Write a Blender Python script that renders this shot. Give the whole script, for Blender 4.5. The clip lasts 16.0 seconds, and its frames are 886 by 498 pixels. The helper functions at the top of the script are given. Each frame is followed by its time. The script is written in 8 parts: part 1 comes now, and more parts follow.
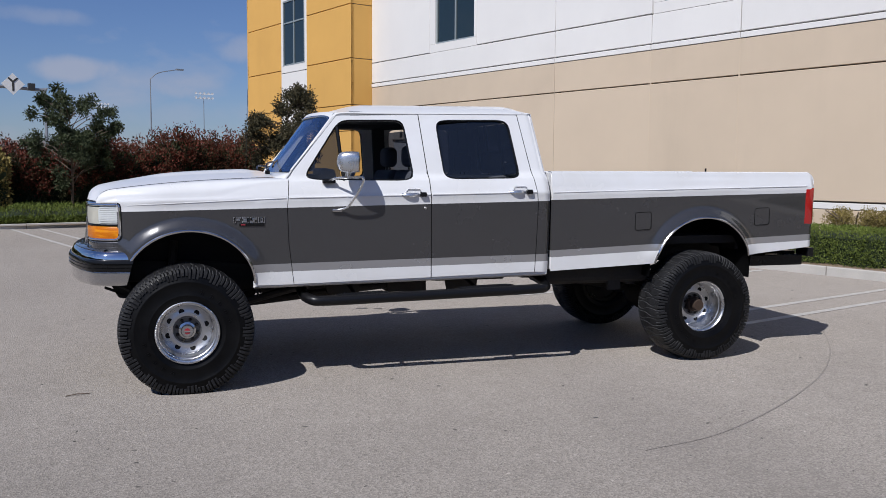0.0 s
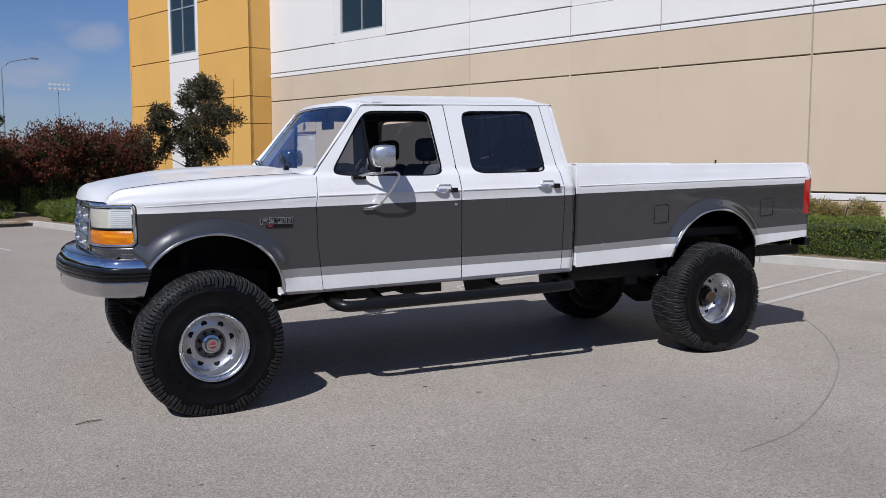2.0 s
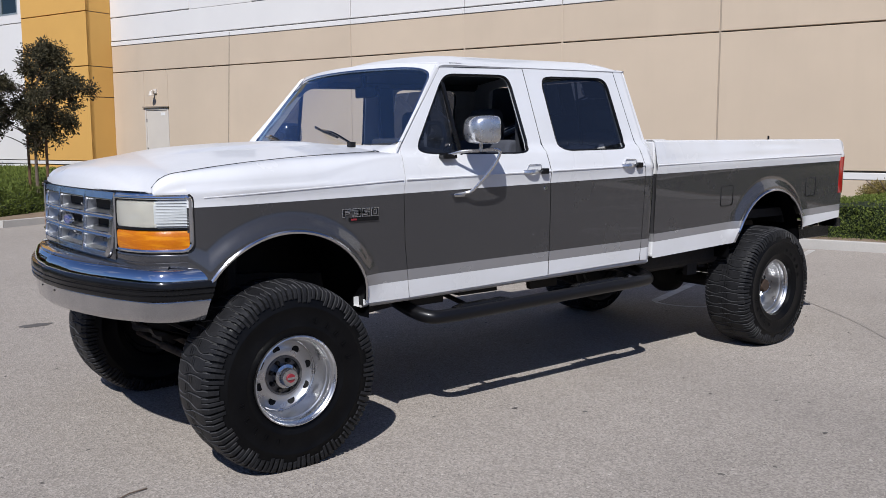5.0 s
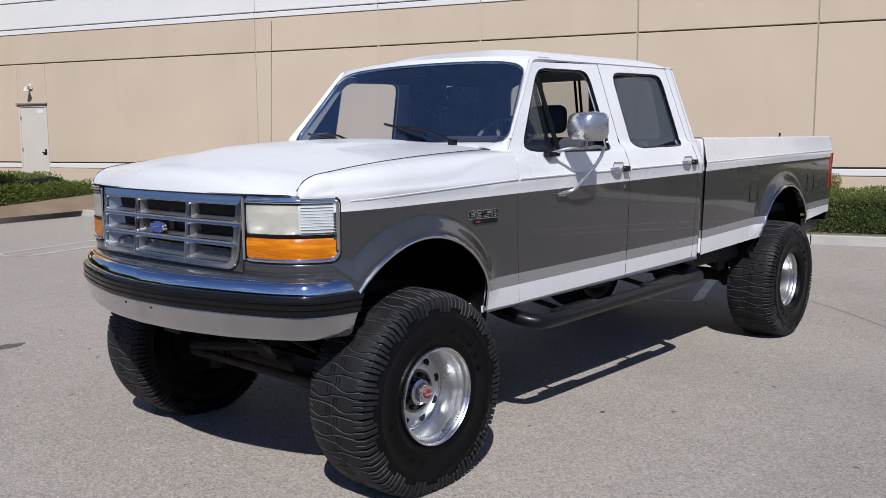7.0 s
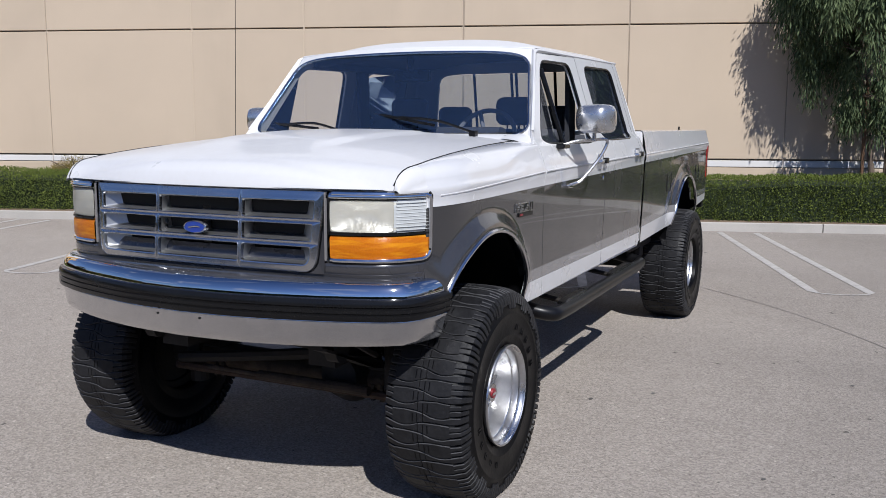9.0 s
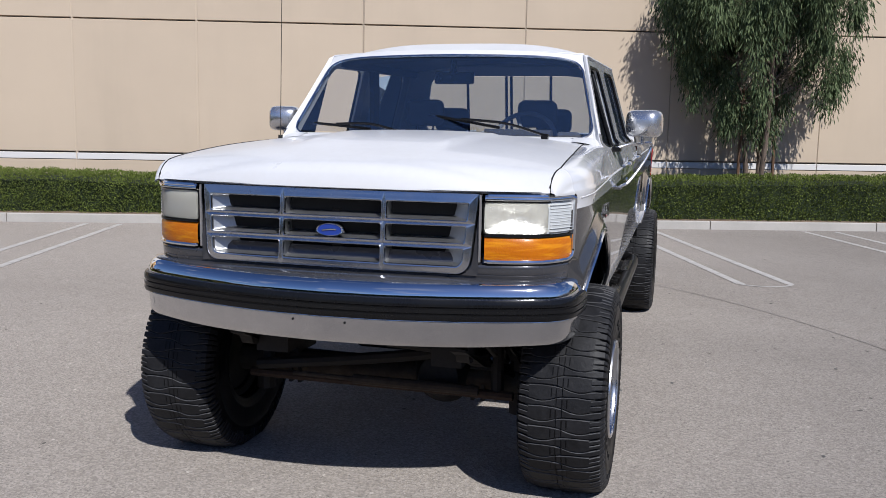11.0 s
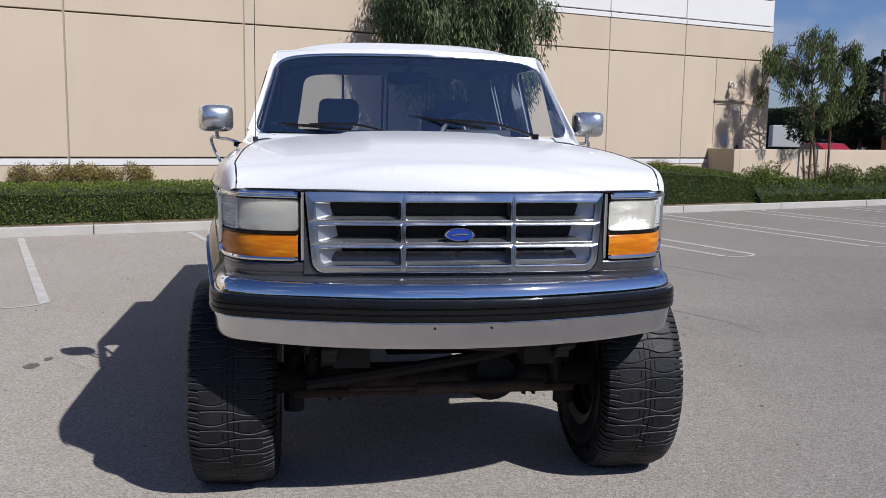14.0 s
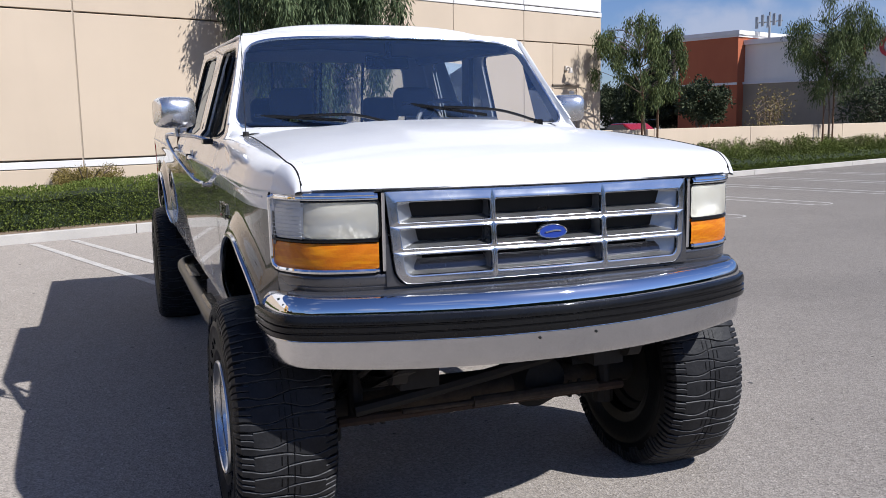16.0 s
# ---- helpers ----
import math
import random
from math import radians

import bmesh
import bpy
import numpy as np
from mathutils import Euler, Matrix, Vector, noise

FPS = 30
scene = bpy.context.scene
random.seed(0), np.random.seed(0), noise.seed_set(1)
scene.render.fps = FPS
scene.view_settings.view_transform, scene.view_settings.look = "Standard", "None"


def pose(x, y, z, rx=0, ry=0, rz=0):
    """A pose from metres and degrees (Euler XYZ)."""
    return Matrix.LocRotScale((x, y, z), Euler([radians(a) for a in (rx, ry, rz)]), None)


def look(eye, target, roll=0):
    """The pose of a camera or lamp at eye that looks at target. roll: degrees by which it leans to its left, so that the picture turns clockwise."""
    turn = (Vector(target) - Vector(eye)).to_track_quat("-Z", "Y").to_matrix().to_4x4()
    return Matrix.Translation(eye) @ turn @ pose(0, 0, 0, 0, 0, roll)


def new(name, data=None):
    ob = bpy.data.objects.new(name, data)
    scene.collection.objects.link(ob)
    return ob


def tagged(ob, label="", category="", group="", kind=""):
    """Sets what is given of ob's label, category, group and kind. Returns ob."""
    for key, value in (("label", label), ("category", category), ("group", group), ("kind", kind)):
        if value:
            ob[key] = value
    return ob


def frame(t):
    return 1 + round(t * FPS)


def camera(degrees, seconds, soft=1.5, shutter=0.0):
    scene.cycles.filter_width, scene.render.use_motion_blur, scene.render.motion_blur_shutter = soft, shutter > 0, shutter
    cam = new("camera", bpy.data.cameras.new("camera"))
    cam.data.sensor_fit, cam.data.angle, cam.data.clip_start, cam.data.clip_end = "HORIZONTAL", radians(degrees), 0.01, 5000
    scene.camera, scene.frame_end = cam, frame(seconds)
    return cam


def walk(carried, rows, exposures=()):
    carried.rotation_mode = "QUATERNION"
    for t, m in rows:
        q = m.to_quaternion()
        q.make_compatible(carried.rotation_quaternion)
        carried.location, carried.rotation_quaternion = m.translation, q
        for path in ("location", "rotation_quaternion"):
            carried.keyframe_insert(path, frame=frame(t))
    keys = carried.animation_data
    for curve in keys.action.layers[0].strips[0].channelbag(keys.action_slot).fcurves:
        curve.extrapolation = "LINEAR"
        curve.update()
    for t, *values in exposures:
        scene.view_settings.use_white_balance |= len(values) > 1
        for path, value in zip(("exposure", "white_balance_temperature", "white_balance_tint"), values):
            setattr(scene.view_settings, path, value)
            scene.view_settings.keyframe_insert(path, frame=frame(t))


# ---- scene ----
cam = camera(53.4, 16.0, soft=0.6)
PATH = [
    (0, (-0.122, -7.798, 1.667), (0.4731, -5.8968, 1.4881), 0.38),
    (0.5, (-0.392, -7.602, 1.666), (0.2716, -5.7229, 1.4910), 0.32),
    (1, (-0.656, -7.414, 1.672), (0.0707, -5.5598, 1.4934), 0.10),
    (1.5, (-0.948, -7.233, 1.692), (-0.1567, -5.4058, 1.5045), -0.06),
    (2, (-1.157, -6.968, 1.677), (-0.2846, -5.1792, 1.4816), -0.12),
    (2.5, (-1.344, -6.683, 1.676), (-0.4214, -4.9204, 1.4701), -0.20),
    (3, (-1.554, -6.389, 1.682), (-0.5697, -4.6612, 1.4634), -0.18),
    (5.5, (-2.279, -4.678, 1.656), (-0.9869, -3.1708, 1.4116), -0.09),
    (6, (-2.507, -4.406, 1.671), (-1.1567, -2.9504, 1.4275), -0.01),
    (6.5, (-2.721, -4.136, 1.660), (-1.3220, -2.7273, 1.4193), -0.03),
    (7, (-2.951, -3.849, 1.656), (-1.4778, -2.5190, 1.4088), -0.30),
    (7.5, (-3.182, -3.566, 1.673), (-1.6225, -2.3413, 1.4127), -0.44),
    (8, (-3.340, -3.253, 1.664), (-1.6921, -2.1525, 1.3976), -0.26),
    (8.5, (-3.469, -2.941, 1.657), (-1.7493, -1.9553, 1.3872), -0.03),
    (9, (-3.610, -2.616, 1.660), (-1.8347, -1.7342, 1.3912), 0.23),
    (11.5, (-4.250, -1.103, 1.675), (-2.3135, -0.6820, 1.4085), 0.93),
    (12, (-4.337, -0.719, 1.683), (-2.3754, -0.4318, 1.4205), 0.71),
    (12.5, (-4.324, -0.411, 1.668), (-2.3473, -0.2547, 1.4079), 0.69),
    (13, (-4.316, -0.059, 1.666), (-2.3330, -0.0801, 1.4084), 0.92),
    (13.5, (-4.334, 0.269, 1.670), (-2.3578, 0.1074, 1.4088), 0.97),
    (14, (-4.249, 0.583, 1.656), (-2.2887, 0.2829, 1.3941), 0.89),
    (14.5, (-4.149, 0.886, 1.653), (-2.2039, 0.5048, 1.3854), 0.53),
    (15, (-4.036, 1.247, 1.655), (-2.1264, 0.7198, 1.3835), -0.34),
    (15.5, (-3.818, 1.459, 1.641), (-1.9427, 0.8216, 1.3625), -0.89),
    (16, (-3.591, 1.504, 1.647), (-1.7436, 0.7927, 1.3626), -0.97),
]
walk(cam, [(t, look(eye, target, roll)) for t, eye, target, roll in PATH], [(0.0, -0.06, 6150, 10), (5.0, -0.03, 6150, 10), (9.0, 0.0, 6150, 10), (12.5, 0.03, 6150, 10), (14.5, 0.14, 6150, 10), (16.0, 0.42, 6150, 10)])

# ---- world, sun ----
SUN_TO = Vector((-0.745, -0.675, 1.0)).normalized()
SITE = pose(0, 0, 0, 0, 0, -71)

world = bpy.data.worlds.new("world")
scene.world = world
world.use_nodes = True


def build_world():
    nt = world.node_tree
    nt.nodes.clear()
    out = nt.nodes.new("ShaderNodeOutputWorld")
    bg = nt.nodes.new("ShaderNodeBackground")
    sky = nt.nodes.new("ShaderNodeTexSky")
    sky.sky_type = "NISHITA"
    sky.sun_disc = False
    sky.sun_elevation = math.asin(SUN_TO.z)
    sky.sun_rotation = math.atan2(SUN_TO.x, SUN_TO.y)
    sky.altitude = 100
    sky.air_density, sky.dust_density, sky.ozone_density = 1.0, 0.3, 4.0
    tc = nt.nodes.new("ShaderNodeTexCoord")
    xyz = nt.nodes.new("ShaderNodeSeparateXYZ")
    nt.links.new(tc.outputs["Generated"], xyz.inputs[0])
    rise = nt.nodes.new("ShaderNodeMath")
    rise.operation = "ADD"
    rise.inputs[1].default_value = 0.42
    nt.links.new(xyz.outputs["Z"], rise.inputs[0])
    flat = nt.nodes.new("ShaderNodeCombineXYZ")
    for axis in "XY":
        d = nt.nodes.new("ShaderNodeMath")
        d.operation = "DIVIDE"
        nt.links.new(xyz.outputs[axis], d.inputs[0])
        nt.links.new(rise.outputs[0], d.inputs[1])
        nt.links.new(d.outputs[0], flat.inputs[axis])
    mp = nt.nodes.new("ShaderNodeMapping")
    mp.inputs["Location"].default_value = (0.35, 0.2, 0.0)
    nz = nt.nodes.new("ShaderNodeTexNoise")
    nz.inputs["Scale"].default_value = 2.6
    nz.inputs["Detail"].default_value = 7.0
    nz.inputs["Roughness"].default_value = 0.52
    rp = nt.nodes.new("ShaderNodeMapRange")
    rp.inputs["From Min"].default_value, rp.inputs["From Max"].default_value = 0.54, 0.74
    rp.inputs["To Min"].default_value, rp.inputs["To Max"].default_value = 0.0, 0.85
    mix = nt.nodes.new("ShaderNodeMix")
    mix.data_type = "RGBA"
    mix.inputs["B"].default_value = (6.2, 6.5, 7.9, 1)
    nt.links.new(flat.outputs[0], mp.inputs["Vector"])
    nt.links.new(mp.outputs["Vector"], nz.inputs["Vector"])
    nt.links.new(nz.outputs["Fac"], rp.inputs["Value"])

    def calc(op, a, b=0.0):
        n = nt.nodes.new("ShaderNodeMath")
        n.operation = op
        for k, v in enumerate((a, b)):
            if isinstance(v, (int, float)):
                n.inputs[k].default_value = v
            else:
                nt.links.new(v, n.inputs[k])
        return n.outputs[0]

    turn, rise_angle = calc("ARCTAN2", xyz.outputs["Y"], xyz.outputs["X"]), calc("ARCSINE", xyz.outputs["Z"])
    fray = nt.nodes.new("ShaderNodeTexNoise")
    fray.inputs["Scale"].default_value, fray.inputs["Detail"].default_value = 16.0, 6.0
    nt.links.new(tc.outputs["Generated"], fray.inputs["Vector"])
    ragged = calc("MULTIPLY", calc("SUBTRACT", fray.outputs["Fac"], 0.5), 5.0)
    cover = rp.outputs["Result"]
    for az, el, wide, high, thick in CLOUDS:
        da = calc("DIVIDE", calc("SUBTRACT", turn, radians(az)), radians(wide))
        de = calc("DIVIDE", calc("SUBTRACT", rise_angle, radians(el)), radians(high))
        inside = calc("SUBTRACT", 1.0, calc("ADD", calc("MULTIPLY", da, da), calc("MULTIPLY", de, de)))
        puff = nt.nodes.new("ShaderNodeMapRange")
        puff.interpolation_type = "SMOOTHSTEP"
        puff.inputs["From Min"].default_value, puff.inputs["From Max"].default_value = -0.2, 1.5
        puff.inputs["To Min"].default_value, puff.inputs["To Max"].default_value = 0.0, thick
        nt.links.new(calc("ADD", inside, ragged), puff.inputs["Value"])
        cover = calc("MAXIMUM", cover, puff.outputs["Result"])
    nt.links.new(cover, mix.inputs["Factor"])
    hue = nt.nodes.new("ShaderNodeMix")
    hue.data_type, hue.blend_type = "RGBA", "MULTIPLY"
    hue.inputs["Factor"].default_value = 1.0
    hue.inputs["B"].default_value = (0.86, 0.91, 1.18, 1)
    nt.links.new(sky.outputs["Color"], hue.inputs["A"])
    nt.links.new(hue.outputs["Result"], mix.inputs["A"])
    nt.links.new(mix.outputs["Result"], bg.inputs["Color"])
    bg.inputs["Strength"].default_value = SKY_STRENGTH
    nt.links.new(bg.outputs["Background"], out.inputs["Surface"])


SKY_STRENGTH = 0.062
# bearing, height, half width, half height in degrees, and density of each cloud
CLOUDS = [(94.8, 5.8, 3.0, 0.75, 0.75), (89.6, 5.0, 2.8, 0.75, 0.65), (85.4, 7.4, 2.0, 0.9, 0.55), (96.5, 8.7, 3.6, 0.5, 0.35), (91.0, 3.4, 8.0, 0.8, 0.30), (-37.0, 5.0, 6.0, 1.9, 0.70), (-28.6, 6.0, 2.6, 1.4, 0.55), (-46.0, 6.4, 6.0, 2.2, 0.75)]
build_world()
sun_data = bpy.data.lights.new("sun", "SUN")
sun_data.energy, sun_data.angle, sun_data.color = 4.75, radians(0.55), (0.993, 0.957, 0.914)
sun = new("sun", sun_data)
sun.matrix_world = look(SUN_TO * 60, (0, 0, 0))
scene.view_settings.exposure = 0.0

# ---- materials ----


def material(name, colour, rough=0.6, metal=0.0, spec=0.5, coat=0.0):
    m = bpy.data.materials.new(name)
    m.use_nodes = True
    b = m.node_tree.nodes["Principled BSDF"]
    b.inputs["Base Color"].default_value = (*colour, 1)
    b.inputs["Roughness"].default_value = rough
    b.inputs["Metallic"].default_value = metal
    b.inputs["Specular IOR Level"].default_value = spec
    b.inputs["Coat Weight"].default_value = coat
    b.inputs["Coat Roughness"].default_value = 0.03
    return m


def node(m, kind, **values):
    n = m.node_tree.nodes.new("ShaderNode" + kind)
    for key, value in values.items():
        n.inputs[key.replace("_", " ")].default_value = value
    return n


def link(m, a, b):
    m.node_tree.links.new(a, b)


def shader(m):
    return m.node_tree.nodes["Principled BSDF"]


def blend(m, fac, a, b, mode="MIX"):
    x = m.node_tree.nodes.new("ShaderNodeMix")
    x.data_type, x.blend_type = "RGBA", mode
    for sock, v in (("Factor", fac), ("A", a), ("B", b)):
        if isinstance(v, (float, int, tuple)):
            x.inputs[sock].default_value = v if not isinstance(v, tuple) else (*v, 1)
        else:
            link(m, v, x.inputs[sock])
    return x.outputs["Result"]


def ranged(m, value, a, b, c=0.0, d=1.0):
    r = m.node_tree.nodes.new("ShaderNodeMapRange")
    for sock, v in (("From Min", a), ("From Max", b), ("To Min", c), ("To Max", d)):
        r.inputs[sock].default_value = v
    link(m, value, r.inputs["Value"])
    return r.outputs["Result"]


def maths(m, op, a, b=0.0):
    x = m.node_tree.nodes.new("ShaderNodeMath")
    x.operation = op
    for n, v in enumerate((a, b)):
        if isinstance(v, (float, int)):
            x.inputs[n].default_value = v
        else:
            link(m, v, x.inputs[n])
    return x.outputs[0]


def coords(m, which="Object", scale=(1, 1, 1)):
    t = m.node_tree.nodes.new("ShaderNodeTexCoord")
    p = m.node_tree.nodes.new("ShaderNodeMapping")
    p.inputs["Scale"].default_value = scale
    link(m, t.outputs[which], p.inputs["Vector"])
    return p.outputs["Vector"]


def noised(m, scale, detail=4.0, rough=0.55, vec=None, stretch=(1, 1, 1)):
    n = node(m, "TexNoise", Scale=scale, Detail=detail, Roughness=rough)
    link(m, vec or coords(m, scale=stretch), n.inputs["Vector"])
    return n.outputs["Fac"]


def bumped(m, height, strength=0.3, distance=0.01):
    b = node(m, "Bump", Strength=strength, Distance=distance)
    link(m, height, b.inputs["Height"])
    link(m, b.outputs["Normal"], shader(m).inputs["Normal"])


def worn(name, colour, second, rough=0.7, scale=2.0, fine=40.0, bump=0.2, metal=0.0, spec=0.5, amount=0.6):
    """A surface whose colour wanders between two tones at a large and a small scale, with fine relief."""
    m = material(name, colour, rough, metal, spec)
    big, small = noised(m, scale, 5), noised(m, fine, 3)
    f = maths(m, "ADD", maths(m, "MULTIPLY", ranged(m, big, 0.35, 0.68), amount), maths(m, "MULTIPLY", ranged(m, small, 0.3, 0.7), 1 - amount))
    link(m, blend(m, f, colour, second), shader(m).inputs["Base Color"])
    link(m, ranged(m, big, 0.3, 0.7, max(rough - 0.08, 0.02), min(rough + 0.1, 1)), shader(m).inputs["Roughness"])
    bumped(m, small, bump, 0.004)
    return m


def asphalt():
    m = material("asphalt", (0.288, 0.260, 0.238), 0.9, 0, 0.3)
    vec = coords(m, "Object")
    grain = node(m, "TexVoronoi", Scale=96.0)
    link(m, vec, grain.inputs["Vector"])
    g2 = noised(m, 150, 2, 0.6, vec)
    mid, big = noised(m, 4.0, 6, 0.6, vec), noised(m, 0.33, 5, 0.55, vec)
    tone = maths(m, "ADD", maths(m, "MULTIPLY", ranged(m, big, 0.3, 0.7), 0.6), maths(m, "MULTIPLY", ranged(m, mid, 0.3, 0.72), 0.4))
    binder = blend(m, tone, (0.203, 0.179, 0.157), (0.260, 0.231, 0.203))
    stone = blend(m, tone, (0.347, 0.309, 0.271), (0.419, 0.375, 0.330))
    base = blend(m, ranged(m, grain.outputs["Color"], 0.26, 0.84, 0.07, 0.92), binder, stone)
    pits = noised(m, 52, 3, 0.7, vec)
    base = blend(m, ranged(m, pits, 0.585, 0.66, 0.0, 0.7), base, (0.088, 0.078, 0.071))
    base = blend(m, ranged(m, g2, 0.58, 0.72, 0.0, 0.55), base, (0.103, 0.092, 0.084))
    base = blend(m, ranged(m, noised(m, 24, 2, 0.5, vec), 0.69, 0.74, 0.0, 0.7), base, (0.536, 0.480, 0.426))
    streak = noised(m, 0.5, 3, 0.5, None, (1.0, 0.09, 1.0))
    base = blend(m, ranged(m, streak, 0.55, 0.75, 0, 0.22), base, (0.175, 0.155, 0.141))
    spread = node(m, "SeparateXYZ")
    link(m, vec, spread.inputs[0])
    # darkens the asphalt towards lower y, with a noisy edge
    y_tone = maths(m, "ADD", spread.outputs["Y"], maths(m, "MULTIPLY", big, 3.0))
    base = blend(m, ranged(m, y_tone, 1.2, -3.2, 0.0, 0.62), base, blend(m, 1.0, base, (0.70, 0.71, 0.72), "MULTIPLY"))
    link(m, base, shader(m).inputs["Base Color"])
    shader(m).inputs["Diffuse Roughness"].default_value = 0.5
    bumped(m, maths(m, "ADD", grain.outputs["Distance"], pits), 0.7, 0.006)
    return m


def stucco(name, a, b, streaks=0.25):
    m = material(name, a, 0.85, 0, 0.25)
    vec = coords(m, "Object")
    big = noised(m, 0.7, 5, 0.55, vec)
    drip = noised(m, 1.6, 4, 0.6, None, (1.0, 1.0, 0.10))
    fine = noised(m, 90, 3, 0.6, vec)
    info = m.node_tree.nodes.new("ShaderNodeObjectInfo")
    c = blend(m, ranged(m, big, 0.32, 0.68), a, b)
    c = blend(m, ranged(m, drip, 0.52, 0.78, 0, streaks), c, tuple(v * 0.78 for v in b))
    c = blend(m, maths(m, "MULTIPLY", info.outputs["Random"], 0.35), c, tuple(v * 1.06 for v in a))
    link(m, c, shader(m).inputs["Base Color"])
    bumped(m, fine, 0.25, 0.003)
    return m


def striped_paint(name, white_z, slope, grey_z, grey_slope, stripe):
    """White over charcoal over a silver band over white, parted by straight, slightly rising lines."""
    m = material(name, (0.8, 0.8, 0.8), 0.2, 0.0, 0.5, 1.0)
    t = m.node_tree.nodes.new("ShaderNodeTexCoord")
    s = m.node_tree.nodes.new("ShaderNodeSeparateXYZ")
    link(m, t.outputs["Object"], s.inputs[0])
    x, z = s.outputs["X"], s.outputs["Z"]
    up = maths(m, "GREATER_THAN", maths(m, "SUBTRACT", z, maths(m, "MULTIPLY", x, slope)), white_z)
    low = maths(m, "SUBTRACT", z, maths(m, "MULTIPLY", x, grey_slope))
    below, under = maths(m, "LESS_THAN", low, grey_z), maths(m, "LESS_THAN", low, grey_z - stripe)
    fleck = noised(m, 700, 2)
    dust = noised(m, 3.0, 5)
    grey = blend(m, ranged(m, fleck, 0.35, 0.7), (0.054, 0.0525, 0.0545), (0.090, 0.088, 0.091))
    white = blend(m, ranged(m, dust, 0.35, 0.7), (0.745, 0.745, 0.755), (0.70, 0.695, 0.69))
    silver = (0.36, 0.355, 0.36)
    c = blend(m, up, grey, white)
    c = blend(m, below, c, silver)
    c = blend(m, under, c, white)
    link(m, c, shader(m).inputs["Base Color"])
    metal = maths(m, "MULTIPLY", maths(m, "SUBTRACT", 1.0, maths(m, "MAXIMUM", up, under)), 0.45)
    link(m, metal, shader(m).inputs["Metallic"])
    link(m, ranged(m, dust, 0.3, 0.7, 0.18, 0.30), shader(m).inputs["Roughness"])
    return m


def glass(name, tint, rough=0.0, ior=1.5, dust=0.0, shine=(0.95, 0.97, 1.0), haze_tint=(0.45, 0.52, 0.66)):
    """Thin pane: see-through with a tint, a mirror-like gloss and a diffuse layer for dust and painted haze."""
    m = bpy.data.materials.new(name)
    m.use_nodes = True
    nt = m.node_tree
    nt.nodes.clear()
    out = nt.nodes.new("ShaderNodeOutputMaterial")
    tr, gl = nt.nodes.new("ShaderNodeBsdfTransparent"), nt.nodes.new("ShaderNodeBsdfGlossy")
    tr.inputs["Color"].default_value = (*tint, 1)
    gl.inputs["Roughness"].default_value = rough
    gl.inputs["Color"].default_value = (*shine, 1)
    fr = nt.nodes.new("ShaderNodeFresnel")
    fr.inputs["IOR"].default_value = ior
    mx = nt.nodes.new("ShaderNodeMixShader")
    nt.links.new(fr.outputs[0], mx.inputs[0])
    nt.links.new(tr.outputs[0], mx.inputs[1])
    nt.links.new(gl.outputs[0], mx.inputs[2])
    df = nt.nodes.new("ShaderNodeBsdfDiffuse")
    df.inputs["Color"].default_value = (*haze_tint, 1)
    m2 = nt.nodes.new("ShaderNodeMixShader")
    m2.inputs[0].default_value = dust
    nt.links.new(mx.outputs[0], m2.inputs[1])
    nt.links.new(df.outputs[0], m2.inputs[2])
    nt.links.new(m2.outputs[0], out.inputs["Surface"])
    return m


def foliage(name, dark, light, rough=0.6):
    m = material(name, dark, rough, 0, 0.16)
    g = m.node_tree.nodes.new("ShaderNodeNewGeometry")
    big = noised(m, 1.4, 3)
    c = blend(m, g.outputs["Random Per Island"], dark, light)
    c = blend(m, ranged(m, big, 0.35, 0.7, 0, 0.45), c, tuple(v * 0.62 for v in dark))
    link(m, c, shader(m).inputs["Base Color"])
    shader(m).inputs["Transmission Weight"].default_value = 0.0
    return m


ASPHALT = asphalt()
LINE = worn("line_paint", (0.54, 0.52, 0.49), (0.33, 0.305, 0.28), 0.8, 6, 70, 0.3, amount=0.5)
CONCRETE = worn("concrete", (0.50, 0.47, 0.43), (0.38, 0.36, 0.33), 0.85, 1.5, 60, 0.3)
GRIT = worn("grit_stone", (0.05, 0.045, 0.04), (0.15, 0.135, 0.12), 0.9, 0.9, 30, 0.2)
SOIL = worn("soil", (0.16, 0.11, 0.075), (0.24, 0.18, 0.12), 0.95, 2, 30, 0.8)
BEIGE = stucco("beige_stucco", (0.562, 0.456, 0.342), (0.516, 0.419, 0.315))
WHITEWALL = stucco("white_stucco", (0.70, 0.68, 0.655), (0.66, 0.64, 0.62), 0.12)
OCHRE = stucco("ochre_stucco", (0.64, 0.365, 0.10), (0.59, 0.335, 0.092), 0.15)
JOINT = material("pale_joint_sealant", (0.34, 0.28, 0.215), 0.9)
GROOVE = material("joint_filler", (0.25, 0.205, 0.16), 0.9)
GREYWALL = stucco("grey_stucco", (0.78, 0.74, 0.66), (0.73, 0.69, 0.62))
DARKWALL = stucco("brown_stucco", (0.33, 0.28, 0.21), (0.28, 0.24, 0.18))
BRICK = stucco("rust_red_stucco", (0.43, 0.130, 0.060), (0.39, 0.115, 0.055), 0.2)
OFFGLASS = material("office_glass", (0.012, 0.022, 0.024), 0.04, 0.0, 0.9)
ALU = material("window_frame_metal", (0.42, 0.46, 0.45), 0.45, 0.6)
DOORPAINT = worn("door_paint", (0.62, 0.57, 0.50), (0.57, 0.52, 0.46), 0.5, 2, 50, 0.05)

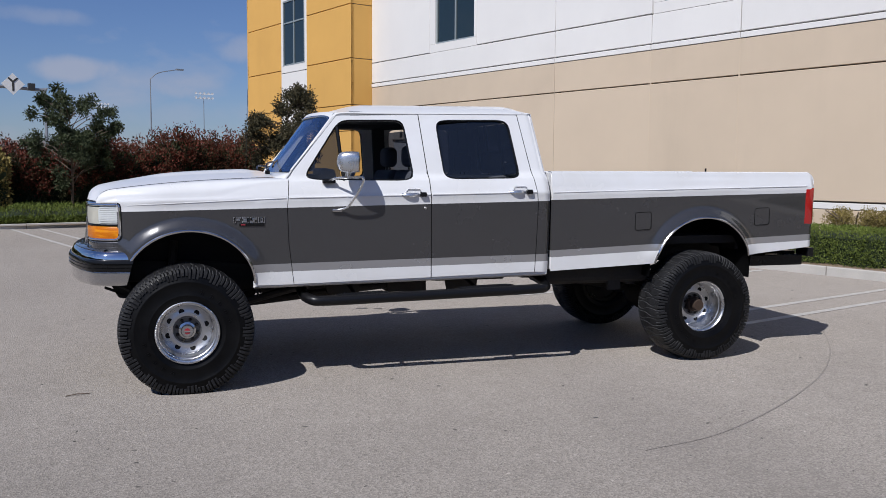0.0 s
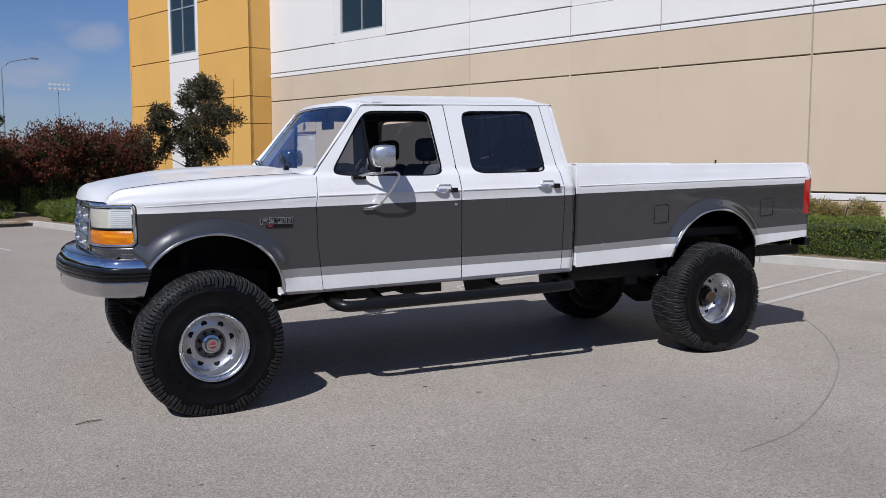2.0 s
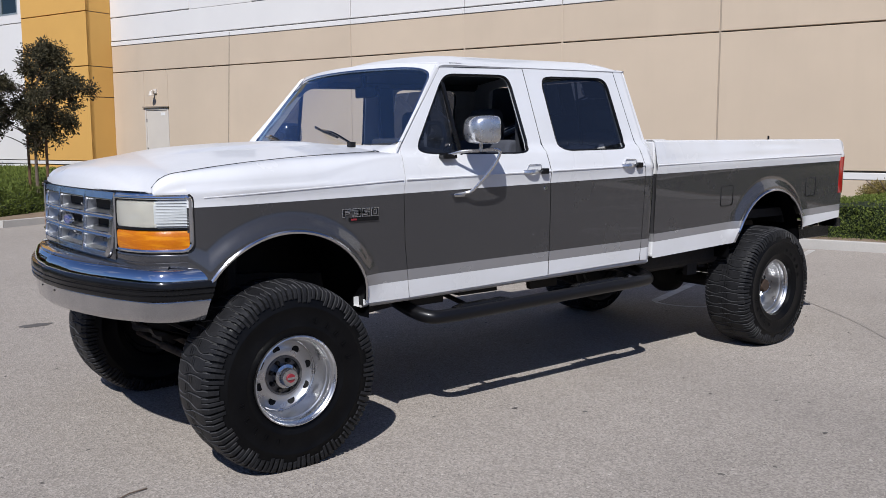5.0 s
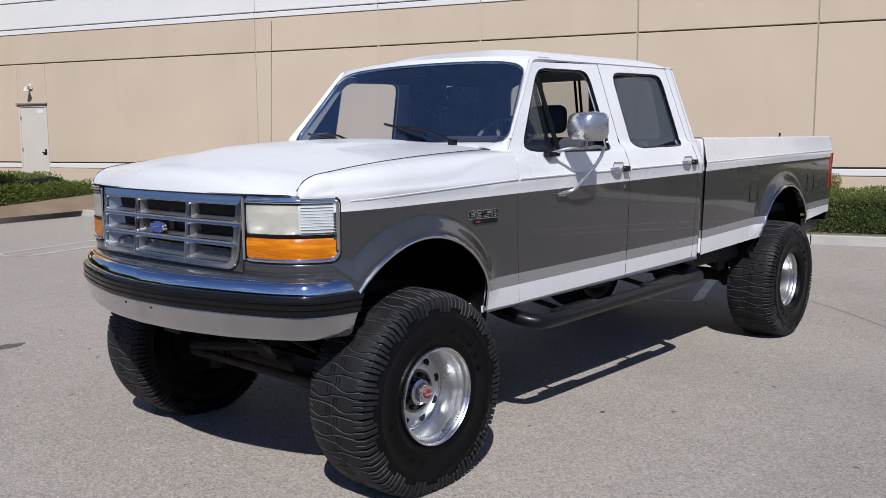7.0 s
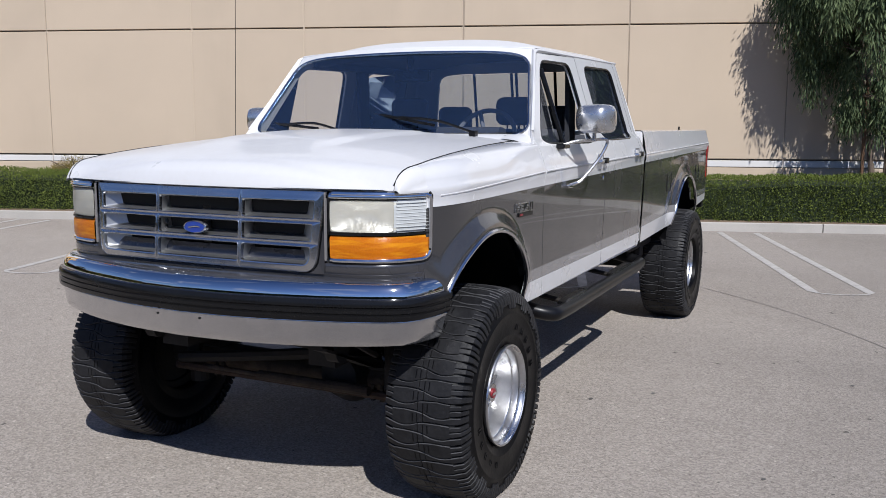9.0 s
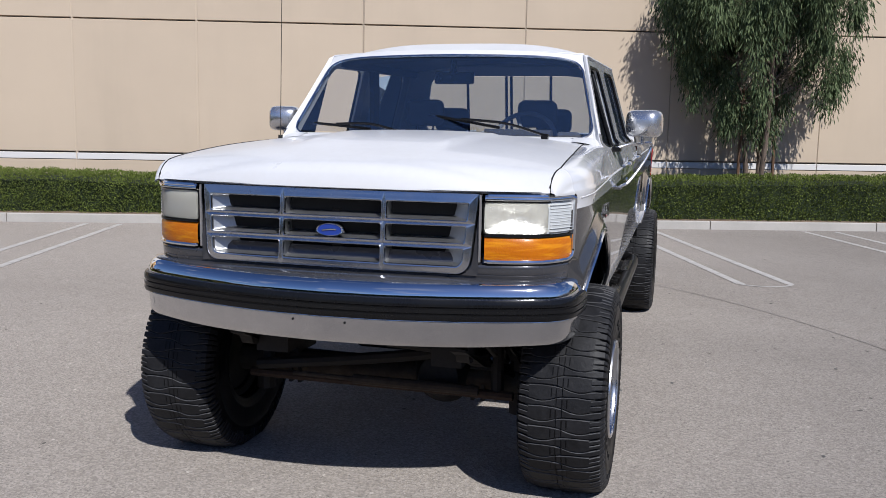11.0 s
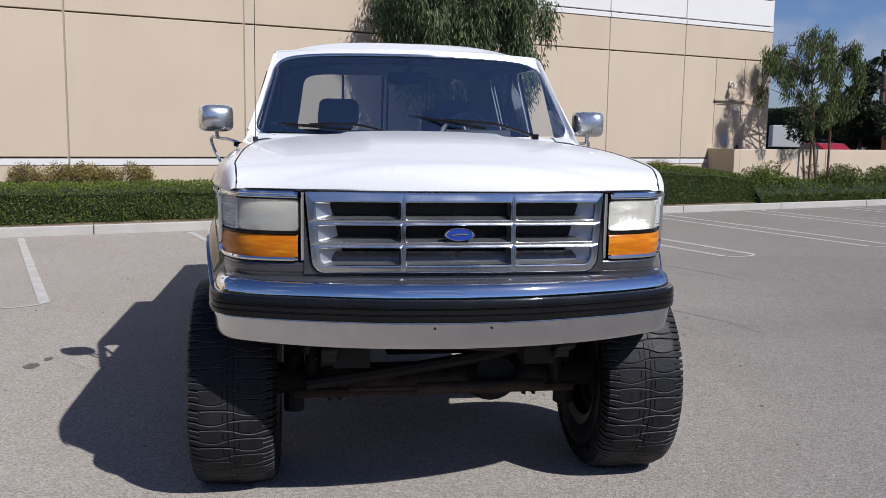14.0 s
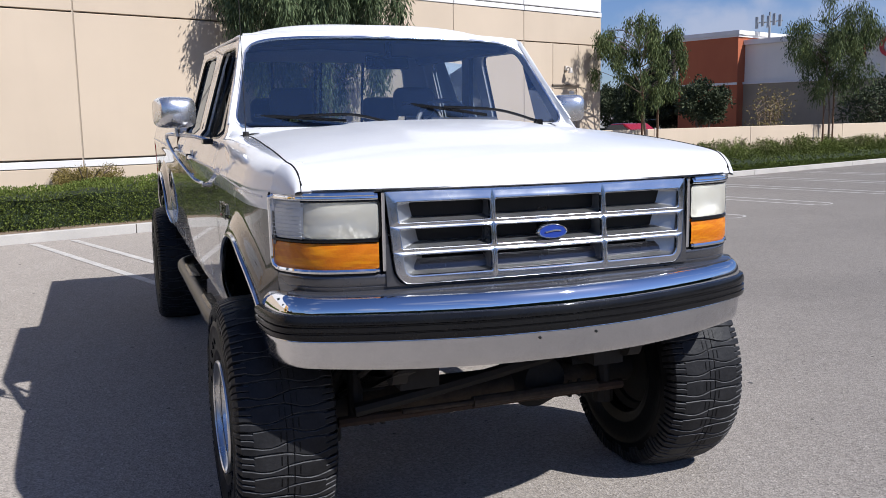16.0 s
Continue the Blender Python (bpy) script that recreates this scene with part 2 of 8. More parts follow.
CAB_PAINT = striped_paint("cab_paint", 1.357, 0.020, 0.934, 0.0125, 0.062)
BED_PAINT = striped_paint("bed_paint", 1.3595, 0.0215, 0.885, 0.038, 0.058)
# darker than the side white, so sunlit bonnet and roof come out less bright
WHITE = worn("toned_white_paint", (0.720, 0.720, 0.730), (0.678, 0.673, 0.668), 0.34, 2.5, 30, 0.0)
shader(WHITE).inputs["Coat Weight"].default_value = 0.32
shader(WHITE).inputs["Coat Roughness"].default_value = 0.03
GREY = worn("charcoal_paint", (0.052, 0.052, 0.058), (0.084, 0.083, 0.090), 0.24, 2.5, 600, 0.0, 0.45)
shader(GREY).inputs["Coat Weight"].default_value = 1.0
CHROME = material("chrome", (0.80, 0.81, 0.83), 0.05, 1.0)
DULLCHROME = worn("dulled_chrome", (0.74, 0.74, 0.75), (0.62, 0.62, 0.63), 0.15, 8, 90, 0.02, 1.0)
LOWCHROME = worn("scuffed_chrome", (0.74, 0.74, 0.75), (0.62, 0.62, 0.63), 0.14, 8, 90, 0.02, 1.0)
HANDLE = worn("satin_metal", (0.80, 0.80, 0.80), (0.68, 0.68, 0.69), 0.24, 10, 90, 0.0, 0.9)
GRILLE = worn("grille_plastic", (0.70, 0.71, 0.73), (0.60, 0.61, 0.63), 0.20, 6, 120, 0.0, 1.0)
CELL = worn("grille_cell_plastic", (0.50, 0.503, 0.51), (0.40, 0.403, 0.41), 0.34, 6, 120, 0.0, 0.9)
ALLOY = worn("polished_aluminium", (0.74, 0.74, 0.745), (0.62, 0.62, 0.63), 0.30, 9, 160, 0.02, 1.0)
RUBBER = worn("tyre_rubber", (0.0025, 0.0025, 0.003), (0.005, 0.005, 0.0055), 0.40, 6, 50, 0.25, 0.0, 0.16)
TREADMAT = worn("tread_rubber", (0.010, 0.010, 0.011), (0.024, 0.024, 0.026), 0.48, 9, 60, 0.35, 0.0, 0.2)
TREADEDGE = worn("worn_tread_edge", (0.085, 0.085, 0.090), (0.016, 0.016, 0.017), 0.7, 30, 90, 0.2)
TYREDUST = worn("tyre_dust", (0.045, 0.044, 0.042), (0.008, 0.008, 0.008), 0.85, 7, 60, 0.2)
BLACK = worn("black_plastic", (0.007, 0.007, 0.008), (0.010, 0.010, 0.010), 0.2, 5, 80, 0.03, 0.0, 0.3)
GLOSSBLACK = material("gloss_black", (0.006, 0.006, 0.007), 0.35, 0, 0.3, 0.1)
DARKMETAL = worn("greasy_steel", (0.008, 0.007, 0.006), (0.022, 0.017, 0.013), 0.75, 6, 40, 0.5)
RUST = worn("rusty_steel", (0.060, 0.032, 0.018), (0.030, 0.020, 0.014), 0.85, 14, 80, 0.6)
DUSTY = worn("dusty_steel", (0.060, 0.042, 0.027), (0.028, 0.021, 0.016), 0.9, 11, 60, 0.6)
# black that paints in the shade of holes and gaps
SHADEBLACK = material("shade_black", (0.004, 0.004, 0.004), 0.9)
CLOTH = worn("dark_seat_cloth", (0.050, 0.055, 0.072), (0.080, 0.085, 0.105), 0.95, 8, 200, 0.3)
TRIM = worn("dark_interior_plastic", (0.030, 0.032, 0.040), (0.045, 0.047, 0.055), 0.7, 6, 150, 0.15)
HEADLINER = material("headliner_cloth", (0.06, 0.065, 0.075), 0.95)
# gloss and dust layer tinted blue: the sky's reflection is painted in
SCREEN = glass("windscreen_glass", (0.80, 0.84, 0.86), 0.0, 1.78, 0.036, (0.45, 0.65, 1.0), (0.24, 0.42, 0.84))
# bluish dust layer here too, imitating sky mirrored in the side glass
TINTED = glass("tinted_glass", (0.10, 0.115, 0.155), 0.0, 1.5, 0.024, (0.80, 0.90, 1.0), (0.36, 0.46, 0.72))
QUARTER = glass("quarter_light_glass", (0.17, 0.19, 0.24), 0.0, 1.5, 0.02)
WHEELGREY = worn("grey_wheel_plastic", (0.13, 0.135, 0.15), (0.17, 0.175, 0.19), 0.6, 8, 150, 0.1)
CLEARGLASS = glass("clear_glass", (0.62, 0.66, 0.68))
AMBER = material("amber_lens", (0.60, 0.16, 0.006), 0.26, 0, 0.35, 0.08)
ribs = node(AMBER, "TexWave", Scale=95.0, Distortion=0.3)
ribs.wave_type, ribs.bands_direction = "BANDS", "Z"
link(AMBER, coords(AMBER), ribs.inputs["Vector"])
prisms = node(AMBER, "TexVoronoi", Scale=150.0)
link(AMBER, coords(AMBER, scale=(1, 1, 0.7)), prisms.inputs["Vector"])
glow = blend(AMBER, ribs.outputs["Fac"], (0.42, 0.088, 0.001), (0.62, 0.190, 0.003))
glow = blend(AMBER, ranged(AMBER, prisms.outputs["Distance"], 0.2, 0.7, 0.0, 0.25), glow, (0.64, 0.19, 0.005))
link(AMBER, blend(AMBER, ranged(AMBER, noised(AMBER, 7, 4, 0.55, None, (1, 1, 7)), 0.46, 0.66, 0.0, 0.8), glow, (0.76, 0.300, 0.006)), shader(AMBER).inputs["Base Color"])
bumped(AMBER, maths(AMBER, "ADD", ribs.outputs["Fac"], prisms.outputs["Distance"]), 0.22, 0.002)
REDLENS = material("red_lens", (0.42, 0.012, 0.012), 0.12, 0, 0.6, 0.5)
HAZED = glass("hazed_lamp_lens", (0.93, 0.92, 0.88), 0.08, 1.5, 0.46, haze_tint=(0.68, 0.655, 0.57))
LENSCLEAR = worn("ribbed_lamp_lens", (0.60, 0.61, 0.60), (0.48, 0.50, 0.50), 0.14, 10, 60, 0.0)
REFLECTOR = worn("lamp_reflector", (0.92, 0.92, 0.90), (0.78, 0.78, 0.77), 0.34, 26, 45, 0.9, 1.0)
BLUE = material("blue_enamel", (0.012, 0.045, 0.30), 0.15, 0, 0.5, 0.8)
REDINK = material("red_enamel", (0.26, 0.025, 0.035), 0.35)
BARK = worn("bark", (0.10, 0.072, 0.052), (0.17, 0.13, 0.10), 0.95, 7, 50, 0.8)
STAKE = worn("timber_stake", (0.10, 0.055, 0.030), (0.16, 0.09, 0.05), 0.9, 9, 60, 0.4)
HEDGELEAF = foliage("hedge_leaf", (0.082, 0.112, 0.022), (0.180, 0.218, 0.046))
# near-black green: the shade inside a hedge put into the colour
HEDGESHADE = material("hedge_shade", (0.016, 0.026, 0.009), 1.0)
DRYLEAF = foliage("dry_shrub_leaf", (0.15, 0.12, 0.034), (0.30, 0.23, 0.08))
REDLEAF = foliage("red_tipped_leaf", (0.034, 0.034, 0.016), (0.20, 0.042, 0.030))
UNDERLEAF = foliage("old_photinia_leaf", (0.022, 0.032, 0.013), (0.085, 0.070, 0.034))
WILLOW = foliage("willow_leaf", (0.036, 0.060, 0.026), (0.155, 0.195, 0.090))
PEPPERLEAF = foliage("pepper_leaf", (0.036, 0.060, 0.020), (0.16, 0.19, 0.065))
OLIVELEAF = foliage("olive_leaf", (0.026, 0.027, 0.016), (0.105, 0.088, 0.046))
HUBDARK = worn("dark_hub_metal", (0.13, 0.13, 0.135), (0.20, 0.20, 0.20), 0.35, 14, 90, 0.05, 0.7)
BRIGHTLEAF = foliage("bright_leaf", (0.055, 0.085, 0.018), (0.21, 0.23, 0.060))
FARLEAF = foliage("far_leaf", (0.030, 0.042, 0.020), (0.080, 0.094, 0.046))
TWIG = worn("bare_twig", (0.20, 0.14, 0.09), (0.28, 0.20, 0.13), 0.95, 7, 50, 0.5)
GALV = material("galvanised_steel", (0.32, 0.33, 0.34), 0.5, 0.7)
HILL = worn("far_road_bank", (0.17, 0.155, 0.14), (0.22, 0.20, 0.18), 0.95, 0.08, 0.7, 0.0)
SIGNWHITE = material("sign_white", (0.75, 0.74, 0.72), 0.5)
SIGNBLACK = material("sign_black", (0.03, 0.03, 0.03), 0.6)
SIGNRED = material("sign_red", (0.50, 0.02, 0.025), 0.4)
CARDARK = material("dark_car_paint", (0.02, 0.025, 0.03), 0.25, 0.2, 0.5, 0.8)
CARRED = material("red_car_paint", (0.35, 0.01, 0.01), 0.25, 0.0, 0.5, 0.8)
CARWHITE = material("white_car_paint", (0.65, 0.65, 0.65), 0.3, 0.0, 0.5, 0.6)

# ---- building helpers ----


def thing(name, label, category, group="", kind="", m=None):
    e = new(name)
    e.empty_display_size = 0.2
    if m is not None:
        e.matrix_world = m
    return tagged(e, label, category, group, kind)


def mesh_of(name, bm, mat, smooth=None, recalc=True):
    if recalc:
        bmesh.ops.recalc_face_normals(bm, faces=bm.faces)
    bm.edges.index_update()
    rims = [e.index for e in bm.edges if e.is_boundary]
    me = bpy.data.meshes.new(name)
    bm.to_mesh(me)
    bm.free()
    for mm in (mat if isinstance(mat, (list, tuple)) else [mat]):
        me.materials.append(mm)
    if smooth:
        me.polygons.foreach_set("use_smooth", [True] * len(me.polygons))
        me.set_sharp_from_angle(angle=radians(smooth))
        if rims:
            flags = me.attributes.get("sharp_edge") or me.attributes.new("sharp_edge", "BOOLEAN", "EDGE")
            for k in rims:
                flags.data[k].value = True
    return me


def part(name, bm, mat, parent=None, label="", smooth=35, at=None, recalc=True):
    ob = new(name, mesh_of(name, bm, mat, smooth, recalc))
    if parent is not None:
        ob.parent = parent
    if at is not None:
        ob.matrix_local = at
    return tagged(ob, label)


def solid(ob, thickness, offset=-1.0):
    md = ob.modifiers.new("thickness", "SOLIDIFY")
    md.thickness, md.offset = thickness, offset
    return ob


def facing(ob, way):
    """Turns a sheet so that its front looks the given way."""
    if sum(p.area * p.normal.dot(Vector(way)) for p in ob.data.polygons) < 0:
        ob.data.flip_normals()
    return ob


def bevelled(ob, width, segments=2):
    md = ob.modifiers.new("edges", "BEVEL")
    md.width, md.segments, md.limit_method, md.angle_limit = width, segments, "ANGLE", radians(40)
    return ob


def box(bm, x0, x1, y0, y1, z0, z1, m=None):
    vs = [bm.verts.new((x, y, z)) for x in (x0, x1) for y in (y0, y1) for z in (z0, z1)]
    if m is not None:
        for v in vs:
            v.co = m @ v.co
    for f in ((0, 1, 3, 2), (4, 6, 7, 5), (0, 4, 5, 1), (2, 3, 7, 6), (0, 2, 6, 4), (1, 5, 7, 3)):
        bm.faces.new([vs[i] for i in f])
    return vs


def grid(bm, rows, close_u=False, close_v=False):
    """Faces over rows of points."""
    vv = [[bm.verts.new(p) for p in row] for row in rows]
    nu, nv = len(vv), len(vv[0])
    for i in range(nu if close_u else nu - 1):
        for j in range(nv if close_v else nv - 1):
            bm.faces.new((vv[i][j], vv[(i + 1) % nu][j], vv[(i + 1) % nu][(j + 1) % nv], vv[i][(j + 1) % nv]))
    return vv


def smoothed(points, steps=6):
    """A Catmull-Rom line through points."""
    ps = [Vector(p) for p in points]
    ps = [2 * ps[0] - ps[1]] + ps + [2 * ps[-1] - ps[-2]]
    out = []
    for a, b, c, d in zip(ps, ps[1:], ps[2:], ps[3:]):
        for k in range(steps):
            t = k / steps
            out.append(0.5 * ((2 * b) + (c - a) * t + (2 * a - 5 * b + 4 * c - d) * t * t + (3 * b - a - 3 * c + d) * t**3))
    return out + [ps[-2]]


def tube(bm, points, radius, sides=10, caps=True):
    """A pipe along points; radius a number or one per point."""
    ps = [Vector(p) for p in points]
    rs = radius if isinstance(radius, (list, tuple)) else [radius] * len(ps)
    rows, up = [], None
    for i, p in enumerate(ps):
        d = (ps[min(i + 1, len(ps) - 1)] - ps[max(i - 1, 0)]).normalized()
        if up is None:
            up = d.orthogonal().normalized()
        up = (up - d * up.dot(d)).normalized()
        side = d.cross(up)
        rows.append([p + rs[i] * (math.cos(2 * math.pi * k / sides) * up + math.sin(2 * math.pi * k / sides) * side) for k in range(sides)])
    vv = grid(bm, rows, close_v=True)
    if caps:
        bm.faces.new(vv[0])
        bm.faces.new(vv[-1][::-1])


def turned(bm, profile, sides=48, axis="y", centre=(0, 0, 0), closed=False):
    """Turns (radius, along) points about an axis."""
    c, rows = Vector(centre), []
    for k in range(sides):
        a = 2 * math.pi * k / sides
        row = []
        for r, h in profile:
            u, v = r * math.cos(a), r * math.sin(a)
            row.append(c + Vector({"y": (u, h, v), "x": (h, u, v), "z": (u, v, h)}[axis]))
        rows.append(row)
    grid(bm, rows, close_u=True, close_v=closed)


def prism(bm, outline, y0, y1, axes="xz"):
    """An outline of (a, b) points, drawn out along the third axis."""
    def at(a, b, h):
        return {"xz": (a, h, b), "yz": (h, a, b), "xy": (a, b, h)}[axes]
    lo, hi = [bm.verts.new(at(a, b, y0)) for a, b in outline], [bm.verts.new(at(a, b, y1)) for a, b in outline]
    n = len(outline)
    bm.faces.new(lo)
    bm.faces.new(hi[::-1])
    for i in range(n):
        bm.faces.new((lo[i], lo[(i + 1) % n], hi[(i + 1) % n], hi[i]))


def rounded(points, radius, steps=4):
    """A polygon with its corners rounded; radius a number or one per corner."""
    out, n = [], len(points)
    for i, p in enumerate(points):
        r = radius[i] if isinstance(radius, (list, tuple)) else radius
        a, p, b = Vector(points[i - 1]), Vector(p), Vector(points[(i + 1) % n])
        u, v = (a - p), (b - p)
        r1, r2 = min(r, u.length * 0.45), min(r, v.length * 0.45)
        s, e = p + u.normalized() * r1, p + v.normalized() * r2
        for k in range(steps + 1):
            t = k / steps
            q = (1 - t) ** 2 * s + 2 * t * (1 - t) * p + t * t * e
            out.append((q.x, q.y))
    return out


def resampled(points, count):
    """count points evenly along a closed 2D line."""
    ps = [Vector(p) for p in points]
    ls = [(ps[(i + 1) % len(ps)] - ps[i]).length for i in range(len(ps))]
    total, out, i, run = sum(ls), [], 0, 0.0
    for k in range(count):
        want = total * k / count
        while run + ls[i] < want:
            run += ls[i]
            i += 1
        out.append(ps[i].lerp(ps[(i + 1) % len(ps)], (want - run) / ls[i]))
    return out


def resampled_line(points, count):
    """count + 1 points evenly along an open 2D line."""
    ps = [Vector(p) for p in points]
    ls = [0.0]
    for a, b in zip(ps, ps[1:]):
        ls.append(ls[-1] + (b - a).length)
    out = []
    for k in range(count + 1):
        w = ls[-1] * k / count
        i = max(n for n in range(len(ps) - 1) if ls[n] <= w + 1e-9)
        q = ps[i].lerp(ps[i + 1], (w - ls[i]) / (ls[i + 1] - ls[i]))
        out.append((q.x, q.y))
    return out


def ease(t):
    t = min(max(t, 0.0), 1.0)
    return t * t * (3 - 2 * t)


rng = random.Random(7)

# ---- ground, lines, kerbs ----


def build_ground():
    bm = bmesh.new()
    xs = [-2500, -60, -25, 0, 25, 60, 2500]
    grid(bm, [[(x, y, 0) for y in xs] for x in xs])
    g = part("ground", bm, ASPHALT, None, smooth=None)
    tagged(g, "light grey weathered asphalt parking lot with fine aggregate", "parking lot", kind="structure")


def parking_line(s, near=5.1, far=10.6, gap=0.57, m=SITE):
    """A hairpin of two worn white lines joined by a rounded end."""
    bm = bmesh.new()
    w, r = 0.051, gap / 2
    path = [(s - r, far), (s - r, near + 0.10)] + [(s - r * math.cos(a), near + 0.10 - 0.16 * math.sin(a)) for a in [math.pi * k / 12 for k in range(1, 12)]] + [(s + r, near + 0.10), (s + r, far)]
    rows = []
    for i, p in enumerate(path):
        a, b = Vector(path[max(i - 1, 0)]), Vector(path[min(i + 1, len(path) - 1)])
        d = (b - a).normalized()
        k = 0.45 if 1 < i < len(path) - 2 else 1.0
        n2 = Vector((-d.y, d.x)) * w * k
        rows.append([(p[0] + n2.x, p[1] + n2.y, 0.004), (p[0] - n2.x, p[1] - n2.y, 0.004)])
    grid(bm, rows)
    ob = part("parking_line", bm, LINE, None, smooth=None)
    ob.matrix_world = m
    tagged(ob, "worn white hairpin line between two parking bays", "road marking", "parking bay lines", "structure")


KERB = [(60, 10.95), (-12.5, 10.95), (-12.85, 10.6), (-12.6, 7.2), (-12.5, 6.2), (-13.4, 5.7), (-18.3, 5.7), (-18.65, 5.4), (-18.65, -40)]


def offset_line(pts, d):
    out = []
    for i, p in enumerate(pts):
        a, b = Vector(pts[max(i - 1, 0)]), Vector(pts[min(i + 1, len(pts) - 1)])
        t = (b - a).normalized()
        out.append((p[0] + t.y * d, p[1] - t.x * d))
    return out


def build_kerb():
    kerb = thing("kerb", "pale concrete kerb along the planting beds", "kerb", kind="structure", m=SITE)
    pts = []
    for a, b in zip(KERB, KERB[1:]):
        n = max(1, round((Vector(b) - Vector(a)).length / 3.05))
        pts += [tuple(Vector(a).lerp(Vector(b), k / n)) for k in range(n)]
    pts.append(KERB[-1])
    front, back = offset_line(pts, 0.0), offset_line(pts, -0.17)
    for i in range(len(pts) - 1):
        bm = bmesh.new()
        rows = []
        for t in (0.003, 0.997):
            f, b = Vector(front[i]).lerp(Vector(front[i + 1]), t), Vector(back[i]).lerp(Vector(back[i + 1]), t)
            n = (b - f).normalized()
            rows.append([(*f, -0.02), (*(f + n * 0.015), 0.125), (*(f + n * 0.03), 0.140), (*(b - n * 0.01), 0.145), (*b, 0.135), (*b, -0.02)])
        vv = grid(bm, rows)
        bm.faces.new(vv[0][::-1]), bm.faces.new(vv[1])
        part("kerb_segment", bm, CONCRETE, kerb, smooth=30)
    # black block in place of the shaded inside of the slot
    gut = bmesh.new()
    box(gut, 21.4, 21.9, 10.93, 10.99, 0.0, 0.10)
    part("drain_slot", gut, SHADEBLACK, kerb)
    # the bed behind it
    bm = bmesh.new()
    rows = []
    for s in [60, 40, 30, 20, 16.5, 10, 4, 0, -4, -8, -12.3]:
        rows.append([(s, c, z + rng.uniform(-0.02, 0.02)) for c, z in ((11.1, 0.11), (11.4, 0.16), (11.9, 0.26), (12.4, 0.34), (13.1, 0.40))])
    for s in [-12.7, -14, -16, -18.2, -21, -26, -30, -45]:
        cs = (5.85, 7.0, 9.0, 11.0, 13.5) if s > -18.5 else (-40.0, -5.0, 5.0, 11.0, 16.0)
        rows.append([(s if s > -18.5 or k else min(s, -18.85), c, z + rng.uniform(-0.02, 0.02)) for k, (c, z) in enumerate(zip(cs, (0.11, 0.18, 0.28, 0.36, 0.45)))])
    grid(bm, rows)
    b = part("planting_bed", bm, SOIL, None, smooth=60)
    b.matrix_world = SITE
    tagged(b, "bare brown soil of the planting bed", "soil", kind="structure")
    bm = bmesh.new()
    for a, b2 in ((-12.75, -11.56), (-11.54, -10.35)):
        grid(bm, [[(s, c, z) for c, z in ((11.05, 0.148), (11.4, 0.195), (11.9, 0.295), (12.4, 0.375), (12.88, 0.43))] for s in (a, b2)])
    w = part("walkway", bm, CONCRETE, None, smooth=None)
    w.matrix_world = SITE
    tagged(w, "short pale concrete walkway between two planting beds", "walkway", kind="structure")


def build_marks():
    """Dark spots, a twig and tyre scuffs on the asphalt."""
    stain = worn("dark_spot_tone", (0.07, 0.066, 0.062), (0.14, 0.13, 0.12), 0.7, 30, 120, 0.1)
    for x, y, r in ((-0.12, 3.49, 0.15), (2.08, 2.50, 0.085), (2.27, 2.44, 0.05), (1.56, -1.08, 0.022), (1.85, -1.40, 0.02), (2.62, -2.53, 0.02), (0.7, -2.2, 0.018), (-1.6, 0.6, 0.03)):
        bm = bmesh.new()
        c = bm.verts.new((x, y, 0.003))
        ring = [bm.verts.new((x + r * (0.75 + 0.4 * rng.random()) * math.cos(a), y + 0.6 * r * (0.75 + 0.4 * rng.random()) * math.sin(a), 0.003)) for a in [k * math.pi / 9 for k in range(18)]]
        for k in range(18):
            bm.faces.new((c, ring[k], ring[(k + 1) % 18]))
        tagged(part("dark_spot", bm, stain, None, smooth=None), "small dark spot on the asphalt", "stain", "spots on the asphalt", "structure")
    bm = bmesh.new()
    tube(bm, [(-0.86, -0.97, 0.006), (-0.79, -0.94, 0.010), (-0.70, -0.92, 0.006)], 0.0038, 6)
    tagged(part("twig", bm, BARK), "short dry twig lying on the asphalt", "twig")
    scuff = worn("tyre_scuff", (0.205, 0.183, 0.163), (0.27, 0.241, 0.214), 0.85, 4, 60, 0.1)
    bm = bmesh.new()
    line = smoothed([Vector((x, y, 0.003)) for x, y in ((6.54, -0.12), (5.86, -1.02), (5.18, -1.74), (4.52, -2.28), (3.77, -2.78), (3.14, -3.11), (2.58, -3.25))], 6)
    rows = []
    for k, p in enumerate(line):
        d = (line[min(k + 1, len(line) - 1)] - line[max(k - 1, 0)]).normalized()
        w = 0.0065 * (0.5 + 0.5 * math.sin(math.pi * k / (len(line) - 1)))
        rows.append([(p.x - d.y * w, p.y + d.x * w, 0.003), (p.x + d.y * w, p.y - d.x * w, 0.003)])
    grid(bm, rows)
    tagged(part("tyre_scuff", bm, scuff, None, smooth=None), "dark curved tyre scuff on the asphalt", "tyre mark", "tyre scuffs", "structure")
    for cx, cy, r0, a0, a1 in ((4.6, -1.2, 3.3, -80, -50),):
        bm = bmesh.new()
        rows = []
        for k in range(41):
            a = radians(a0 + (a1 - a0) * k / 40)
            w = 0.012 * (1 - abs(k - 20) / 22)
            rows.append([(cx + (r0 - w) * math.cos(a), cy + (r0 - w) * math.sin(a), 0.003), (cx + (r0 + w) * math.cos(a), cy + (r0 + w) * math.sin(a), 0.003)])
        grid(bm, rows)
        tagged(part("tyre_scuff", bm, scuff, None, smooth=None), "faint curved tyre scuff on the asphalt", "tyre mark", "tyre scuffs", "structure")


build_ground()
build_kerb()
parking_line(-8.15, near=5.25, gap=0.62)
for s in (-4.80, -1.745, 1.30, 4.24, 7.52, 10.58, 13.6, 16.7, 19.7, 22.8):
    parking_line(s)
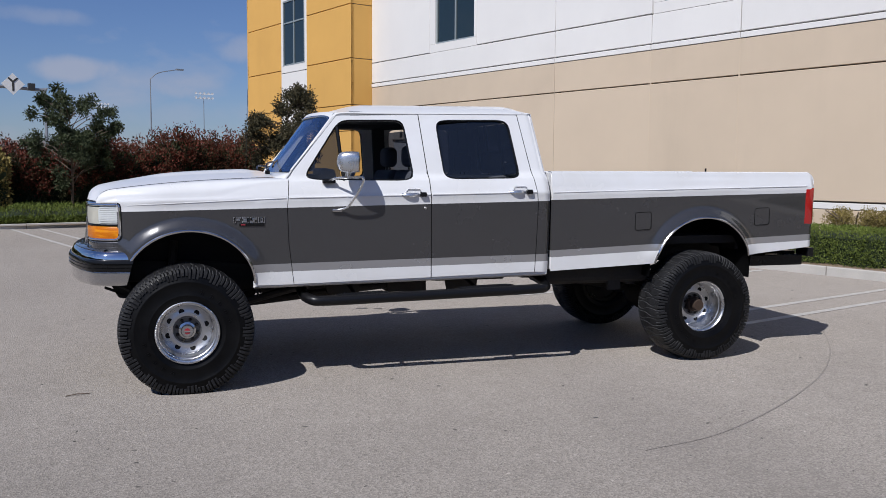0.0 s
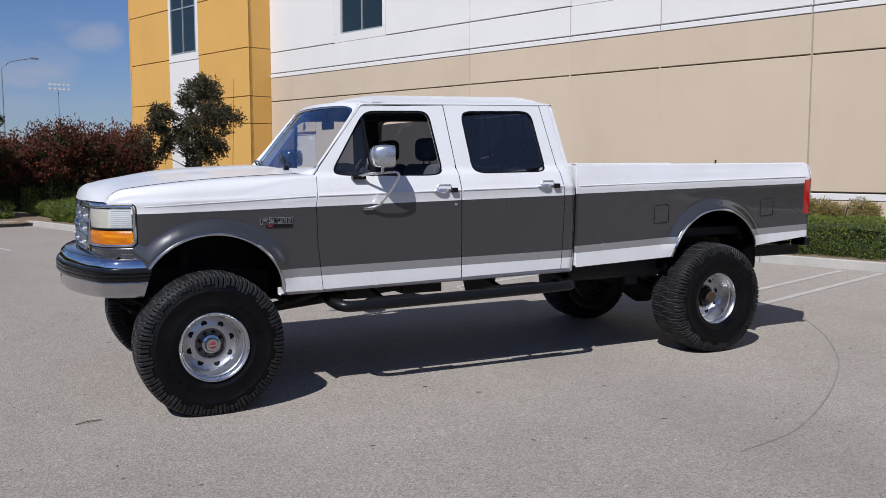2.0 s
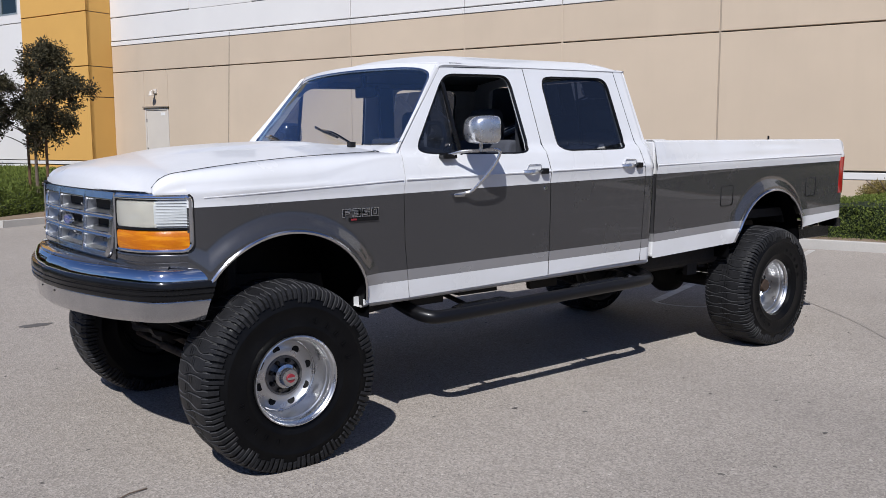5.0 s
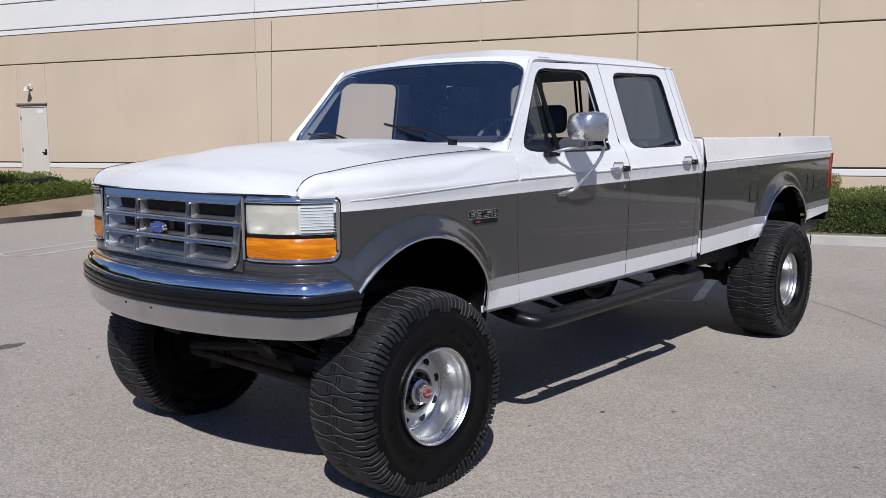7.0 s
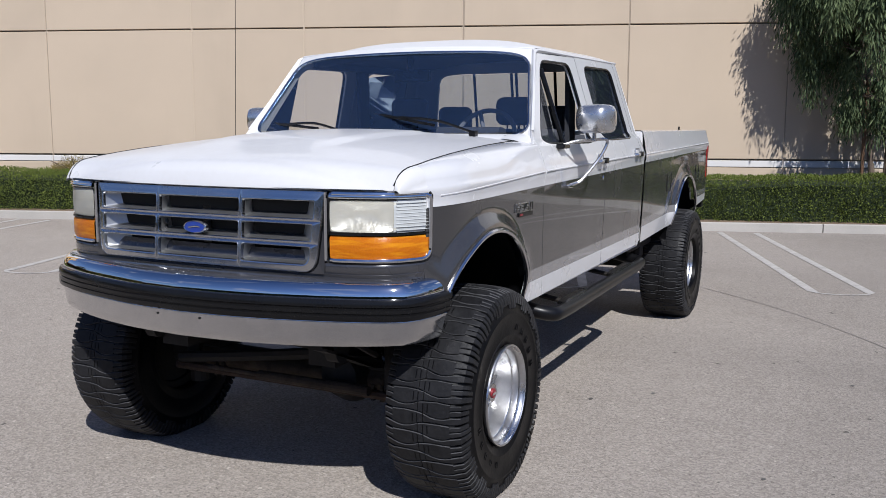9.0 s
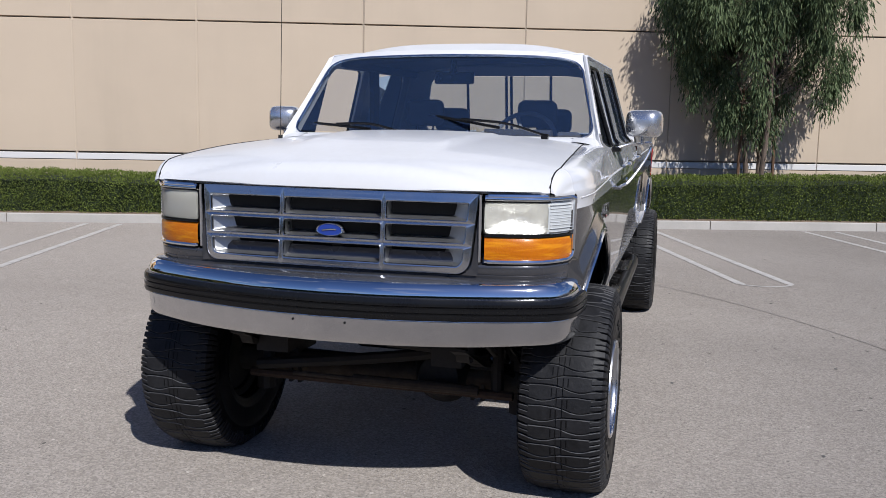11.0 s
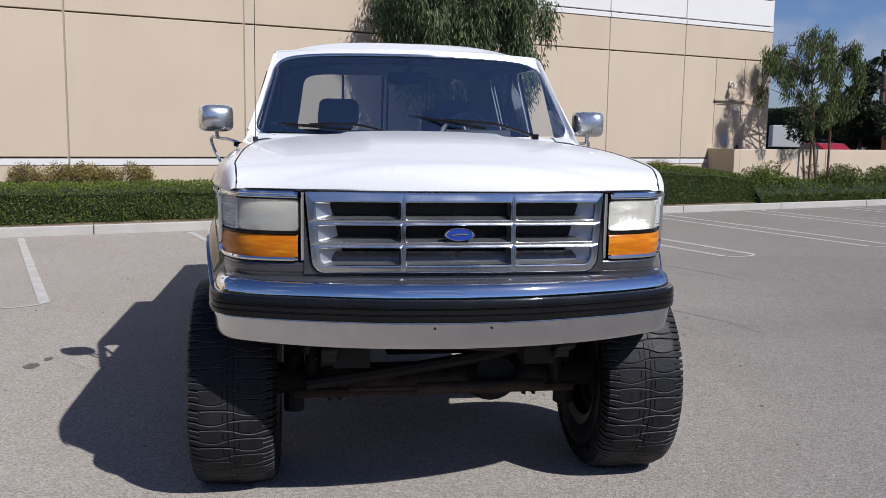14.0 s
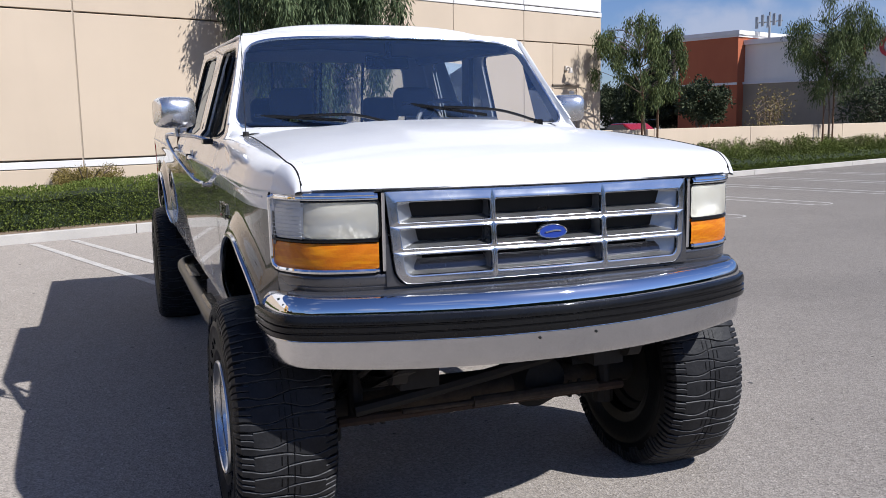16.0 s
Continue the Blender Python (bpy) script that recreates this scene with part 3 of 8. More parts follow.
for k in range(0, 6):
    parking_line(2.35 - 3.06 * k, near=11.6, far=18.5, gap=0.7, m=SITE @ pose(0, 0, 0, 0, 0, 90))
build_marks()


def build_grit():
    """Loose specks of stone and tar on the asphalt, each a low five-sided chip."""
    g = random.Random(31)
    bm = bmesh.new()
    for _ in range(420):
        x, y = g.uniform(-5, 9), g.uniform(-7, 5)
        r = g.uniform(0.004, 0.011) * (1.7 if g.random() < 0.08 else 1.0)
        a, k = g.uniform(0, 6.3), g.uniform(1.0, 2.4)
        ring = []
        for j in range(5):
            t = a + 2 * math.pi * j / 5
            u, v = r * k * math.cos(t), r * math.sin(t)
            ring.append(bm.verts.new((x + u * math.cos(a) - v * math.sin(a), y + u * math.sin(a) + v * math.cos(a), 0.0)))
        top = bm.verts.new((x, y, r * 0.5))
        for j in range(5):
            bm.faces.new((ring[j], ring[(j + 1) % 5], top))
    ob = part("grit", bm, GRIT, None, smooth=None)
    tagged(ob, "scattered dark specks of grit on the asphalt", "grit", kind="stuff")


build_grit()

# ---- the warehouse ----
FACE = 12.9
COLUMNS = [-17.8, -9.1, -6.0, -3.7, -0.56, 2.56, 5.45, 8.5, 11.13, 13.44, 16.4]
ROWS_Z = [(0.30, 0.975, BEIGE, 0.0), (0.985, 1.105, WHITEWALL, 0.010), (1.135, 3.605, BEIGE, 0.0), (3.63, 4.355, BEIGE, 0.0), (4.36, 4.475, WHITEWALL, 0.02), (4.505, 5.135, WHITEWALL, 0.0), (5.16, 9.2, WHITEWALL, 0.0)]


def panel(parent, s0, s1, z0, z1, mat, proud=0.0, face=FACE, deep=0.16, gap=0.008, name="panel"):
    bm = bmesh.new()
    e = 0.008
    a, b, f = s0 + gap, s1 - gap, face - proud
    back = [(a, f + deep), (b, f + deep)]
    rows = [[(a, face + deep, z0), (b, face + deep, z0), (b, face + deep, z1), (a, face + deep, z1)],
            [(a, f + e, z0), (b, f + e, z0), (b, f + e, z1), (a, f + e, z1)],
            [(a + e, f, z0 + e), (b - e, f, z0 + e), (b - e, f, z1 - e), (a + e, f, z1 - e)]]
    vv = grid(bm, rows, close_v=True)
    bm.faces.new(vv[2])
    bm.faces.new(vv[0][::-1])
    return part(name, bm, mat, parent, smooth=None)


def window(parent, s0, s1, z0, z1, face, mullions, transoms, depth=0.10):
    """A dark office window set back in its wall: frame, bars and panes."""
    w = bmesh.new()
    f = face + depth
    box(w, s0, s1, f, f + 0.06, z0, z0 + 0.05), box(w, s0, s1, f, f + 0.06, z1 - 0.05, z1)
    box(w, s0, s0 + 0.05, f, f + 0.06, z0 + 0.05, z1 - 0.05), box(w, s1 - 0.05, s1, f, f + 0.06, z0 + 0.05, z1 - 0.05)
    for u in mullions:
        box(w, u - 0.025, u + 0.025, f, f + 0.06, z0 + 0.05, z1 - 0.05)
    for z in transoms:
        box(w, s0 + 0.05, s1 - 0.05, f + 0.002, f + 0.058, z - 0.025, z + 0.025)
    frame_ob = part("window", w, ALU, parent, "grey metal window frame", smooth=None)
    us, zs = [s0 + 0.04, *mullions, s1 - 0.04], [z0 + 0.04, *transoms, z1 - 0.04]
    for a, b in zip(us, us[1:]):
        for c, d in zip(zs, zs[1:]):
            p = bmesh.new()
            box(p, a + 0.01, b - 0.01, f + 0.03, f + 0.04, c + 0.01, d - 0.01)
            part("pane", p, OFFGLASS, frame_ob, "dark green reflecting pane", smooth=None)


def build_warehouse():
    wall = thing("wall_1", "beige and white concrete panel wall of a warehouse", "wall", kind="structure", m=SITE)
    bm = bmesh.new()
    box(bm, -17.79, 16.38, FACE + 0.17, FACE + 0.5, 0.0, 9.2)
    part("backing", bm, GROOVE, wall, smooth=None)
    bm = bmesh.new()
    box(bm, -17.75, 16.35, FACE + 0.125, FACE + 0.17, 0.30, 9.15)
    part("joint_filler", bm, GROOVE, wall, smooth=None)
    for s in COLUMNS[1:-1]:
        bm = bmesh.new()
        flush = s in (-6.0, -3.7)
        half = 0.022 if s == -0.56 else 0.018
        box(bm, s - half, s + half, FACE + (0.003 if flush else 0.012), FACE + 0.06, 0.30, 4.35)
        part("joint_strip", bm, BEIGE if flush else JOINT, wall, smooth=None)
    side = bmesh.new()
    box(side, 16.30, 16.42, FACE + 0.03, FACE + 26, 0.0, 9.2)
    part("end_wall", side, WHITEWALL, wall, smooth=None)
    holes = {(-17.8, -9.1): (-14.53, -12.27), (-6.0, -3.7): (-5.97, -3.75)}
    doors = [(-16.47, -15.5, 2.60), (14.5, 15.47, 2.55)]
    for s0, s1 in zip(COLUMNS, COLUMNS[1:]):
        wide = 0.014 if -0.56 in (s0, s1) else 0.008
        for z0, z1, mat, proud in ROWS_Z:
            cut = [d for d in doors if s0 < d[0] < s1 and z0 < d[2] - 0.1]
            if z0 > 5.1 and (s0, s1) in holes:
                a, b = holes[s0, s1]
                panel(wall, s0, a, z0, z1, mat, proud, gap=wide)
                panel(wall, b, s1, z0, z1, mat, proud, gap=wide)
                panel(wall, a, b, z0 - 0.02, 5.38, WHITEWALL, 0.0, gap=0.004, name="window_surround")
                panel(wall, a, a + 0.28, 5.38, z1, WHITEWALL, 0.0, gap=0.004, name="window_surround")
                panel(wall, b - 0.13, b, 5.38, z1, WHITEWALL, 0.0, gap=0.004, name="window_surround")
                window(wall, a + 0.28, b - 0.13, 5.38, 7.4, FACE, [(a + b + 0.15) / 2], [], 0.05)
                panel(wall, a + 0.28, b - 0.13, 7.4, z1, WHITEWALL, 0.0, gap=0.002, name="window_surround")
            elif cut:
                a, b, top = cut[0]
                panel(wall, s0, a, z0, z1, mat, proud, gap=wide)
                panel(wall, b, s1, z0, z1, mat, proud, gap=wide)
                if z1 > top:
                    panel(wall, a, b, top, z1, mat, proud, gap=0.001)
            else:
                panel(wall, s0, s1, z0, z1, mat, proud, gap=wide)
    # rooftop edge
    cap = bmesh.new()
    box(cap, -17.8, 16.45, FACE - 0.04, FACE + 0.55, 9.2, 9.3)
    part("coping", cap, ALU, wall, smooth=None)
    for k, (a, b, top) in enumerate(doors):
        d = thing("door_%d" % (k + 1), "closed beige steel service door in the warehouse wall" if k else "closed cream steel service door in the warehouse wall", "door", "service doors", "structure", SITE)
        bm = bmesh.new()
        box(bm, a + 0.05, b - 0.05, FACE + 0.02, FACE + 0.07, 0.35, top - 0.07)
        leaf = part("door_leaf", bm, BEIGE if k else DOORPAINT, d, smooth=None)
        bm = bmesh.new()
        box(bm, a, a + 0.05, FACE + 0.0, FACE + 0.12, 0.35, top - 0.05), box(bm, b - 0.05, b, FACE + 0.0, FACE + 0.12, 0.35, top - 0.05)
        box(bm, a, b, FACE + 0.0, FACE + 0.12, top - 0.068, top - 0.002)
        part("door_frame", bm, BEIGE if k else DOORPAINT, d, smooth=None)
        bm = bmesh.new()
        box(bm, a - 0.04, b + 0.04, FACE - 0.05, FACE + 0.01, top + 0.0, top + 0.035)
        part("drip_edge", bm, GROOVE, d, "dark metal drip edge", smooth=None)
        bm = bmesh.new()
        box(bm, b - 0.2, b - 0.08, FACE - 0.03, FACE + 0.02, 1.36, 1.39), box(bm, b - 0.14, b - 0.09, FACE - 0.0, FACE + 0.02, 1.32, 1.46)
        part("handle", bm, DARKMETAL, leaf, "dark lever handle", smooth=None)
        for z in (0.75, 1.4, 2.2):
            bm = bmesh.new()
            tube(bm, [(a + 0.05, FACE + 0.015, z), (a + 0.05, FACE + 0.015, z + 0.1)], 0.014, 8)
            part("hinge", bm, DARKMETAL, leaf)
        bm = bmesh.new()
        box(bm, b - 0.33, b - 0.15, FACE + 0.014, FACE + 0.02, top - 0.22, top - 0.14)
        part("notice", bm, SIGNWHITE, leaf, "small pale notice", smooth=None)
        if k == 1:
            bm = bmesh.new()
            box(bm, a + 0.28, a + 0.52, FACE + 0.012, FACE + 0.022, 1.45, 1.75)
            part("louvre", bm, ALU, leaf, "small square vent grille", smooth=None)
        lamp = thing("wall_lamp", "small pale floodlight over the service door", "lamp", "wall lamps", m=SITE)
        c = (a + b) / 2
        bm = bmesh.new()
        box(bm, c - 0.06, c + 0.06, FACE - 0.05, FACE + 0.0, top + 0.38, top + 0.50)
        base = part("base", bm, DOORPAINT, lamp, smooth=None)
        bevelled(base, 0.01)
        bm = bmesh.new()
        tube(bm, smoothed([(c, FACE - 0.03, top + 0.44), (c, FACE - 0.12, top + 0.46), (c, FACE - 0.17, top + 0.40)], 4), 0.018, 8)
        part("arm", bm, DOORPAINT, lamp)
        bm = bmesh.new()
        turned(bm, [(0.0, 0.09), (0.035, 0.085), (0.055, 0.0), (0.075, -0.04), (0.0, -0.035)], 16, "z", (c, FACE - 0.17, top + 0.36))
        part("head", bm, DOORPAINT, lamp)
    # bell box beside the far door
    bm = bmesh.new()
    box(bm, 15.82, 15.90, FACE - 0.05, FACE, 1.22, 1.36)
    ob = bevelled(part("wall_box", bm, DARKMETAL, None, smooth=None), 0.008)
    ob.matrix_world = SITE
    tagged(ob, "small dark metal box fixed to the warehouse wall", "wall box")


def build_tower():
    t = thing("wall_2", "ochre stair tower standing proud of the warehouse wall, with a white window strip", "wall", kind="structure", m=SITE)
    f = 12.1
    zs = [0.30, 1.0, 1.12, 2.92, 3.77, 5.27, 7.0, 9.4]
    strips = [(-25.8, -22.85, OCHRE), (-22.85, -20.85, WHITEWALL), (-20.85, -17.8, OCHRE)]
    bm = bmesh.new()
    box(bm, -25.75, -17.84, f + 0.13, f + 6.0, 0.0, 9.4)
    part("backing", bm, GROOVE, t, smooth=None)
    for s0, s1, mat in strips:
        for z0, z1 in zip(zs, zs[1:]):
            m = WHITEWALL if (z0, z1) == (1.0, 1.12) else mat
            if mat is WHITEWALL and z1 > 2:
                continue
            panel(t, s0, s1, z0 + 0.012, z1 - 0.012, m, 0.02 if m is WHITEWALL and mat is OCHRE else 0.0, f, 0.13, 0.002)
    a, b = -22.85, -20.85
    panel(t, a, b, 1.13, 5.15, WHITEWALL, 0, f, 0.13, 0.002), panel(t, a, b, 5.17, 5.42, WHITEWALL, 0, f, 0.13, 0.002)
    panel(t, a, a + 0.16, 5.42, 9.4, WHITEWALL, 0, f, 0.13, 0.002), panel(t, b - 0.16, b, 5.42, 9.4, WHITEWALL, 0, f, 0.13, 0.002)
    window(t, a + 0.16, b - 0.16, 5.42, 7.75, f - 0.09, [(a + b) / 2], [6.95], 0.09)
    panel(t, a + 0.16, b - 0.16, 7.75, 9.4, WHITEWALL, 0, f, 0.13, 0.002)
    # the return towards the warehouse wall
    for z0, z1 in zip(zs, zs[1:]):
        bm = bmesh.new()
        box(bm, -17.832, -17.802, f + 0.009, FACE + 0.02, z0 + 0.012, z1 - 0.012)
        part("panel", bm, WHITEWALL if (z0, z1) == (1.0, 1.12) else OCHRE, t, smooth=None)
    bm = bmesh.new()
    box(bm, -25.85, -25.75, f, f + 6, 0, 9.4)
    part("end_wall", bm, OCHRE, t, smooth=None)


def build_low_wall():
    w = thing("wall_3", "low beige stucco screen wall behind the shrubs", "wall", kind="structure", m=SITE)
    f = 12.0
    bm = bmesh.new()
    box(bm, 14.35, 14.53, f, FACE - 0.01, 0.2, 1.37)
    part("return_panel", bm, BEIGE, w, smooth=None)
    edges = [14.35, 17.6, 22.5, 28.5, 34.5, 40.5, 46.5, 60]
    for a, b in zip(edges, edges[1:]):
        bm = bmesh.new()
        box(bm, a + (0.185 if a == 14.35 else 0.008), b - 0.008, f, f + 0.18, 0.1, 1.37)
        bevelled(part("panel", bm, BEIGE, w, smooth=None), 0.012)
    bm = bmesh.new()
    box(bm, 14.6, 59, f + 0.03, f + 0.15, 0.1, 1.34)
    part("joint_filler", bm, GROOVE, w, smooth=None)


build_warehouse()
build_tower()
build_low_wall()

# ---- the pickup truck ----
CY = -0.02
truck = thing("pickup_truck", "lifted white and charcoal crew cab pickup on large mud tyres", "pickup truck")
HW_Z = [0.74, 0.80, 0.95, 1.20, 1.40, 1.452, 1.470, 1.50, 1.575, 1.61, 2.10, 2.2]
HW_Y = [0.990, 0.998, 1.006, 1.016, 1.020, 1.030, 1.020, 1.012, 0.982, 0.946, 0.806, 0.78]
ARCHES = [(0.03, 0.78, 0.475, 0.425), (4.42, 0.80, 0.485, 0.46)]


def half_width(x, z):
    w = float(np.interp(z - 0.02 * (x - 1.0), HW_Z, HW_Y))
    if x < -0.15:
        w -= 0.105 * ((-0.15 - x) / 0.45) ** 2
    for cx, z0, a, b in ARCHES:
        e = math.hypot((x - cx) / a, (z - z0) / b)
        if z > z0 - 0.05 and z < 1.46:
            w += 0.036 * (1 - ease((e - 1.03) / 0.22)) * ease((z - z0) / 0.2) * ease((1.45 - z) / 0.06)
    return w


def side(x, z, sgn, out=0.0):
    return (x, CY + sgn * (half_width(x, z) + out), z)


def arch_low(x, arch, base):
    cx, z0, a, b = arch
    u = (x - cx) / a
    return max(base, z0 + b * math.sqrt(max(0.0, 1 - u * u))) if abs(u) < 1 else base


def side_columns(bm, xs, low, high, sgn, rows=26, top=None):
    """A skin between a lower and an upper line; top(x) adds rolled-over points."""
    out = []
    for x in xs:
        zl, zh = low(x), high(x)
        col = [side(x, zl + (zh - zl) * k / rows, sgn) for k in range(rows + 1)]
        if top:
            col += top(x, sgn)
        out.append(col)
    return grid(bm, out)


def dense(a, b, n, marks=()):
    xs = [a + (b - a) * k / n for k in range(n + 1)]
    for c, h in marks:
        for k in range(21):
            xs.append(c - h * math.cos(math.pi * k / 20))
    xs = sorted([x for x in xs if a < x < b - 0.002] + [a, b])
    return [x for i, x in enumerate(xs) if i == 0 or x - xs[i - 1] > 0.002]


def seam(x):
    """Where the bonnet meets the wing: half width and height."""
    y = float(np.interp(x, [-0.60, -0.45, 0.0, 0.72], [0.896, 0.914, 0.906, 0.866]))
    d = max(0.0, x + 0.617)
    z = 1.422 + 0.070 * math.sqrt(max(0.0, 1 - (1 - min(d / 0.11, 1)) ** 2)) + 0.108 * (1 - math.exp(-d / 0.75)) / 0.81
    return y, z


def shoulder_start(x):
    d = max(0.0, x + 0.617)
    full = 1.475 + 0.02 * (x - 1) + 0.10 * ease((x - 0.10) / 0.60)
    return min(1.413 + (full - 1.413) * min(1.0, d / 0.16), seam(x)[1] - 0.006)


def shoulder(x, sgn):
    y1, z1 = seam(x)
    z0 = shoulder_start(x)
    y0 = half_width(x, z0)
    pts = []
    for k in range(1, 9):
        a = math.pi / 2 * k / 8
        pts.append((x, CY + sgn * (y1 + (y0 - y1) * math.cos(a)), z0 + (z1 - z0) * math.sin(a)))
    return pts


def ring_panel(outer, inner, surface, rings=6, count=24, bm=None):
    """A sheet between two outlines of four matching corners each, laid on a surface; a side may bend on the way."""
    bm = bm or bmesh.new()

    def walked(sides):
        out = []
        for line in sides:
            ps = [Vector(p) for p in line]
            ls = [0.0]
            for p, q in zip(ps, ps[1:]):
                ls.append(ls[-1] + (q - p).length)
            for k in range(count):
                w = ls[-1] * k / count
                i = max(n for n in range(len(ps) - 1) if ls[n] <= w + 1e-9)
                out.append(ps[i].lerp(ps[i + 1], (w - ls[i]) / (ls[i + 1] - ls[i])))
        return out

    o, i = walked(outer), walked(inner)
    # round the inner corners
    n = len(i)
    for _ in range(10):
        i = [(i[k - 1] + i[k] * 2 + i[(k + 1) % n]) / 4 if min(k % count, count - k % count) < 4 else i[k] for k in range(n)]
    rows = [[surface(*(a.lerp(b, t / rings))) for a, b in zip(o, i)] for t in range(rings + 1)]
    grid(bm, rows, close_v=True)
    return bm, i


def inside_sheet(bm, loop, surface, rows=10, cols=8):
    """A sheet that fills a closed (x, z) outline."""
    zs = [p.y for p in loop]
    lo, hi = min(zs), max(zs)
    out = []
    for r in range(rows + 1):
        z = lo + (hi - lo) * (0.004 + 0.992 * r / rows)
        xs = []
        for p, q in zip(loop, loop[1:] + loop[:1]):
            if (p.y - z) * (q.y - z) <= 0 and abs(p.y - q.y) > 1e-9:
                xs.append(p.x + (q.x - p.x) * (z - p.y) / (q.y - p.y))
        out.append([surface(min(xs) + (max(xs) - min(xs)) * k / cols, z) for k in range(cols + 1)])
    grid(bm, out)


def add_door(sgn, name, outer, inner, pane, pane_mat, key_x, handle_x):
    belt = 1.568
    front, rear = outer
    fx = lambda z: float(np.interp(z, [p[1] for p in front], [p[0] for p in front]))
    rx = lambda z: float(np.interp(z, [p[1] for p in rear], [p[0] for p in rear]))
    bm = bmesh.new()
    zb0, zb1 = front[0][1], rear[0][1]
    rows = []
    marks = [0.0, 0.1, 0.2, 0.3, 0.4, 0.5, 0.6, 0.7, 0.76, 0.80, 0.84, 0.855, 0.87, 0.885, 0.90, 0.93, 0.96, 1.0]
    for u in range(25):
        col = []
        for k in marks:
            z0 = zb0 + (zb1 - zb0) * u / 24
            z = z0 + (belt - z0) * k
            col.append(side(fx(z) + (rx(z) - fx(z)) * u / 24, z, sgn))
        rows.append(col)
    grid(bm, rows)
    fl = [p for p in front if p[1] > belt]
    rl = [p for p in rear if p[1] > belt]
    a, b = (fx(belt), belt), (rx(belt), belt)
    sides = [[a, *fl], [fl[-1], rl[-1]], [*rl[::-1], b], [b, a]]
    q = inner
    _, loop = ring_panel(sides, [[q[0], q[1]], [q[1], q[2]], [q[2], q[3]], [q[3], q[0]]], lambda x, z: side(x, z, sgn), bm=bm)
    bmesh.ops.remove_doubles(bm, verts=bm.verts, dist=0.0005)
    door = solid(facing(part(name, bm, CAB_PAINT, truck, "", 40), (0, sgn, 0)), 0.03)
    # rubber seal round the opening
    bm = bmesh.new()
    ps = [side(p.x, p.y, sgn, -0.008) for p in loop]
    ps.append(ps[0])
    tube(bm, ps, 0.0095, 6, False)
    part("window_seal", bm, BLACK, door, "black rubber seal")
    if pane:
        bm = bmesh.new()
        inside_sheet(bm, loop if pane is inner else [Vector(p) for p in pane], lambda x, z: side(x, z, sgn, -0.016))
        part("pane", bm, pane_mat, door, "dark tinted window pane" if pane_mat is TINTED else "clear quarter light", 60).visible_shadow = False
    # black strip behind the door's rear edge, drawn as the gap's shade
    bm = bmesh.new()
    tube(bm, [side(p[0] + 0.0022, p[1], sgn, -0.0085) for p in resampled_line(rear, 24)], 0.0085, 6)
    part("door_seal", bm, BLACK, door, "black strip for the shade in the door gap")
    # pressed crease along the door
    bm = bmesh.new()
    zc = lambda x: 1.452 + 0.02 * (x - 1)
    tube(bm, [side(x, zc(x), sgn, -0.001) for x in dense(fx(1.45) + 0.004, rx(1.45) - 0.004, 8)], 0.0055, 6)
    part("crease", bm, WHITE, door)
    # pull handle
    hz = 1.438 + 0.0225 * handle_x
    y0 = CY + sgn * half_width(handle_x, hz)
    bm = bmesh.new()
    rim = rounded([(handle_x - 0.075, hz - 0.004), (handle_x + 0.050, hz - 0.004), (handle_x + 0.045, hz + 0.034), (handle_x - 0.062, hz + 0.034)], 0.012, 3)
    tube(bm, [(x, y0 + sgn * 0.002, z) for x, z in rim + rim[:1]], 0.0032, 6, False)
    h = part("door_handle", bm, HANDLE, door, "bright metal pull handle")
    bm = bmesh.new()
    grid(bm, [[(handle_x - 0.068, y0 + sgn * 0.0015, hz), (handle_x + 0.046, y0 + sgn * 0.0015, hz)], [(handle_x - 0.060, y0 - sgn * 0.002, hz + 0.030), (handle_x + 0.042, y0 - sgn * 0.002, hz + 0.030)]])
    part("finger_cup", bm, WHITE, h)
    bm = bmesh.new()
    rows = []
    for k in range(9):
        u = k / 8
        x = handle_x - 0.108 + 0.150 * u
        o = 0.012 + 0.022 * math.sin(math.pi * min(u * 1.15, 1.0)) ** 0.6
        hh = 0.006 + 0.005 * math.sin(math.pi * u)
        rows.append([(x, y0 + sgn * (o - 0.008), hz - 0.010 - hh), (x, y0 + sgn * o, hz - 0.010 - hh * 0.5), (x, y0 + sgn * o, hz - 0.006 + hh * 0.5), (x, y0 + sgn * (o - 0.008), hz - 0.004 + hh)])
    vv = grid(bm, rows, close_v=True)
    bm.faces.new(vv[0]), bm.faces.new(vv[-1][::-1])
    part("grip", bm, HANDLE, h, smooth=50)
    bm = bmesh.new()
    box(bm, handle_x + 0.040, handle_x + 0.092, y0 + sgn * 0.002, y0 + sgn * 0.030, hz - 0.024, hz + 0.012)
    bevelled(part("latch_button", bm, BLACK, h, "black latch button", smooth=None), 0.006)
    if key_x:
        bm = bmesh.new()
        z = hz - 0.115
        turned(bm, [(0.0, 0.006), (0.011, 0.006), (0.014, 0.0)], 16, "y", (0, 0, 0))
        for v in bm.verts:
            v.co = Vector((key_x + v.co.x, CY + sgn * (half_width(key_x, z) + abs(v.co.y)), z + v.co.z))
        part("lock", bm, CHROME, door, "chrome key lock")
    # inner trim
    bm = bmesh.new()
    x0, x1 = min(p[0] for p in front) + 0.08, max(p[0] for p in rear) - 0.06
    box(bm, x0, x1, CY + sgn * 0.91, CY + sgn * 0.955, 0.86, 1.57)
    bevelled(part("door_trim", bm, TRIM, door, smooth=None), 0.02)
    return door


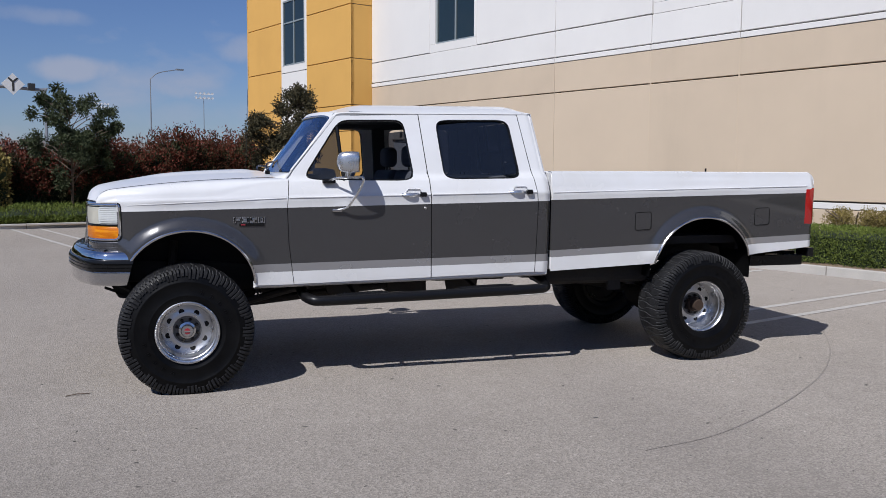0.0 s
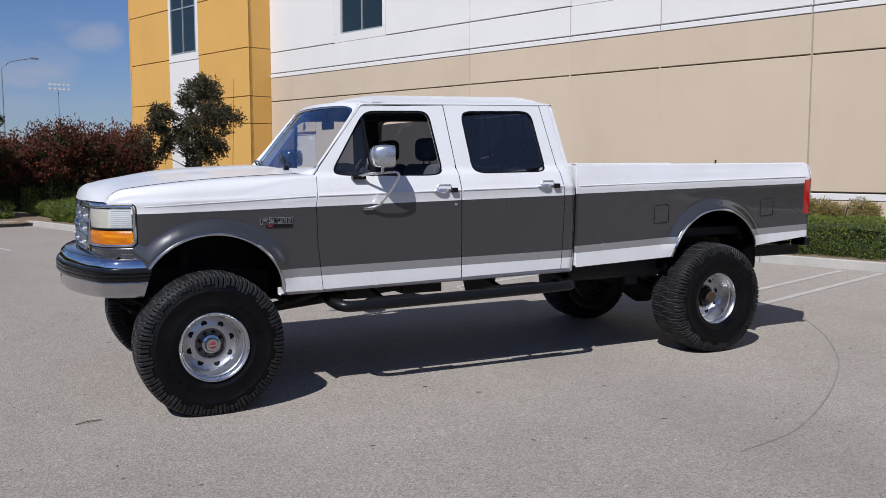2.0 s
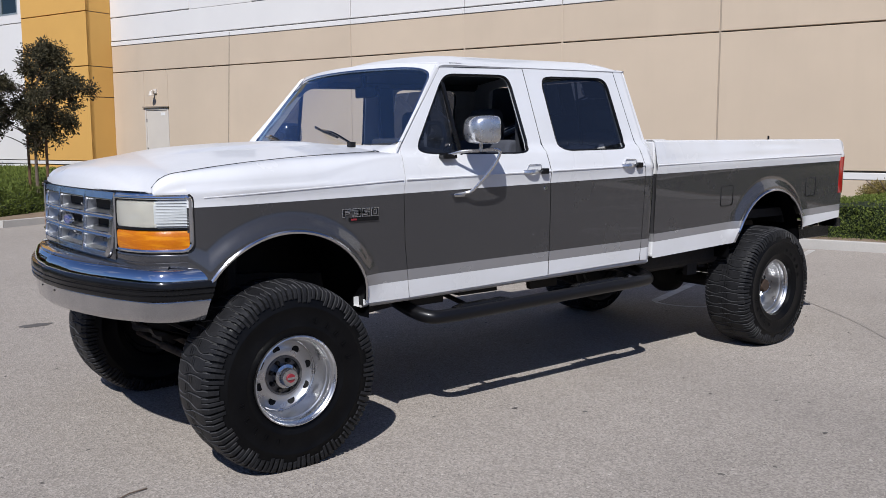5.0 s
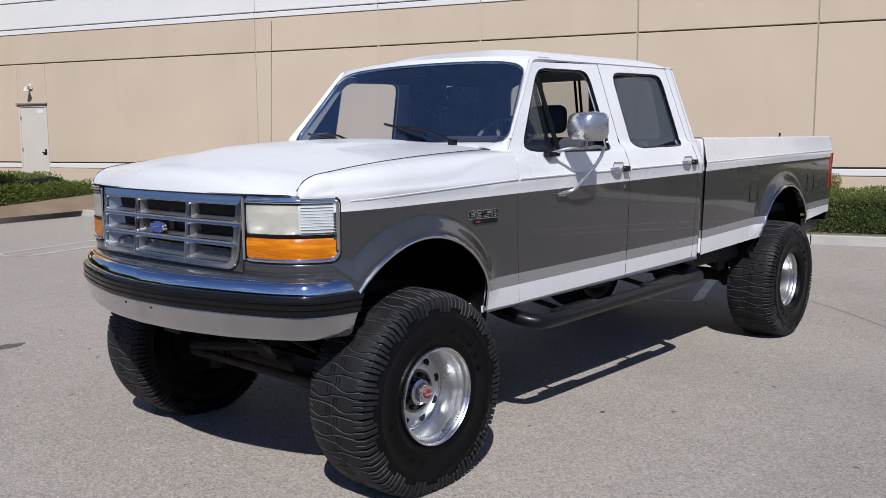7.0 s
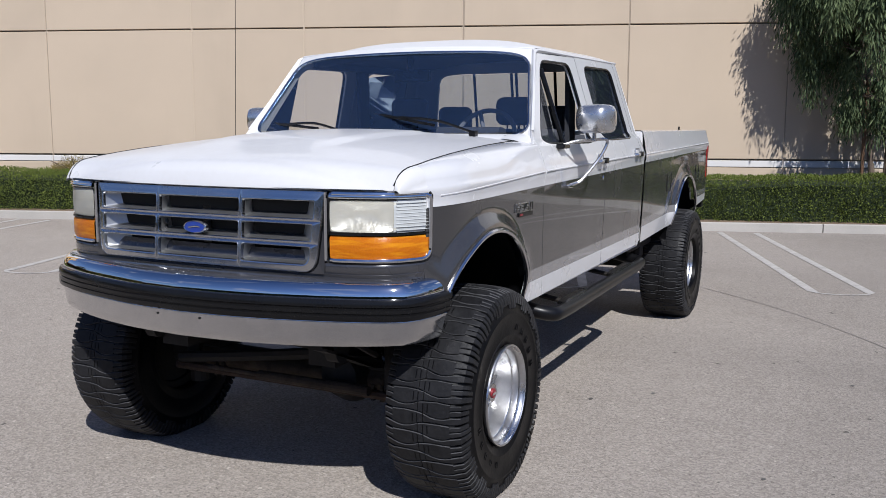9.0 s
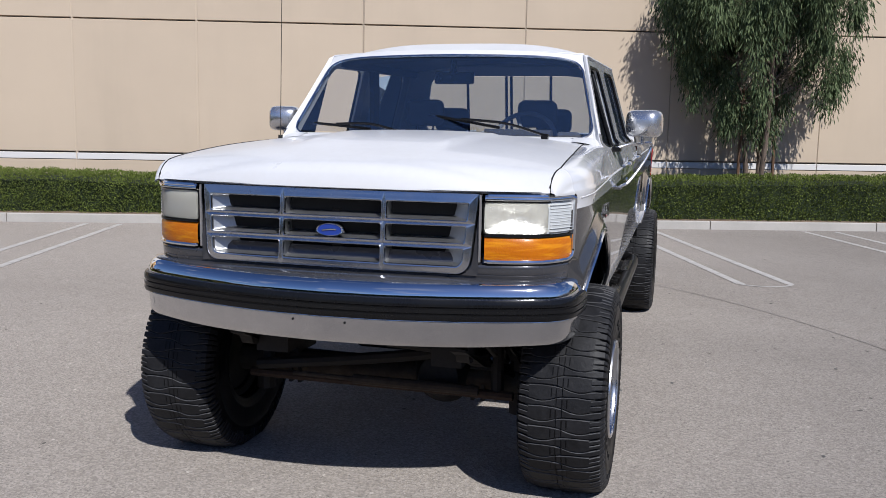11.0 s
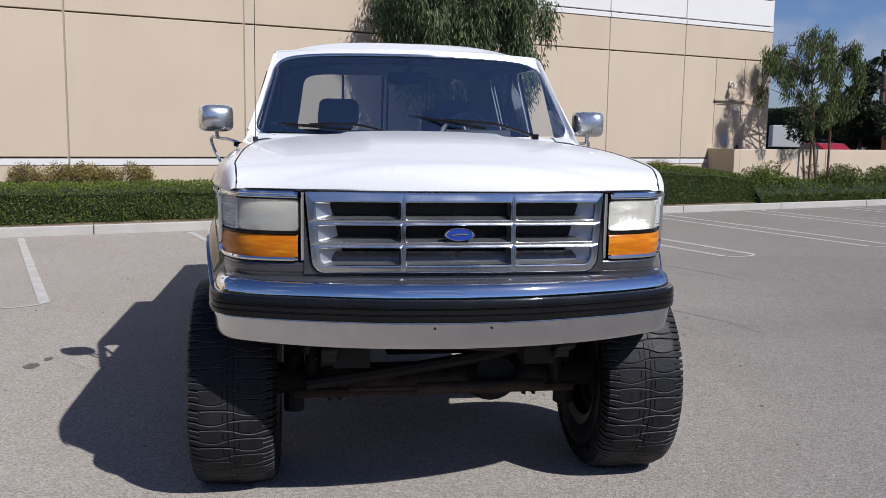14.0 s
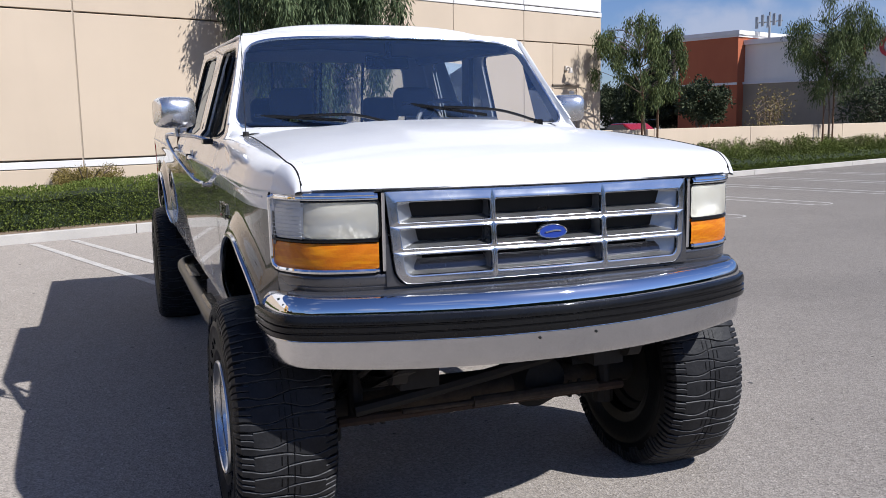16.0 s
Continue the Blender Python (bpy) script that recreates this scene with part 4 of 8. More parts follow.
def build_side(sgn):
    # wing
    bm = bmesh.new()
    a = ARCHES[0]
    low = lambda x: arch_low(x, a, 1.045 if x < -0.40 else (0.78 if x > 0.47 else 0.80))
    xs = dense(-0.475, 0.742, 26, [(0.03, 0.475)])
    xs = [x for x in xs if not (-0.445 < x < -0.40)]
    side_columns(bm, xs, lambda x: 1.045 if x < -0.40 else low(x), shoulder_start, sgn, 26, shoulder)
    for v in bm.verts:
        k = ease((v.co.x - 0.60) / 0.142)
        v.co.x += k * (float(np.interp(v.co.z, [0.782, 1.10, 1.37, 1.59], [0.800, 0.762, 0.752, 0.770])) - 0.7467)
    wing = solid(facing(part("front_wing", bm, CAB_PAINT, truck, "", 40), (0, sgn, 0)), 0.012)
    bm = bmesh.new()
    side_columns(bm, [-0.617, -0.615, -0.61, -0.60, -0.585, -0.57, -0.55, -0.53, -0.51, -0.49, -0.475], lambda x: 1.410, shoulder_start, sgn, 4, shoulder)
    part("wing_nose", bm, WHITE, wing, "white wing nose over the lamp", 40)
    # bright lip round the arch
    for arch, parent, a0, a1 in ((ARCHES[0], wing, 3, 152), (ARCHES[1], None, 14, 172)):
        cx, z0, aa, bb = arch
        ps = []
        for k in range(41):
            t = radians(a0 + (a1 - a0) * k / 40)
            x, z = cx + aa * math.cos(t), z0 + bb * math.sin(t)
            ps.append(side(x, z + 0.002, sgn, 0.002))
        bm = bmesh.new()
        tube(bm, ps, 0.0105, 6)
        part("arch_trim", bm, DULLCHROME, parent or truck, "bright metal arch trim")
    bm = bmesh.new()
    tube(bm, [side(x, 1.396 + 0.046 * (x + 0.35), sgn, -0.001) for x in dense(-0.40, 0.74, 12)], 0.0044, 6)
    part("crease", bm, WHITE, wing)
    # black tube along the seam draws the shade between bonnet and wing
    bm = bmesh.new()
    tube(bm, [(x, CY + sgn * (seam(x)[0] - 0.004), seam(x)[1] - 0.0005) for x in dense(-0.612, 0.66, 40)], 0.0036, 6)
    part("bonnet_gap", bm, SHADEBLACK, wing)
    # doors
    fo = ([(0.800, 0.782), (0.762, 1.10), (0.752, 1.37), (0.770, 1.590), (0.80, 1.645), (1.165, 2.088)], [(1.898, 0.802), (1.890, 1.39), (1.883, 1.60), (1.834, 2.112)])
    fi = [(0.872, 1.585), (1.185, 2.052), (1.705, 2.064), (1.770, 1.580)]
    pane = [(0.880, 1.585), (1.165, 2.005), (1.178, 1.585)]
    fd = add_door(sgn, "front_door", fo, fi, pane, QUARTER, 1.845, 1.755)
    bm = bmesh.new()
    p0, p1 = side(1.180, 1.575, sgn, -0.012), side(1.180 + 0.0, 2.03, sgn, -0.012)
    tube(bm, [(1.195, p0[1], 1.575), (1.165, p1[1] + sgn * 0.02, 2.0)], 0.014, 6)
    part("quarter_bar", bm, BLACK, fd, "black division bar")
    ro = ([(1.9055, 0.804), (1.8975, 1.39), (1.8905, 1.60), (1.8415, 2.114)], [(2.804, 0.822), (2.820, 1.40), (2.788, 1.62), (2.698, 2.128)])
    ri = [(2.026, 1.592), (1.980, 2.068), (2.612, 2.082), (2.682, 1.602)]
    add_door(sgn, "rear_door", ro, ri, ri, TINTED, None, 2.668)
    # cab corner behind the rear door
    left = [(2.8105, 0.822), (2.8265, 1.40), (2.7945, 1.62), (2.7045, 2.128)]
    right = [(2.932, 0.815), (2.938, 1.40), (2.918, 1.64), (2.838, 2.146)]
    bm = bmesh.new()
    rows = []
    for k in range(41):
        t = k / 40 * 3
        i = min(int(t), 2)
        p, q = Vector(left[i]).lerp(Vector(left[i + 1]), t - i), Vector(right[i]).lerp(Vector(right[i + 1]), t - i)
        row = []
        for j in range(7):
            r = p.lerp(q, j / 6)
            x, y, z = side(r.x, r.y, sgn, -0.022 * ease((j - 3) / 3) ** 2)
            row.append((x, y, z))
        rows.append(row)
    grid(bm, rows)
    solid(facing(part("cab_corner", bm, CAB_PAINT, truck, "", 40), (0, sgn, 0)), 0.02)
    # windscreen pillar
    bm = bmesh.new()
    rows = []
    for k in range(13):
        t = -0.12 + 1.12 * k / 12
        o = side(0.765 + 0.39 * t, 1.612 + 0.468 * t, sgn)
        i = (0.815 + 0.345 * t, CY + sgn * (0.908 - 0.124 * t), 1.652 + 0.464 * t)
        row = []
        for j in range(7):
            u = j / 6
            p = Vector(o).lerp(Vector(i), u)
            p.x -= 0.022 * math.sin(math.pi * u)
            p.y += sgn * 0.010 * math.sin(math.pi * u)
            row.append(p)
        rows.append(row)
    grid(bm, rows)
    part("windscreen_pillar", bm, WHITE, truck, "", 50)
    # sill
    bm = bmesh.new()
    rows = []
    for x in dense(0.50, 2.925, 20):
        zt = 0.765 + 0.013 * x
        rows.append([(x, CY + sgn * 0.975, zt + 0.03), (x, CY + sgn * 0.978, zt - 0.004), (x, CY + sgn * 0.955, zt - 0.02), (x, CY + sgn * 0.88, zt - 0.02), (x, CY + sgn * 0.88, zt + 0.03)])
    vv = grid(bm, rows)
    part("sill", bm, WHITE, truck, "", 40)
    bm = bmesh.new()
    rows = [[(x, CY + sgn * 0.962, 0.80 + 0.013 * x), (x, CY + sgn * 0.962, 0.755 + 0.013 * x)] for x in dense(0.72, 2.94, 12)]
    grid(bm, rows)
    part("sill_seal", bm, BLACK, truck)
    # drip rail
    bm = bmesh.new()
    ps = [(0.79 + 0.36 * k / 6, CY + sgn * (0.934 - 0.134 * k / 6), 1.655 + 0.428 * k / 6) for k in range(7)]
    ps += [(1.20 + 1.60 * k / 8, CY + sgn * 0.801, 2.109 + 0.030 * k / 8) for k in range(9)]
    tube(bm, smoothed(ps, 2), 0.009, 6)
    part("drip_rail", bm, WHITE, truck)
    # bed side
    bm = bmesh.new()
    a = ARCHES[1]
    base = lambda x: float(np.interp(x, [2.95, 3.94, 4.9, 5.60], [0.822, 0.862, 0.918, 0.982]))
    xs = dense(2.952, 5.60, 40, [(4.42, 0.485), (5.56, 0.04)])
    bed_top = lambda x: 1.660 + 0.004 * (x - 2.95) - 0.10 * (1 - math.sqrt(1 - min(1.0, max(0.0, (x - 5.525) / 0.076)) ** 2))
    crest = lambda x: 1.479 + 0.0215 * (x - 2.95)

    def well(x):
        u = (x - a[0]) / (a[2] + 0.03)
        return a[1] - 0.02 + (a[3] + 0.05) * math.sqrt(1 - u * u) if abs(u) < 1 else 0.0

    def rail(x, s):
        z = bed_top(x)
        return [(x, CY + s * 0.990, z - 0.010), (x, CY + s * 0.972, z), (x, CY + s * 0.915, z), (x, CY + s * 0.905, z - 0.03), (x, CY + s * 0.905, max(1.10, well(x)))]

    out = []
    for x in xs:
        zl, zh = arch_low(x, a, base(x)), bed_top(x) - 0.03
        col = []
        for k in range(29):
            z = zl + (zh - zl) * k / 28
            zz = float(np.interp(z, [0.8, crest(x) - 0.09, crest(x), 1.63], [0.80, 1.38, 1.452, 1.53]))
            w = float(np.interp(zz, HW_Z, HW_Y)) - 0.006
            cx, z0, aa, bb = a
            e = math.hypot((x - cx) / aa, (z - z0) / bb)
            w += 0.034 * (1 - ease((e - 1.03) / 0.20)) * ease((z - z0) / 0.2)
            w -= 0.028 * max(0.0, (x - 5.54) / 0.06) ** 2
            col.append((x, CY + sgn * w, z))
        out.append(col + rail(x, sgn))
    grid(bm, out)
    bed = part("bed_side", bm, BED_PAINT, truck, "", 40)
    bm = bmesh.new()
    tube(bm, [(x, CY + sgn * 1.0215, crest(x) + 0.006) for x in dense(2.96, 5.5, 12)], 0.0055, 6)
    part("crease", bm, WHITE, bed)
    # filler flaps
    for cx, cz in ((3.815, 1.234), (5.03, 1.263)):
        bm = bmesh.new()
        loop = resampled(rounded([(cx - 0.078, cz - 0.078), (cx + 0.078, cz - 0.070), (cx + 0.078, cz + 0.082), (cx - 0.078, cz + 0.076)], 0.02, 4), 40)
        ps = [(p.x, CY + sgn * (1.0115), p.y) for p in loop]
        ps.append(ps[0])
        tube(bm, ps, 0.0030, 5, False)
        part("filler_flap", bm, BLACK, bed, "flush fuel filler flap")
    # tail lamp
    bm = bmesh.new()
    rows = []
    for z, e in ((1.186, 0.012), (1.190, 0.004), (1.21, 0.0), (1.36, 0.0), (1.505, 0.0), (1.523, 0.004), (1.527, 0.012)):
        w = float(np.interp(z, [1.18, 1.36, 1.44, 1.53], [1.0110, 1.0142, 1.0155, 1.0235])) - e
        rows.append([(5.497, CY + sgn * (w - 0.03), z), (5.497, CY + sgn * w, z), (5.56, CY + sgn * w, z), (5.592, CY + sgn * (w - 0.012), z), (5.612 - e, CY + sgn * (w - 0.04), z), (5.620 - e, CY + sgn * 0.87, z), (5.57, CY + sgn * 0.87, z)])
    vv = grid(bm, rows)
    bm.faces.new(vv[0]), bm.faces.new(vv[-1][::-1])
    part("tail_lamp", bm, REDLENS, truck, "red tail lamp wrapped round the corner", 40)
    # arch liners
    for (cx, z0, aa, bb), y0 in ((ARCHES[0], 0.50), (ARCHES[1], 0.55)):
        bm = bmesh.new()
        rows = [[(cx + (aa + 0.03) * math.cos(radians(t)), CY + sgn * y, z0 - 0.02 + (bb + 0.05) * math.sin(radians(t))) for y in (y0, 0.75, 0.985)] for t in range(-8, (150 if cx < 1 else 189), 8)]
        grid(bm, rows)
        part("wheel_well", bm, RUBBER, truck, "black wheel well liner")
    # splash panel ahead of the front wheel
    bm = bmesh.new()
    box(bm, -0.470, -0.452, CY + sgn * 0.42, CY + sgn * 0.958, 0.84, 1.13)
    box(bm, -0.452, -0.395, CY + sgn * 0.42, CY + sgn * 0.965, 1.030, 1.036)
    box(bm, -0.46, 0.64, CY + sgn * 0.405, CY + sgn * 0.425, 0.90, 1.34)
    part("splash_panel", bm, RUBBER, truck, "black splash panel", smooth=None)
    # running board tube
    bm = bmesh.new()
    line = smoothed([(0.90, CY + sgn * 0.60, 0.745), (0.885, CY + sgn * 0.84, 0.690), (0.93, CY + sgn * 0.99, 0.655), (1.06, CY + sgn * 1.028, 0.648), (1.6, CY + sgn * 1.03, 0.657), (2.3, CY + sgn * 1.03, 0.671), (2.78, CY + sgn * 1.028, 0.680), (2.91, CY + sgn * 0.99, 0.687), (2.95, CY + sgn * 0.84, 0.715), (2.94, CY + sgn * 0.60, 0.755)], 6)
    tube(bm, line, 0.041, 14)
    bar = part("step_bar", bm, GLOSSBLACK, truck, "black tubular step bar")
    for a0, a1 in ((1.12, 1.55), (2.12, 2.62)):
        bm = bmesh.new()
        rows = []
        for k in range(9):
            x = a0 + (a1 - a0) * k / 8
            z = 0.690 + 0.0195 * (x - 1.06)
            e = 0.010 if k in (0, 8) else 0.0
            rows.append([(x, CY + sgn * 1.048, z - 0.012), (x, CY + sgn * 1.028, z + 0.008 - e), (x, CY + sgn * 0.985, z + 0.008 - e), (x, CY + sgn * 0.975, z - 0.012)])
        grid(bm, rows)
        solid(part("step_pad", bm, BLACK, bar, "ribbed black tread pad", 30), 0.02)
    for x in (1.30, 2.35):
        bm = bmesh.new()
        prism(bm, [(x - 0.16, 0.62), (x + 0.10, 0.62), (x + 0.12, 0.80), (x - 0.20, 0.80)], CY + sgn * 0.50, CY + sgn * 0.54)
        tube(bm, [(x, CY + sgn * 0.5, 0.73), (x, CY + sgn * 0.99, 0.65)], 0.016, 8)
        part("step_bracket", bm, DARKMETAL, bar)


def front_plan(points):
    return smoothed([Vector((x, y, 0)) for x, y in points], 8)


NOSE = [(-0.728, 0.0), (-0.722, 0.30), (-0.700, 0.62), (-0.668, 0.775), (-0.625, 0.862), (-0.560, 0.917), (-0.470, 0.960)]
BUMPER = [(-0.880, 0.0), (-0.856, 0.301), (-0.782, 0.622), (-0.712, 0.823), (-0.656, 0.929), (-0.594, 0.979), (-0.504, 1.004), (-0.372, 1.016)]


def both_sides(points):
    ps = front_plan(points)
    return [Vector((p.x, -p.y, 0)) for p in ps[:0:-1]] + ps


def wrapped(bm, plan, profile, drop=None):
    """Sweeps a profile of (inset, z) along a plan line; drop(p) lifts the lower points."""
    rows = []
    for i, p in enumerate(plan):
        d = (plan[min(i + 1, len(plan) - 1)] - plan[max(i - 1, 0)]).normalized()
        n = Vector((d.y, -d.x, 0))
        if n.x < 0:
            n = -n
        rows.append([(p.x + n.x * o, CY + p.y + n.y * o, z + (drop(p, z) if drop else 0)) for o, z in profile])
    return grid(bm, rows)


def nose_x(y):
    ps = front_plan(NOSE)
    return float(np.interp(abs(y), [p.y for p in ps], [p.x for p in ps]))


def build_front():
    # bonnet
    bm = bmesh.new()
    rows = []
    for i in range(45):
        v = i / 44
        row = []
        for j in range(49):
            u = -1 + 2 * j / 48
            xf, xr = -0.735 + 0.118 * abs(u) ** 2.3, 0.605 + 0.075 * u * u
            t = v * v * 0.55 + v * 0.45
            x = xf + (xr - xf) * t
            sy, sz = seam(x)
            d = x - xf
            q = math.sqrt(max(0.0, 1 - (1 - min(d / 0.085, 1)) ** 2))
            centre = 1.422 + 0.085 * q + 0.160 * (1 - math.exp(-d / 0.55))
            edge = min(sz, 1.422 + 0.085 * q + 0.02) if d < 0.1 else sz
            z = edge + (centre - edge) * (1 - abs(u) ** 2.4) if d > 0 else 1.422
            y = u * (sy - 0.004)
            z += 0.013 * ease((x + 0.45) / 0.35) * (1 - ease((abs(y) - (0.30 + 0.10 * (x + 0.5))) / 0.05)) * ease((0.60 - x) / 0.10)
            row.append((x, CY + y, z))
        rows.append(row)
    grid(bm, rows)
    bonnet = solid(facing(part("bonnet", bm, WHITE, truck, "long white bonnet with a raised middle", 50), (0, 0, 1)), 0.02)
    # cowl
    bm = bmesh.new()
    rows = []
    for j in range(25):
        u = -1 + 2 * j / 24
        rows.append([(0.600 + 0.075 * u * u, CY + u * 0.80, 1.590), (0.635 + 0.09 * u * u, CY + u * 0.84, 1.628 - 0.01 * u * u), (0.74 + 0.09 * u * u, CY + u * 0.90, 1.638)])
    grid(bm, rows)
    part("cowl", bm, WHITE, truck, "", 50)
    for sgn in (-1, 1):
        bm = bmesh.new()
        rows = []
        for x in (0.670, 0.70, 0.735, 0.765, 0.80, 0.83):
            k = ease((x - 0.66) / 0.12)
            rows.append([(x, CY + sgn * 0.80, 1.614 + 0.022 * k), (x, CY + sgn * 0.85, 1.610 + 0.028 * k), (x, CY + sgn * 0.895, 1.603 + 0.034 * k), (x, CY + sgn * 0.918, 1.592 + 0.036 * k), (x, CY + sgn * 0.936, 1.580 + 0.032 * k), (x, CY + sgn * 0.950, 1.555 + 0.02 * k)])
        grid(bm, rows)
        part("cowl_corner", bm, WHITE, truck, "", 50)
    # wiper arms
    for tip, foot in (((0.752, CY - 0.16, 1.716), (0.640, CY - 0.66, 1.645)), ((0.768, CY + 0.60, 1.678), (0.640, CY + 0.16, 1.650))):
        w = bmesh.new()
        a, b = Vector(foot), Vector(tip)
        mid = a.lerp(b, 0.45) + Vector((-0.03, 0, 0.03))
        tube(w, smoothed([a, mid, b + Vector((-0.012, 0, 0.012))], 5), 0.0075, 6)
        box(w, a.x - 0.018, a.x + 0.018, a.y - 0.018, a.y + 0.018, a.z - 0.02, a.z + 0.010)
        arm = part("wiper", w, BLACK, truck, "black windscreen wiper")
        w = bmesh.new()
        d = (b - a).normalized()
        tube(w, [b - d * 0.24 + Vector((0.012, 0, 0.0)), b + Vector((0.0, 0, 0.004)), b + d * 0.21 + Vector((0.02, 0, 0.004))], 0.0085, 6)
        part("blade", w, BLACK, arm)
    # lower front panel
    bm = bmesh.new()
    plan = both_sides(NOSE + [(-0.405, 0.976)])
    wrapped(bm, plan, [(0.045, 1.170), (0.030, 1.150), (0.022, 1.120), (0.015, 1.098), (0.004, 1.092), (0.0, 1.086), (0.004, 1.062), (0.05, 1.045), (0.10, 1.03)])
    part("front_panel", bm, GREY, truck, "charcoal front panel below the lamps", 40)
    # black sheet behind grille and lamps, painted-in depth shade
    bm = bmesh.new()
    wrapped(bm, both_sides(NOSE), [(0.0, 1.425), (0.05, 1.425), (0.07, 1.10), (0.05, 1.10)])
    part("front_backing", bm, SHADEBLACK, truck, smooth=40)
    # bumper
    plan = both_sides(BUMPER)
    bow = lambda p, z: 0.010 * ease((abs(p.y) - 0.50) / 0.48) * min(max(0.895 - z, 0.0) / 0.09, 1.0)

    def raked(bm):
        for v in bm.verts:
            v.co.x += 0.30 * (v.co.z - 0.97) * ease((v.co.x + 0.52) / 0.13)
    bm = bmesh.new()
    wrapped(bm, plan, [(0.20, 1.040), (0.14, 1.050), (0.075, 1.060), (0.050, 1.062), (0.034, 1.058), (0.021, 1.048), (0.012, 1.033), (0.006, 1.016), (0.004, 0.998), (0.004, 0.90), (0.010, 0.880), (0.018, 0.820), (0.04, 0.803), (0.12, 0.803)], bow)
    raked(bm)
    bumper = part("front_bumper", bm, CHROME, truck, "chrome front bumper with black rub strip", 50)
    bm = bmesh.new()
    wrapped(bm, both_sides(BUMPER[:-2]), [(0.036, 1.052), (0.038, 1.064), (0.046, 1.070), (0.11, 1.076), (0.17, 1.074)])
    part("stone_deflector", bm, GREY, truck, "charcoal filler panel behind the bumper", 40)
    bm = bmesh.new()
    wrapped(bm, plan, [(0.006, 1.002), (-0.010, 0.999), (-0.015, 0.988), (-0.016, 0.970), (-0.009, 0.966), (-0.009, 0.961), (-0.016, 0.957), (-0.016, 0.944), (-0.010, 0.941), (-0.010, 0.937), (-0.016, 0.934), (-0.016, 0.924), (-0.012, 0.914), (0.006, 0.911)])
    raked(bm)
    part("rub_strip", bm, BLACK, bumper, "ribbed black rub strip", 40)
    bm = bmesh.new()
    wrapped(bm, plan, [(0.002, 0.910), (0.0, 0.906), (0.005, 0.886), (0.010, 0.840), (0.014, 0.812), (0.024, 0.799), (0.12, 0.798)], bow)
    raked(bm)
    part("lower_strip", bm, LOWCHROME, bumper, "silver lower bumper face", 50)
    # black discs on the bumper face give the holes their shade
    for y, x in ((0.113, -0.869), (-0.116, -0.869)):
        bm = bmesh.new()
        turned(bm, [(0.0, -0.003), (0.005, -0.003), (0.005, 0.01)], 12, "x", (x, CY + y, 0.886))
        part("bolt_hole", bm, SHADEBLACK, bumper)
    # grille: nine funnel-shaped openings in one bright plate
    rake = lambda z: 0.085 * (z - 1.13)
    squeeze = lambda y, z: y if abs(y) < 0.236 else math.copysign(0.236 + (abs(y) - 0.236) * (1 - 0.25 * (1.416 - z)), y)
    at = lambda y, z, dx: (nose_x(squeeze(y, z)) - 0.016 + dx + rake(z), CY + squeeze(y, z), z)

    def loop(y0, y1, z0, z1, radii):
        """A rounded rectangle from its lower inner corner on, always with the same number of points."""
        out = []
        corners = [((y0, z0), (1, 1), 180), ((y1, z0), (-1, 1), 270), ((y1, z1), (-1, -1), 0), ((y0, z1), (1, -1), 90)]
        for k, ((y, z), (dy, dz), a0) in enumerate(corners):
            r = radii[k]
            for n in range(6):
                a = radians(a0 + 18 * n)
                out.append((y + dy * r + r * math.cos(a), z + dz * r + r * math.sin(a)))
            if k in (0, 2):
                q = corners[(k + 1) % 4]
                for n in (1, 2, 3, 4, 5):
                    ya, yb = y + dy * r, q[0][0] + q[1][0] * radii[(k + 1) % 4]
                    out.append((ya + (yb - ya) * n / 6, z))
        return out

    bm = bmesh.new()
    edge = loop(-0.622, 0.622, 1.088, 1.416, [0.055, 0.055, 0.012, 0.012])
    grid(bm, [[at(y, z, dx) for y, z in edge] for dx in (0.06, 0.006)] + [[at(y * 0.996, 1.252 + (z - 1.252) * 0.988, -0.001) for y, z in edge]], close_v=True)
    grille = part("grille", bm, GRILLE, truck, "silver grille with nine funnel-shaped openings", 40)
    # black ring that supplies the shade between grille and panel
    bm = bmesh.new()
    edge2 = loop(-0.634, 0.634, 1.076, 1.424, [0.065, 0.065, 0.012, 0.012])
    grid(bm, [[at(y, z, 0.045) for y, z in edge2], [at(y, z, 0.050) for y, z in edge]], close_v=True)
    part("grille_gap", bm, SHADEBLACK, grille, "black ring for the shade round the grille")
    bm = bmesh.new()
    plain = loop(-0.6245, 0.6245, 1.084, 1.4195, [0.004] * 4)
    grid(bm, [[(nose_x(y) - 0.004 + rake(z), CY + y, z) for y, z in plain], [at(y * 1.010, 1.252 + (z - 1.252) * 1.02, 0.010) for y, z in edge], [at(y * 1.008, 1.252 + (z - 1.252) * 1.016, 0.03) for y, z in edge]], close_v=True)
    part("grille_surround", bm, GREY, truck, "charcoal panel round the grille", 40)
    tiles_y, tiles_z = [-0.620, -0.227, 0.227, 0.620], [1.090, 1.2025, 1.293, 1.4135]
    holes_y = [(-0.583, -0.238), (-0.217, 0.217), (0.238, 0.583)]
    holes_z = [(1.122, 1.190), (1.215, 1.281), (1.305, 1.372)]
